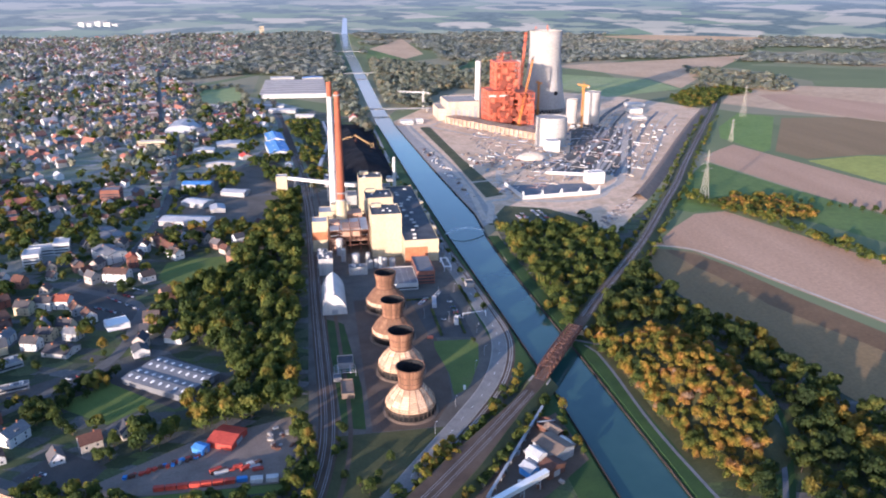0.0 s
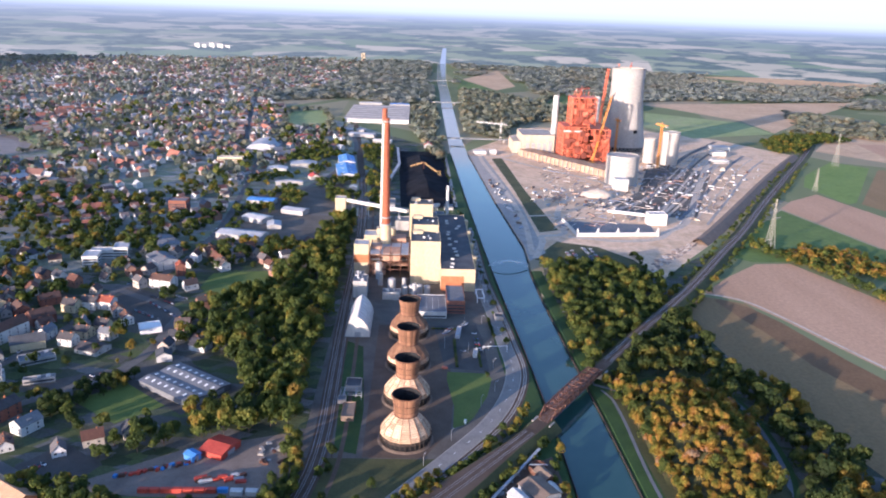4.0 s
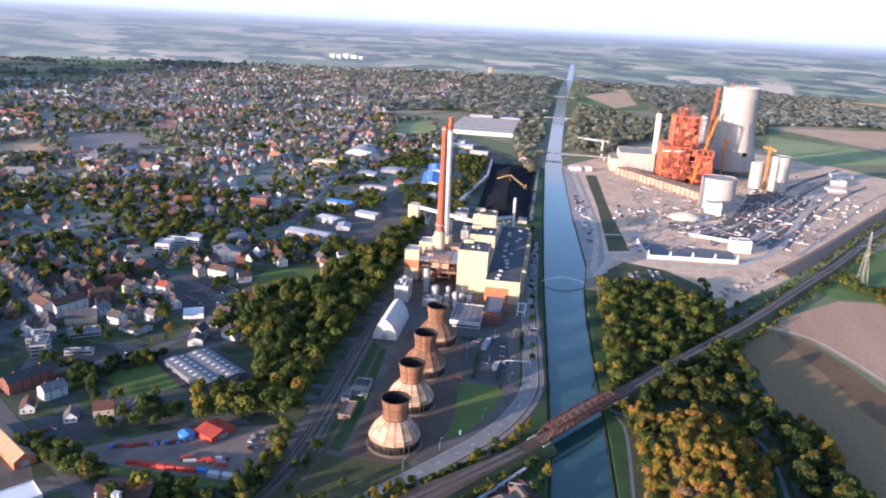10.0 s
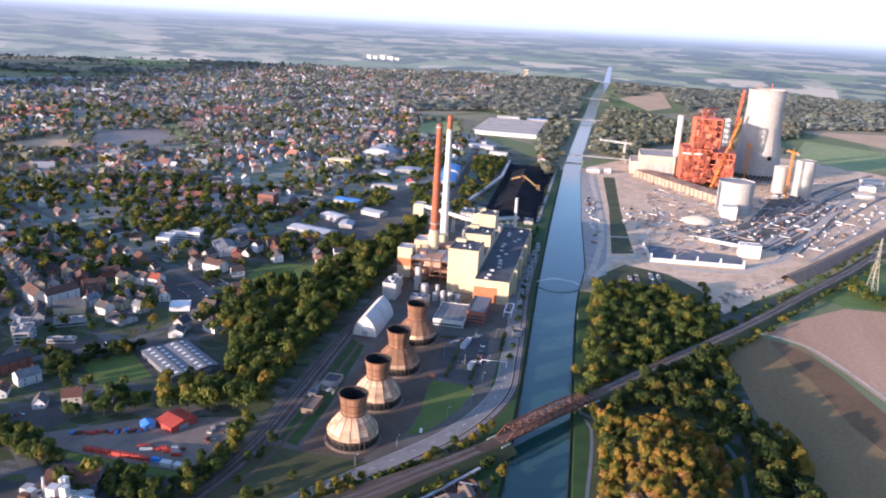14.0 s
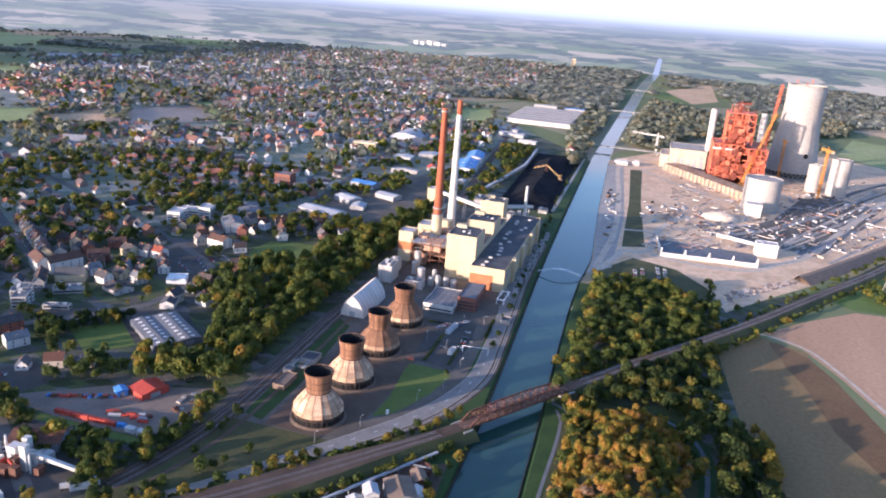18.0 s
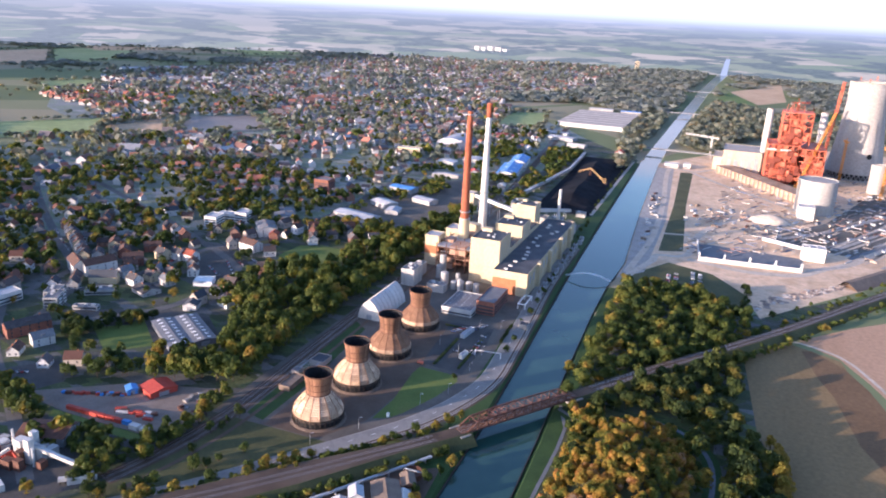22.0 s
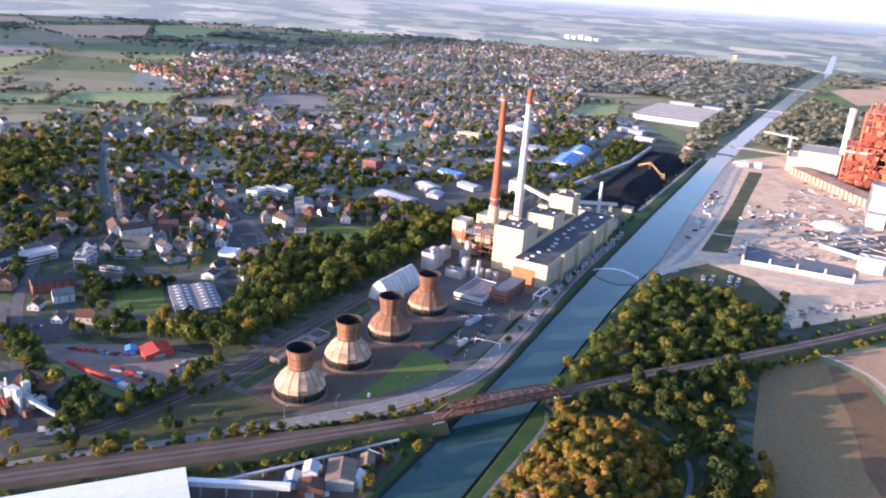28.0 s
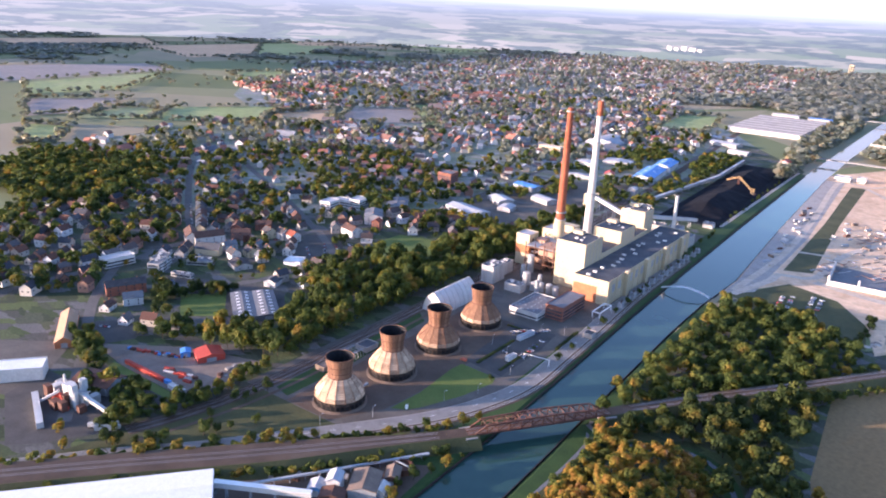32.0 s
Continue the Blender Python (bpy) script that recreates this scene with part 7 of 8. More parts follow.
for k in range(170):
    f, e = rs.random(), rs.random()
    x, y = 98 + 20 * e + 90 * f, 775 + 62 * e * (1 - f * 0.5) + 120 * f
    r, h = rs.uniform(1.2, 4.5), rs.uniform(0.4, 1.6)
    n = rs.randint(5, 7)
    ring = [(x + r * rs.uniform(0.7, 1.3) * math.cos(6.283 * i / n), y + r * rs.uniform(0.7, 1.3) * math.sin(6.283 * i / n), 0.12) for i in range(n)]
    rb.add(ring + [(x, y, 0.12 + h)], [(i, (i + 1) % n, n) for i in range(n)])
single("rubble", rb, palette("broken_rubble", [(0.45, 0.37, 0.29), (0.33, 0.25, 0.19), (0.52, 0.45, 0.37), (0.24, 0.18, 0.14)]), "low heaps of pale rubble at the site edge", "rubble", kind="stuff")
area("store_yard", [(120, 1070), (240, 1030), (400, 1400), (300, 1480), (200, 1200)], "yard", 0.13, "grey-blue storage ground on the site", "yard")
STORE = [("felt", "grey"), ("weathered", "pale grey"), ("grey_metal", "grey"), ("light_roof", "pale grey"), ("concrete", "pale"), ("rust", "rusty"), ("site_pale", "sand-coloured"), ("white", "white"), ("light_roof", "pale grey"), ("gravel_roof", "brown"), ("grey_metal", "grey")]
BOXM = {m: Shape().box(-6, -1.3, 0, 6, 1.3, 2.7).mesh("site_container", M[m]) for m, _ in STORE}
RIBM = Shape().box(-5.9, -1.45, 0.3, 5.9, -1.31, 0.6).box(-5.9, 1.31, 0.3, 5.9, 1.45, 0.6).mesh("rail", M["grey_metal"])
sx, sy = spread([(100, 1100), (240, 1020), (640, 1600), (560, 1800), (420, 1900), (360, 1700), (330, 1560), (250, 1400)], 22, 31)
sx2, sy2 = spread([(10, 1100), (90, 1060), (150, 1140), (90, 1300), (20, 1450)], 17, 32)
sx3, sy3 = spread([(-40, 1120), (-22, 860), (-16, 1000), (-40, 1480), (-60, 1480)], 12, 33)
for x, y in list(zip(sx, sy))[:190] + list(zip(sx2, sy2))[:60] + list(zip(sx3, sy3))[:40]:
    if rs.random() < 0.25:
        continue
    m, word = rs.choice(STORE)
    t = thing("site_container", x, y, 0.24, word + " container or stack of material on the building site", "container", "site containers", rs.choice([60, 61, 62, 60, 150, rs.uniform(40, 80)]))
    s = rs.uniform(0.45, 1.0)
    b = part("body", BOXM[m], None, t)
    b.scale = (s, s * rs.uniform(0.9, 2.2), rs.uniform(0.4, 1.1))
    part("skid", RIBM, None, t).scale = (s, s, 1)
# white parcels, pipes and planks lying about
ps = Shape()
for k in range(850):
    u, v = rs.random(), rs.random()
    x, y = 20 + 380 * u * rs.uniform(0.5, 1) + 60 * v, 950 + 850 * v * rs.uniform(0.6, 1) + 120 * u
    if not inside(SITE, np.array([x]), np.array([y]))[0]:
        continue
    a = rs.choice([1.06, 1.06, 1.06, 2.63, rs.uniform(0, 3.1)])
    l, w = rs.uniform(2, 22), rs.uniform(0.4, 1.8)
    ps.beam((x - math.cos(a) * l / 2, y - math.sin(a) * l / 2, 0.65), (x + math.cos(a) * l / 2, y + math.sin(a) * l / 2, 0.65), w, 0.9)
M["litter"] = palette("site_materials", [(0.50, 0.47, 0.43), (0.30, 0.27, 0.25), (0.16, 0.19, 0.27), (0.36, 0.21, 0.14), (0.56, 0.52, 0.46), (0.17, 0.15, 0.14), (0.38, 0.29, 0.21), (0.42, 0.36, 0.30)])
single("building_materials", ps, M["litter"], "pipes, planks and parcels strewn over the site", "building materials", kind="stuff")
for x0, y0, x1, y1, h in ((470, 1580, 500, 1605, 10), (440, 1500, 475, 1520, 6), (500, 1660, 540, 1690, 9), (-56, 1520, -30, 1540, 7), (-22, 1530, -8, 1545, 8), (70, 1640, 110, 1700, 12)):
    blockhouse("site_building", x0, y0, x1, y1, h, "white", "light_roof", "white temporary building on the site", windows=1)

# ---- railway bridge over the canal ----
BW, BE = Vector((-79, 438)), Vector((-25, 515))
bl = (BE - BW).length
br = thing("railway_bridge", BW.x, BW.y, 0, "rust-brown steel truss railway bridge over the canal", "bridge", turn=math.degrees(math.atan2(BE.y - BW.y, BE.x - BW.x)))
NPAN, TH = 12, 6.0
for s in (-4.6, 4.6):
    part("bottom_chord", Shape().box(0, s - 0.45, 6.0, bl, s + 0.45, 7.0), M["rust"], br)
    xs = [bl * k / NPAN for k in range(NPAN + 1)]
    zs = [7.0 + TH * min(1.0, 0.0 if k in (0, NPAN) else 0.72 + 0.28 * math.sin(math.pi * k / NPAN)) for k in range(NPAN + 1)]
    for k in range(NPAN):
        part("top_chord", Shape().beam((xs[k], s, zs[k]), (xs[k + 1], s, zs[k + 1]), 0.9, 0.8), M["rust"], br)
        if 0 < k:
            part("upright", Shape().beam((xs[k], s, 7), (xs[k], s, zs[k]), 0.55), M["rust"], br)
        if 0 < k < NPAN - 1:
            a, b = (k, k + 1) if k >= NPAN / 2 else (k + 1, k)
            part("diagonal", Shape().beam((xs[a], s, zs[a]), (xs[b], s, 7), 0.5), M["rust"], br)
for k in range(1, NPAN):
    part("cross_brace", Shape().beam((xs[k], -4.6, zs[k]), (xs[k], 4.6, zs[k]), 0.5), M["rust"], br)
    if k < NPAN - 1:
        part("wind_brace", Shape().beam((xs[k], -4.6, zs[k]), (xs[k + 1], 4.6, zs[k + 1]), 0.35), M["rust"], br)
        part("wind_brace", Shape().beam((xs[k], 4.6, zs[k]), (xs[k + 1], -4.6, zs[k + 1]), 0.35), M["rust"], br)
part("deck", Shape().box(-4, -4.1, 6.2, bl + 4, 4.1, 6.7), M["timber_dark"], br)
for y in (-2.6, -1.1, 1.1, 2.6):
    part("rail", Shape().box(-4, y - 0.08, 6.7, bl + 4, y + 0.08, 6.95), M["rail"], br)
for x in (-3, bl + 3):
    part("abutment", Shape().box(x - 4, -7, -3.2, x + 4, 7, 5.98), M["concrete"], br)

# ---- rails on the embankment and in the sidings ----
def offset_line(line, o, z):
    n = len(line)
    out = []
    for i, (x, y) in enumerate(line):
        d = (Vector(line[min(i + 1, n - 1)]) - Vector(line[max(i - 1, 0)])).normalized()
        out.append((x - d.y * o, y + d.x * o, z(x, y) if callable(z) else z))
    return out


def rail_z(x, y):
    return (6.5 if y < 700 else max(2.0, 6.5 - (y - 700) * 0.01)) + 0.18


low = [p for p in RAIL if p[0] < -86]
high_ = [p for p in RAIL if p[0] > -18 and p[1] < 1700]
for piece in (low, high_):
    for o in (-3.3, -1.8, 1.8, 3.3):
        single("rail", Shape().ribbon(offset_line(piece, o, rail_z), 0.35, 0), M["rail"], "worn steel rail of the main line", "rail", "main line rails", kind="structure")
for o in (-4.2, -2.8, 0.8, 2.2, 4.6):
    single("rail", Shape().ribbon(offset_line(WTRACK[:80], o, 0.26), 0.35, 0), M["rail"], "steel rail of the plant sidings", "rail", "siding rails", kind="structure")
single("kerb", Shape().ribbon(offset_line(ROAD, -6.0, 0.24), 0.8, 0), M["concrete"], "pale kerb of the plant road", "kerb", kind="structure")
single("kerb", Shape().ribbon(offset_line(ROAD, 5.8, 0.22), 0.7, 0), M["concrete"], "pale kerb of the plant road", "kerb", kind="structure")
single("track_bed", Shape().ribbon(offset_line(ROAD, -9.5, 0.13), 6.5, 0), M["ballast"], "ballast bed of a track beside the plant road", "railway", kind="structure")
for o in (-8.6, -10.3):
    single("rail", Shape().ribbon(offset_line(ROAD, o, 0.26), 0.9, 0), M["concrete"], "pale steel rail beside the plant road", "rail", "road side rails", kind="structure")
for i in range(3, len(ROAD) - 4, 2):
    (x0, y0), (x1, y1) = ROAD[i], ROAD[i + 1]
    f = 0.45
    single("lane_mark", Shape().ribbon([(x0, y0), (x0 + (x1 - x0) * f, y0 + (y1 - y0) * f)], 0.3, 0.17), M["paint_white"], "white painted lane mark on asphalt", "road marking", "lane marks", kind="structure")
single("siding_path", Shape().ribbon(offset_line(WTRACK[:75], -14.5, 0.15), 3, 0), M["gravel"], "brown service path beside the sidings", "path", kind="structure")

# ---- other bridges ----
fb = thing("footbridge", -88, 792, 0, "slim pale arched footbridge over the canal", "footbridge")
for k in range(16):
    x0, x1 = 47 * k / 16, 47 * (k + 1) / 16
    z = lambda x: 1.2 + 5.2 * math.sin(math.pi * x / 47)
    part("deck_segment", Shape().beam((x0, x0 * 0.09, z(x0)), (x1, x1 * 0.09, z(x1)), 2.0, 0.4), M["paint_white"], fb)
    for s in (-1, 1):
        part("railing", Shape().beam((x0, x0 * 0.09 + s, z(x0) + 1.1), (x1, x1 * 0.09 + s, z(x1) + 1.1), 0.10), M["paint_white"], fb)


def road_bridge(y, x0, x1, z, label, w=9):
    t = thing("road_bridge", x0, y, 0, label, "bridge", "canal road bridges")
    part("deck", Shape().box(0, -w / 2, z, x1 - x0, w / 2, z + 1.0), M["weathered"], t)
    for s in (-w / 2, w / 2):
        part("parapet", Shape().box(0, s - 0.2, z + 1, x1 - x0, s + 0.2, z + 2.0), M["felt"], t)
    for x in (18, x1 - x0 - 18):
        part("pier", Shape().box(x - 1.5, -w / 2, -3.4, x + 1.5, w / 2, z), M["concrete"], t)
    return t


road_bridge(1684, -136, 42, 7, "pale concrete road bridge over the canal")
road_bridge(2417, -150, -40, 7, "pale concrete road bridge over the canal")
road_bridge(3240, -140, -10, 7, "far pale concrete bridge over the canal")
single("bridge_approach", Shape().ribbon([(42, 1684), (90, 1680), (120, 1700)], 9, 4.0), M["concrete"], "pale approach ramp of the road bridge", "ramp", kind="structure")

# ---- pylons ----
def pylon(x, y, h, turn, label="grey lattice electricity pylon in a meadow"):
    t = thing("pylon", x, y, 0.05, label, "pylon", "electricity pylons", turn)
    b, c = h * 0.075, h * 0.020
    for sx in (-1, 1):
        for sy in (-1, 1):
            part("leg", Shape().beam((sx * b, sy * b, 0), (sx * c, sy * c, h * 0.62), 0.42).beam((sx * c, sy * c, h * 0.62), (sx * 0.3, sy * 0.3, h), 0.36), M["pylon"], t)
    for k in range(7):
        z0, z1 = h * 0.62 * k / 7, h * 0.62 * (k + 1) / 7
        w0, w1 = b + (c - b) * k / 7, b + (c - b) * (k + 1) / 7
        s = Shape()
        for d in ((1, -1, 1, 1), (1, 1, -1, 1), (-1, 1, -1, -1), (-1, -1, 1, -1)):
            part("brace", Shape().beam((d[0] * w0, d[1] * w0, z0), (d[2] * w1, d[3] * w1, z1), 0.16), M["pylon"], t)
            part("brace", Shape().beam((d[2] * w0, d[3] * w0, z0), (d[0] * w1, d[1] * w1, z1), 0.16), M["pylon"], t)
    for z, w in ((h * 0.62, h * 0.22), (h * 0.76, h * 0.26), (h * 0.90, h * 0.16)):
        s = Shape()
        for sg in (-1, 1):
            s.beam((0, 0, z + 1.6), (sg * w, 0, z), 0.35).beam((0, 0, z - 0.6), (sg * w, 0, z), 0.35)
        part("crossarm", s, M["pylon"], t)
    return t


M["pylon"] = surface("weathered_steel_lattice", (0.30, 0.29, 0.24), (0.42, 0.40, 0.33), 0.3, 1.0, rough=0.6, metal=0.2)
PYL = [(283, 885, 68), (533, 1256, 42), (705, 1510, 70)]
for x, y, h in PYL:
    pylon(x, y, h, 32)


# ---- vehicles ----
def car(x, y, turn, z=0.12, kind="car"):
    t = thing("car", x, y, z, "small parked car on asphalt", "car", "parked cars", turn)
    part("body", CAR_BODY, None, t)
    part("cabin", CAR_TOP, None, t)
    for k, (a, b) in enumerate(((-0.85, -1.3), (0.85, -1.3), (-0.85, 1.3), (0.85, 1.3))):
        part("wheel", CAR_WHEEL, None, t).location = (a, b, 0.32)
    return t


CAR_BODY = Shape().prism([(-0.7, -2.2), (0.7, -2.2), (0.9, -1.6), (0.9, 1.7), (0.7, 2.2), (-0.7, 2.2), (-0.9, 1.7), (-0.9, -1.6)], 0.3, 0.95).mesh("body", M["car"])
CAR_TOP = Shape().add([(-0.8, -1.2, 0.95), (0.8, -1.2, 0.95), (0.8, 1.6, 0.95), (-0.8, 1.6, 0.95), (-0.62, -0.6, 1.5), (0.62, -0.6, 1.5), (0.62, 1.2, 1.5), (-0.62, 1.2, 1.5)], [(4, 5, 6, 7), (0, 1, 5, 4), (1, 2, 6, 5), (2, 3, 7, 6), (3, 0, 4, 7)]).mesh("cabin", M["glass"])
CAR_WHEEL = Shape().box(-0.12, -0.32, -0.32, 0.12, 0.32, 0.32).mesh("wheel", M["black"])
rc = random.Random(12)
first = car(-130, 560, 80)


def cars_along(x0, y0, x1, y1, n, turn, fill=0.8):
    for k in range(n):
        if rc.random() < fill:
            f = (k + 0.5) / n
            copy_thing(first, pose(x0 + (x1 - x0) * f, y0 + (y1 - y0) * f, 0.12, 0, 0, turn + rc.uniform(-3, 3)))


cars_along(-146, 595, -138, 610, 5, 85, 0.7)
cars_along(-134, 602, -122, 626, 8, 85, 0.5)
cars_along(-118, 600, -116, 560, 10, 85, 0.35)
cars_along(14, 858, 17, 807, 14, 85)
cars_along(22, 862, 25, 807, 14, 85, 0.3)
cars_along(39, 875, 42, 802, 20, 85)
cars_along(47, 872, 50, 802, 18, 85, 0.7)
cars_along(-455, 690, -405, 655, 12, 30, 0.7)
cars_along(-445, 700, -395, 668, 12, 30, 0.6)
cars_along(-430, 660, -390, 620, 10, 30, 0.7)
cars_along(-425, 500, -405, 508, 6, 60, 0.7)
cars_along(-455, 480, -425, 466, 7, 60, 0.8)
cars_along(-425, 985, -405, 1030, 9, 20, 0.8)
cars_along(-372, 1060, -356, 1120, 10, 10, 0.7)
cars_along(-440, 640, -405, 615, 9, 30, 0.7)
cars_along(-300, 1215, -288, 1225, 4, 20, 0.9)
for st, off in ((STREETS[1], 5.4), (STREETS[3], 5.4)):
    pts = curve_line(st, 13)
    for (x0, y0), (x1, y1) in list(zip(pts[:-1], pts[1:]))[:60]:
        if rc.random() < 0.4:
            a = math.atan2(y1 - y0, x1 - x0)
            copy_thing(first, pose(x0 - math.sin(a) * 3, y0 + math.cos(a) * 3, 0.24, 0, 0, math.degrees(a) - 90))
blockhouse("lorry", -122, 548, -118.5, 558, 3.2, "white", "light_roof", "white delivery lorry in the car park", "lorry", turn=-8)
blockhouse("shelter", -134.5, 587, -130.5, 607, 2.8, "light_roof", "light_roof", "pale shelter in the car park", "shelter", turn=-8)
for x0, y0, x1, y1 in ((-138, 530, -135.5, 584), (-118, 531, -115.8, 590), (-157, 607, -132, 609)):
    single("planting_bed", Shape().box(x0, y0, 0.1, x1, y1, 0.9), M["leaves_dark"], "low dark hedge between parking bays", "hedge", "planting beds")
for y in range(592, 636, 4):
    tree(-100.5 - (y - 590) * 0.05, y, 2.6, 4.6, "leaves_dark", "dark clipped shrub beside the canal road", y, "shrub", "canal road hedge", "shrub")
tree(-113.4, 513, 5.0, 5.5, "leaves_dark", "small dark round tree at the end of a lawn", 4)
tree(-91.5, 576, 8.0, 8.5, "leaves", "round green tree on the canal bank", 2)
ga = thing("road_gantry", -113, 560.5, 0.1, "white barrier gantry across the plant road", "gantry")
part("beam", Shape().beam((0, 0, 4.8), (21, 2.5, 4.8), 0.35, 0.4), M["paint_white"], ga)
for f in (0.0, 1.0):
    part("post", Shape().box(21 * f - 0.25, 2.5 * f - 0.25, 0, 21 * f + 0.25, 2.5 * f + 0.25, 5.2), M["paint_white"], ga)
sk = thing("orange_skip", -147, 527, 0.1, "small orange-red skip at the corner of a lawn", "skip")
part("tub", Shape().prism([(-2.4, -1.4), (2.4, -1.4), (2.0, 1.4), (-2.0, 1.4)], 0.2, 1.6), M["red_paint"], sk)
part("runner", Shape().box(-2.2, -0.9, 0, 2.2, -0.6, 0.2).box(-2.2, 0.6, 0, 2.2, 0.9, 0.2), M["black"], sk)
blockhouse("sign_hut", -136, 440, -134.4, 441.6, 2.2, "paint_white", "light_roof", "small white hut beside the plant road", "hut")


def street_lamp(x, y, turn, h=8.0):
    t = thing("street_lamp", x, y, 0.1, "slim grey street lamp beside the plant road", "street lamp", "plant road lamps", turn)
    part("pole", Shape().lathe([(0.16, 0), (0.08, h)], 8), M["grey_metal"], t)
    part("arm", Shape().beam((0, 0, h), (1.6, 0, h + 0.3), 0.12), M["grey_metal"], t)
    part("head", Shape().box(1.3, -0.18, h + 0.2, 2.2, 0.18, h + 0.42), M["paint_white"], t)
    return t


for x, y, a in ((-109.6, 490, 20), (-108, 563, 0), (-109.5, 622, 0), (-122, 466, 40), (-146, 418, 50), (-165, 388, 50), (-107, 530, 5), (-126, 556, 90), (-146, 566, 90), (-126, 612, 90), (-105, 668, 0), (-107, 700, 0)):
    street_lamp(x, y, a)


# ---- industry north of the plant ----
area("works_yard_north", [(-430, 872), (-330, 838), (-300, 900), (-266, 1000), (-252, 1110), (-300, 1210), (-345, 1180), (-425, 1120)], "yard", 0.05, "grey yards and parking between works halls", "yard")
for x, y, w, d, turn in ((-297, 1285, 34, 100, 8), (-306, 1385, 30, 70, 8)):
    gable_hall("industrial_hall", x, y, w, d, 9, 13, "white", "blue", "industrial hall with a bright blue pitched roof", turn, group="blue halls", lights=3)
M["grey_sheet"] = surface("grey_corrugated_sheet", (0.20, 0.185, 0.18), (0.30, 0.28, 0.27), 0.05, 0.4)
wh = thing("warehouse", -281, 2100, 0.05, "large warehouse with a pale ribbed roof", "warehouse")
part("wall", Shape().box(-84, -155, 0, 84, 155, 10), M["white"], wh)
for k in range(14):
    y0 = -155 + 310 * k / 14
    part("roof_bay", Shape().add([(-84, y0, 10.05), (84, y0, 10.05), (84, y0 + 11, 12.2), (-84, y0 + 11, 12.2), (84, y0 + 22.1, 10.05), (-84, y0 + 22.1, 10.05)], [(0, 1, 2, 3), (3, 2, 4, 5), (1, 4, 2), (0, 3, 5)]), M["grey_sheet" if k % 2 else "weathered"], wh)
for x, y, w, d, he, hr, roof, turn, lab in (
    (-421, 1300, 34, 26, 6, 8, "white", 0, "white flat hall beside the main street"), (-382, 1352, 48, 34, 6, 8, "light_roof", 10, "pale flat-pitched hall"),
    (-383, 1195, 44, 12, 5, 7, "light_roof", 10, "low pale works building"), (-348, 1240, 16, 20, 6, 10, "red", 20, "small hall with a red roof"),
    (-275, 1165, 12, 12, 6, 8, "white", 0, "small white works hall"), (-390, 885, 26, 60, 6, 8.5, "light_roof", 75, "white roofed supermarket hall"),
    (-388, 965, 24, 34, 6, 8, "white", 60, "white workshop hall"), (-400, 1060, 22, 40, 7, 9, "blue", 80, "hall with a blue-grey roof"),
    (-360, 935, 18, 24, 5, 7, "light_roof", 10, "small pale workshop"), (-344, 1010, 20, 34, 6, 8, "light_roof", 70, "pale workshop hall"),) + (
    (-420, 1660, 60, 22, 6, 10, "red", 4, "long low hall with a red roof"), (-300, 1720, 30, 60, 7, 9, "light_roof", 80, "pale works hall"),
    (-250, 1640, 20, 40, 6, 8, "white", 80, "white works hall"), (-330, 1790, 24, 60, 6, 8, "light_roof", 85, "pale works hall"),
    (-150, 1580, 18, 22, 9, 14, "red", 0, "house with a red roof beside the canal"), (-360, 1560, 18, 40, 6, 9, "roofs", 70, "brown roofed works hall"),
    (-230, 2330, 60, 30, 8, 9, "blue", 5, "works hall with a blue roof"), (-320, 2340, 70, 30, 8, 9, "white", 5, "white works hall")):
    gable_hall("industrial_hall", x, y, w, d, he, hr, "weathered", roof, lab + " at the edge of town" if len(lab.split()) < 8 else lab, turn, group="industrial halls")
dome = Shape()
for i in range(9):
    a = math.pi * i / 8
    dome.v += [(-490 + 32 * math.cos(a), y, 0.1 + 14 * math.sin(a)) for y in (1500, 1580)]
dome.f = [(2 * i, 2 * i + 1, 2 * i + 3, 2 * i + 2) for i in range(8)] + [tuple(range(0, 18, 2)), tuple(range(17, 0, -2))]
single("vaulted_hall", dome, M["light_roof"], "white vaulted hall beside the main street", "hall")
blockhouse("apartment_block", -535, 1334, -490, 1350, 15, "cream", "light_roof", "long cream apartment block on the main street", windows=4)

# ---- town landmarks ----
for x, y, w, d, h, turn in ((-528, 768, 16, 22, 12, 10), (-508, 802, 16, 22, 12, 10), (-524, 795, 30, 12, 9, 10), (-530, 470, 14, 30, 9, -6)):
    blockhouse("apartment_block", x - w / 2, y - d / 2, x + w / 2, y + d / 2, h, "white", "light_roof", "white apartment block with a flat roof", turn=turn, windows=int(h / 3.2), group="apartment blocks")
for x, y, h in ((-498, 4520, 45), (-500, 992, 20)):
    blockhouse("apartment_block", x - 12, y - 10, x + 12, y + 10, h, "brick_dark" if h < 30 else "cream", "felt", "tall apartment block among trees", windows=int(h / 3.4))
ch = gable_hall("corner_house", -492, 551, 10.5, 26, 7, 12.5, "cream", "dark_roof", "town house with a bright orange gable", -62, "house")
part("gable_paint", Shape().prism([(-5.2, 0), (5.2, 0), (5.2, 7), (0, 12.3), (-5.2, 7)], 0, 0.1), M["orange"], ch, "bright orange painted gable").matrix_local = pose(0, -13.02, 0, 90, 0, 0)
for k in range(9):
    gable_hall("row_house", -556 - 11.5 * k, 590 + 8.6 * k, 11, 12.5, 8.5, 13, "white" if k % 3 else "cream", "roof_obj", "terraced house with a dark tiled roof on the street", 37, "house", "terrace")
blockhouse("filling_station", -415, 584, -397, 600, 4.5, "paint_white", "paint_white", "low market hall with a bright white roof", turn=25)
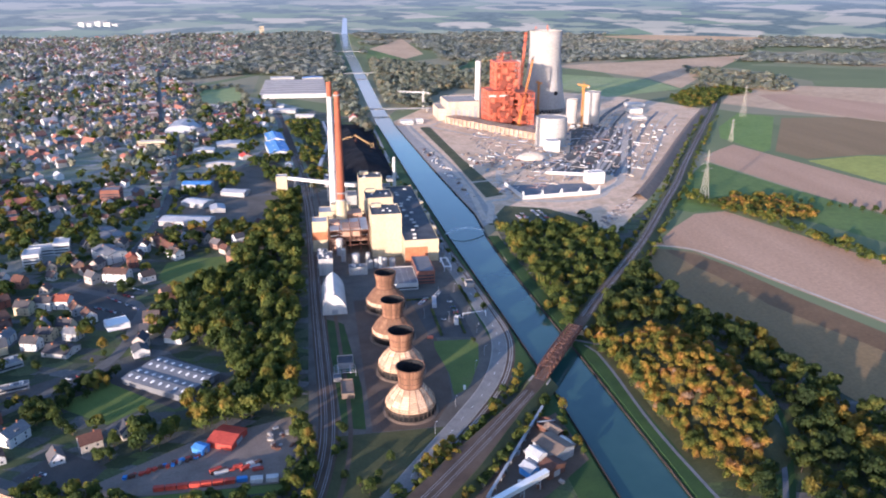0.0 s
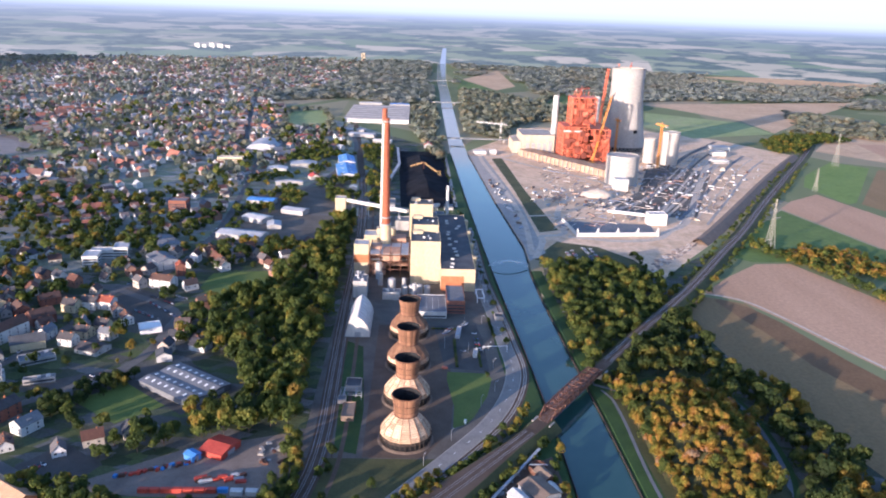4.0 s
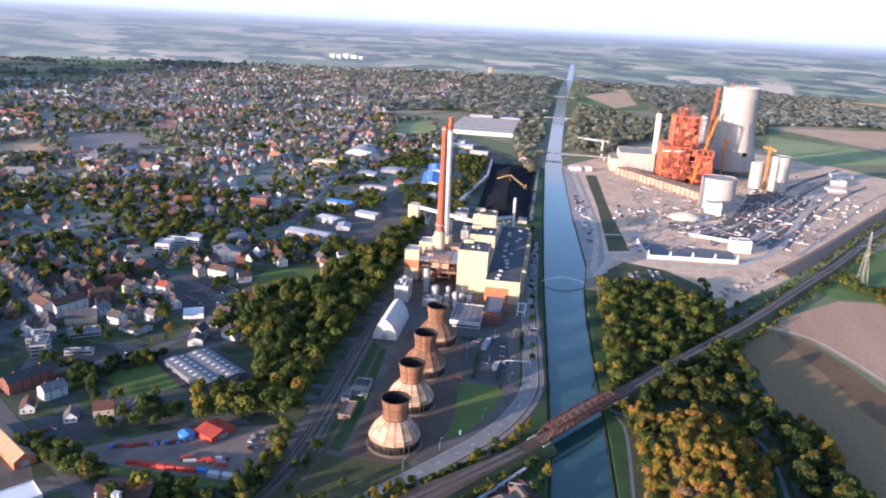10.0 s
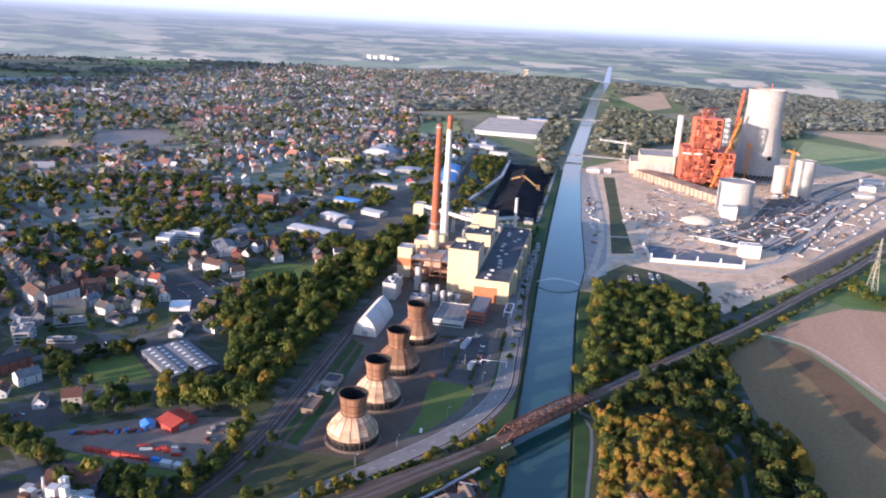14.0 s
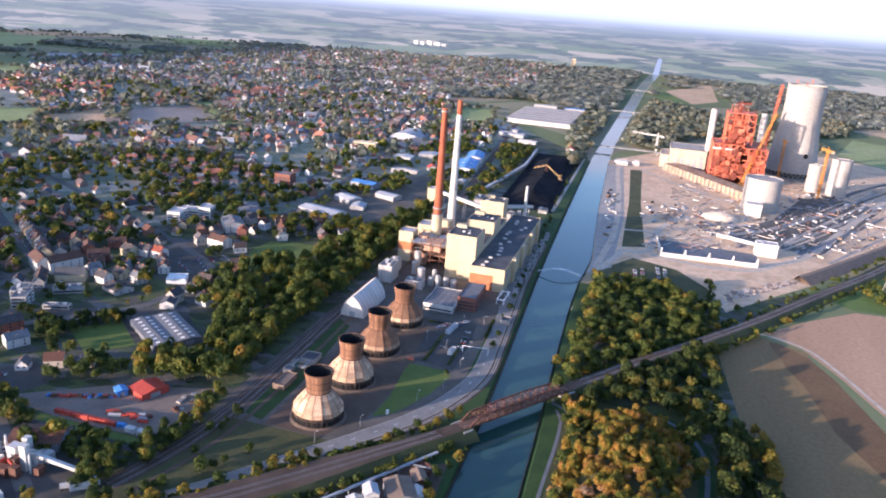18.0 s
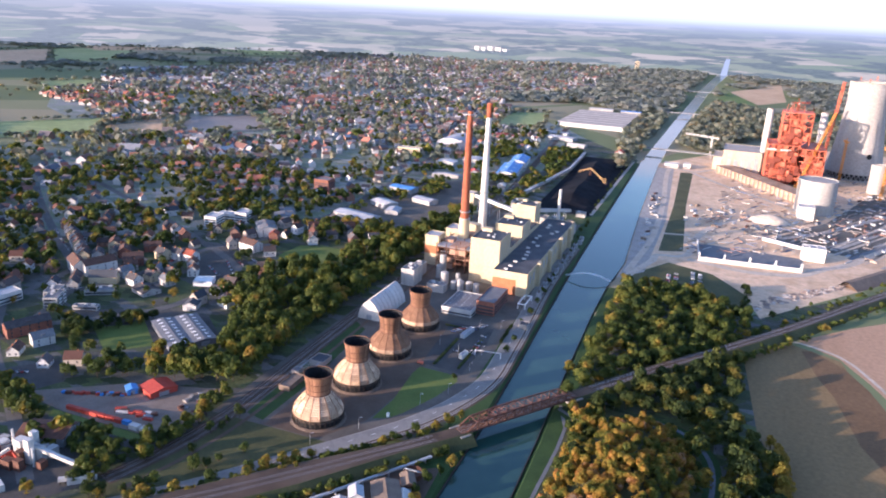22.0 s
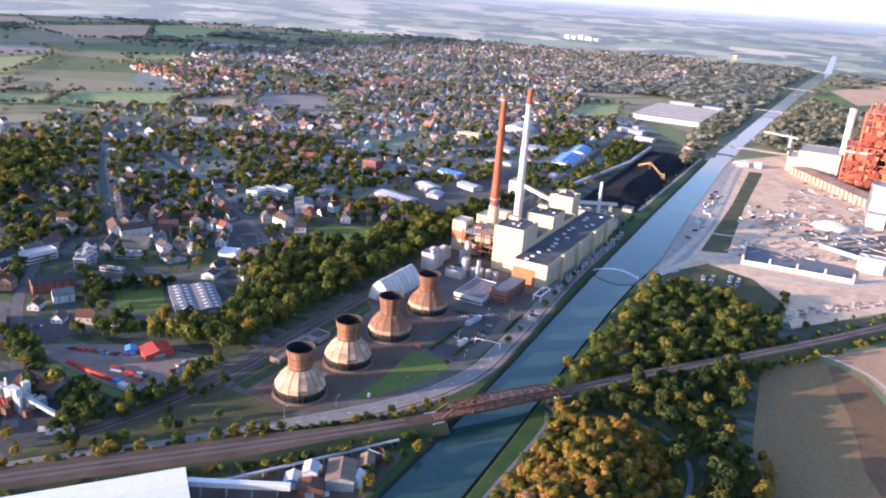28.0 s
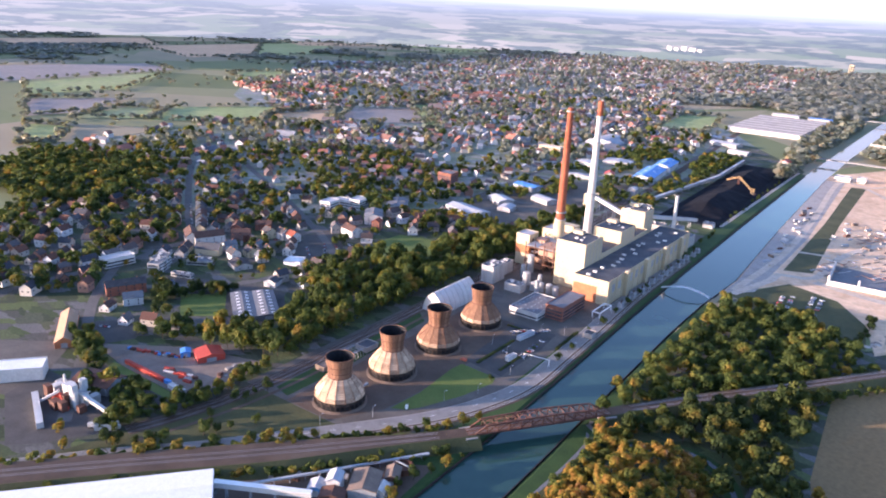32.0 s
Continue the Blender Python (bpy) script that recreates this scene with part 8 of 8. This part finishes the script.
area("car_park", [(-468, 706), (-408, 668), (-385, 590), (-400, 580), (-428, 610), (-462, 655)], "asphalt", 0.12, "grey town car park beside the wood", "car park")
area("car_park", [(-462, 488), (-405, 517), (-398, 482), (-428, 458)], "asphalt", 0.12, "grey car park behind the street", "car park")
area("green", [(-393, 704), (-391, 746), (-336, 759), (-305, 664), (-347, 643), (-362, 650)], "grass", 0.08, "open green beside the wood", "lawn")
area("sports_field", [(-432, 474), (-407, 507), (-351, 459), (-377, 433)], "grass", 0.09, "mown green sports field", "sports field")
area("hall_yard", [(-407, 507), (-388, 522), (-352, 528), (-303, 486), (-336, 446), (-351, 459)], "asphalt", 0.10, "grey asphalt yard round the sports hall", "yard")
area("car_park", [(-418, 380), (-380, 352), (-366, 384), (-398, 408)], "asphalt", 0.10, "empty dark asphalt car park", "car park")
cars_along(-408, 378, -400, 384, 3, 60, 1.0)
# sports hall: two low pitched roofs with many roof lights
for k, (x, y) in enumerate(((-350.6, 479.2), (-339.4, 494.8))):
    gable_hall("sports_hall", x, y, 18.6, 58, 4.6, 5.8, "felt", "felt", "low grey sports hall with rows of roof lights", 54.4, group="sports hall bays", lights=8)
gable_hall("clubhouse", -376, 536, 12, 14, 5, 8, "white", "dark_roof", "white clubhouse with a dark roof", 20, "house")
gable_hall("clubhouse", -352, 556, 12, 15, 5, 9, "white", "roof_obj", "white house with a red-brown roof", 70, "house")

# ---- works yard with red hall ----
area("works_yard", [(-380, 358), (-372, 366), (-322, 402), (-258, 424), (-252, 392), (-262, 352), (-330, 352)], "lit_gravel", 0.09, "brown gravel works yard", "yard")
area("grass_strip", [(-342, 352), (-262, 351), (-256, 344), (-338, 344)], "grass", 0.12, "green grass strip below the works yard", "grass")
single("yard_lane", Shape().ribbon(curve_line([(-345, 341), (-315, 342), (-264, 340), (-250, 335)], 10), 7, 0.11), M["asphalt"], "dark asphalt lane below the yard", "lane", kind="structure")
gable_hall("red_hall", -297, 402, 20, 17, 4, 6.0, "red", "red", "bright red sheet-metal hall in the works yard", 66)
gable_hall("blue_hall", -312, 392, 7, 8, 4, 5, "blue", "blue", "small bright blue shed beside the red hall", 55, "shed")


def container(x, y, m, turn, lab, l=12, w=2.6, h=2.7, z=0.15):
    t = thing("shipping_container", x, y, z, lab, "container", "yard containers", turn)
    part("body", Shape().box(-l / 2, -w / 2, 0, l / 2, w / 2, h), M[m], t)
    for k in range(int(l / 1.2)):
        part("rib", Shape().box(-l / 2 + 0.5 + 1.2 * k, -w / 2 - 0.08, 0.2, -l / 2 + 0.9 + 1.2 * k, w / 2 + 0.08, h + 0.06), M[m], t)
    return t


for k in range(7):
    container(-331 + 6.6 * k, 356.5 + 0.1 * k, "red", 1, "red steel container in a row", 6.0)
container(-284.5, 357.5, "blue", 1, "blue-green steel container in a row", 6.0)
container(-276, 355.5, "white", 0, "white steel container stack", 7, 4, 3)
container(-267, 355.5, "white", 0, "white steel container stack", 7, 4, 3)
ry = random.Random(3)
for k in range(26):
    f = k / 26
    x, y = -352 + 44 * f + ry.uniform(-1.5, 1.5), 371 + 18 * f + ry.uniform(-1.5, 1.5)
    container(x, y, ry.choice(["rust", "red", "blue", "grey_metal", "rust", "red"]), ry.uniform(0, 90), "rusty skip beside the hedge", ry.uniform(2, 4), ry.uniform(1.5, 2.5), ry.uniform(0.8, 2))
for k in range(14):
    container(-302 + 30 * ry.random(), 367 + 7 * ry.random(), ry.choice(["rust", "grey_metal", "red", "white"]), ry.uniform(0, 40), "trailer parked in the yard", ry.uniform(4, 8), 2.2, ry.uniform(0.9, 2))
for k in range(14):
    container(-272 + 18 * ry.random(), 385 + 26 * ry.random(), ry.choice(["rust", "grey_metal", "concrete"]), ry.uniform(0, 180), "pile of scrap metal in the yard", ry.uniform(2, 5), 2, ry.uniform(0.6, 1.5))

# ---- asphalt works by the street ----
area("works_apron", [(-352, 278), (-292, 250), (-278, 264), (-255, 303), (-300, 322), (-365, 314)], "asphalt", 0.10, "dark asphalt apron of the mixing works", "yard")
area("side_ground", [(-440, 315), (-395, 350), (-366, 316), (-352, 278), (-400, 250), (-470, 290)], "yard", 0.08, "grey bare ground beside the street", "ground")
wk = thing("mixing_plant", -306, 300, 0.1, "white and red asphalt mixing plant with silos", "mixing plant")
for x, y, z0, sx, sy, h, m in ((-6, 2, 0, 6, 6, 13, "white"), (-1, -3, 0, 4, 5, 9, "rust"), (3, 0, 0, 4, 4, 16, "white"), (-4, -9, 0, 7, 5, 6, "rust"), (6, 5, 0, 5, 4, 9, "white"), (-11, -4, 0, 4, 5, 6, "red"), (0, 7, 0, 8, 5, 7, "white"), (-10, 6, 0, 4, 4, 10, "white")):
    part("silo", Shape().box(x - sx / 2, y - sy / 2, z0, x + sx / 2, y + sy / 2, z0 + h), M[m], wk)
for x, y, h in ((-13, 3, 17), (-3, 8, 15), (8, -2, 12)):
    part("flue", Shape().lathe([(0.8, 0), (0.7, h)], 12, x, y), M["white"], wk)
part("feed_belt", Shape().beam((8, 4, 8), (36, 8, 1.5), 2.4, 2.2), M["white"], wk)
part("feed_belt", Shape().beam((-8, -4, 9), (-18, -14, 1.2), 1.6, 1.6), M["white"], wk)
part("stair", Shape().beam((4, -5, 0), (-3, -6, 9), 1.2), M["red"], wk)
for x, y, z0, sx, sy, h, m in ((-16, 10, 0, 6, 5, 8, "rust"), (-22, 2, 0, 5, 7, 7, "white"), (-18, -6, 0, 5, 4, 11, "rust"), (8, 11, 0, 5, 6, 6, "weathered"), (3, -8, 0, 5, 4, 7, "rust"), (-28, 8, 0, 6, 6, 5, "weathered"), (-7, 12, 0, 4, 4, 12, "white"), (13, -1, 0, 4, 5, 5, "rust")):
    part("bin", Shape().prism([(x - sx / 2, y - sy / 2), (x + sx / 2, y - sy / 2), (x + sx / 2, y + sy / 2), (x - sx / 2, y + sy / 2)], z0, z0 + h), M[m], wk)
for k in range(5):
    part("pipe", Shape().beam((-20 + 6 * k, -5 + 2 * k, 6 + k), (-14 + 6 * k, 4 + k, 9 + k % 3), 0.7), M["grey_metal"], wk)
blockhouse("covered_bay", -270, 296, -256, 301, 3.6, "white", "paint_white", "white covered loading bay on the apron", "bay", turn=42)
container(-314, 281, "white", -23, "long white aggregate bin", 44, 4, 4)
gable_hall("open_store", -316, 325, 20, 30, 6, 9, "grey_metal", "rust", "store with a rusty brown roof", -72, "shed")
for k in range(3):
    lo = thing("lorry", -270 + 5.5 * k, 294 + 3.4 * k, 0.15, "white tank lorry parked on the apron", "lorry", "lorries", 40)
    part("tank", Shape().box(-3.5, -1.2, 1.0, 2, 1.2, 3.3), M["white"], lo)
    part("cab", Shape().box(2.2, -1.2, 0.8, 4.2, 1.2, 3.0), M["white"], lo)
    for a in (-2.5, 0.5, 3.2):
        part("wheel", Shape().box(a - 0.5, -1.25, 0, a + 0.5, 1.25, 1.0), M["black"], lo)
blockhouse("depot", -392, 286, -352, 303, 9, "white", "paint_white", "long depot with a bright white roof", turn=52)
for k in range(3):
    gable_hall("tile_roof_shed", -398 - 17 * k, 345 + 11 * k, 13, 19, 5, 9, "brick", "roof_tan", "brick shed with a tan tiled roof", 57, "shed", "tan sheds")

# ---- long white hall and works on the canal side ----
lh = thing("white_hall", -163, 302, 0.0, "long hall with a bright white roof and a blue wall", "hall", turn=math.degrees(math.atan2(-62, -50)))
part("wall", Shape().box(0, 0, 0, 120, 34, 12.4), M["blue"], lh)
part("roof", Shape().add([(-1, -1, 12.4), (121, -1, 12.4), (121, 17, 14.6), (-1, 17, 14.6), (-1, 35, 12.4), (121, 35, 12.4)], [(0, 1, 2, 3), (3, 2, 5, 4), (0, 3, 4), (1, 5, 2)]), M["paint_white"], lh)
part("eaves", Shape().box(-1, -1.2, 11.4, 121, -0.9, 12.4).box(-1, 34.9, 11.4, 121, 35.2, 12.4).box(-1.2, -1, 10.4, -0.9, 35, 12.4), M["paint_white"], lh)
gallery("conveyor_gallery", (-156, 298, 9), (-109, 326, 8), 3.2, 3.2, "white", "white closed conveyor bridge to the works", 4, "paint_white")
area("works_ground", [(-170, 318), (-135, 356), (-104, 384), (-80, 400), (-76, 345), (-108, 318), (-150, 290)], "gravel", 0.09, "brown ground of the canal-side works", "yard")
for x, y, w, d, h, m, roof, turn, lab in ((-96, 355, 16, 20, 7, "grey_metal", "gravel_roof", 30, "weathered brown-roofed shed at the works"), (-110, 345, 8, 10, 9, "white", "light_roof", 30, "small white works tower"), (-103, 336, 14, 9, 6, "rust", "rust", 30, "rusty shed at the works"), (-116, 337, 9, 9, 5, "blue", "light_roof", 30, "blue shed at the works"), (-90, 372, 8, 12, 6, "rust", "gravel_roof", 30, "rusty works shed beside the canal"), (-87, 358, 7, 9, 5, "white", "white", 20, "white works cabin beside the canal")):
    gable_hall("works_shed", x, y, w, d, h, h + 2, m, roof, lab, turn, "shed", "works sheds")
tk = thing("round_tank", -92, 384, 0.1, "dark round thickener tank at the works", "tank")
part("shell", Shape().lathe([(6, 0), (6, 4), (5.4, 4), (5.4, 2)], 28), M["rust"], tk)
part("bridge", Shape().beam((-6, 0, 4.4), (6, 0, 4.4), 0.9, 0.5), M["grey_metal"], tk)
gallery("pipe_bridge", (-147, 315, 3.2), (-88, 404, 3.2), 1.2, 1.0, "white", "long thin white pipe bridge beside the railway", 12, "light_roof")
for k in range(18):
    container(-150 + 55 * ry.random(), 322 + 40 * ry.random() * 0.9 + 0, ry.choice(["rust", "grey_metal", "concrete", "blue", "white"]), ry.uniform(0, 180), "scrap and machine parts at the works", ry.uniform(2, 6), 2, ry.uniform(0.8, 2.5))
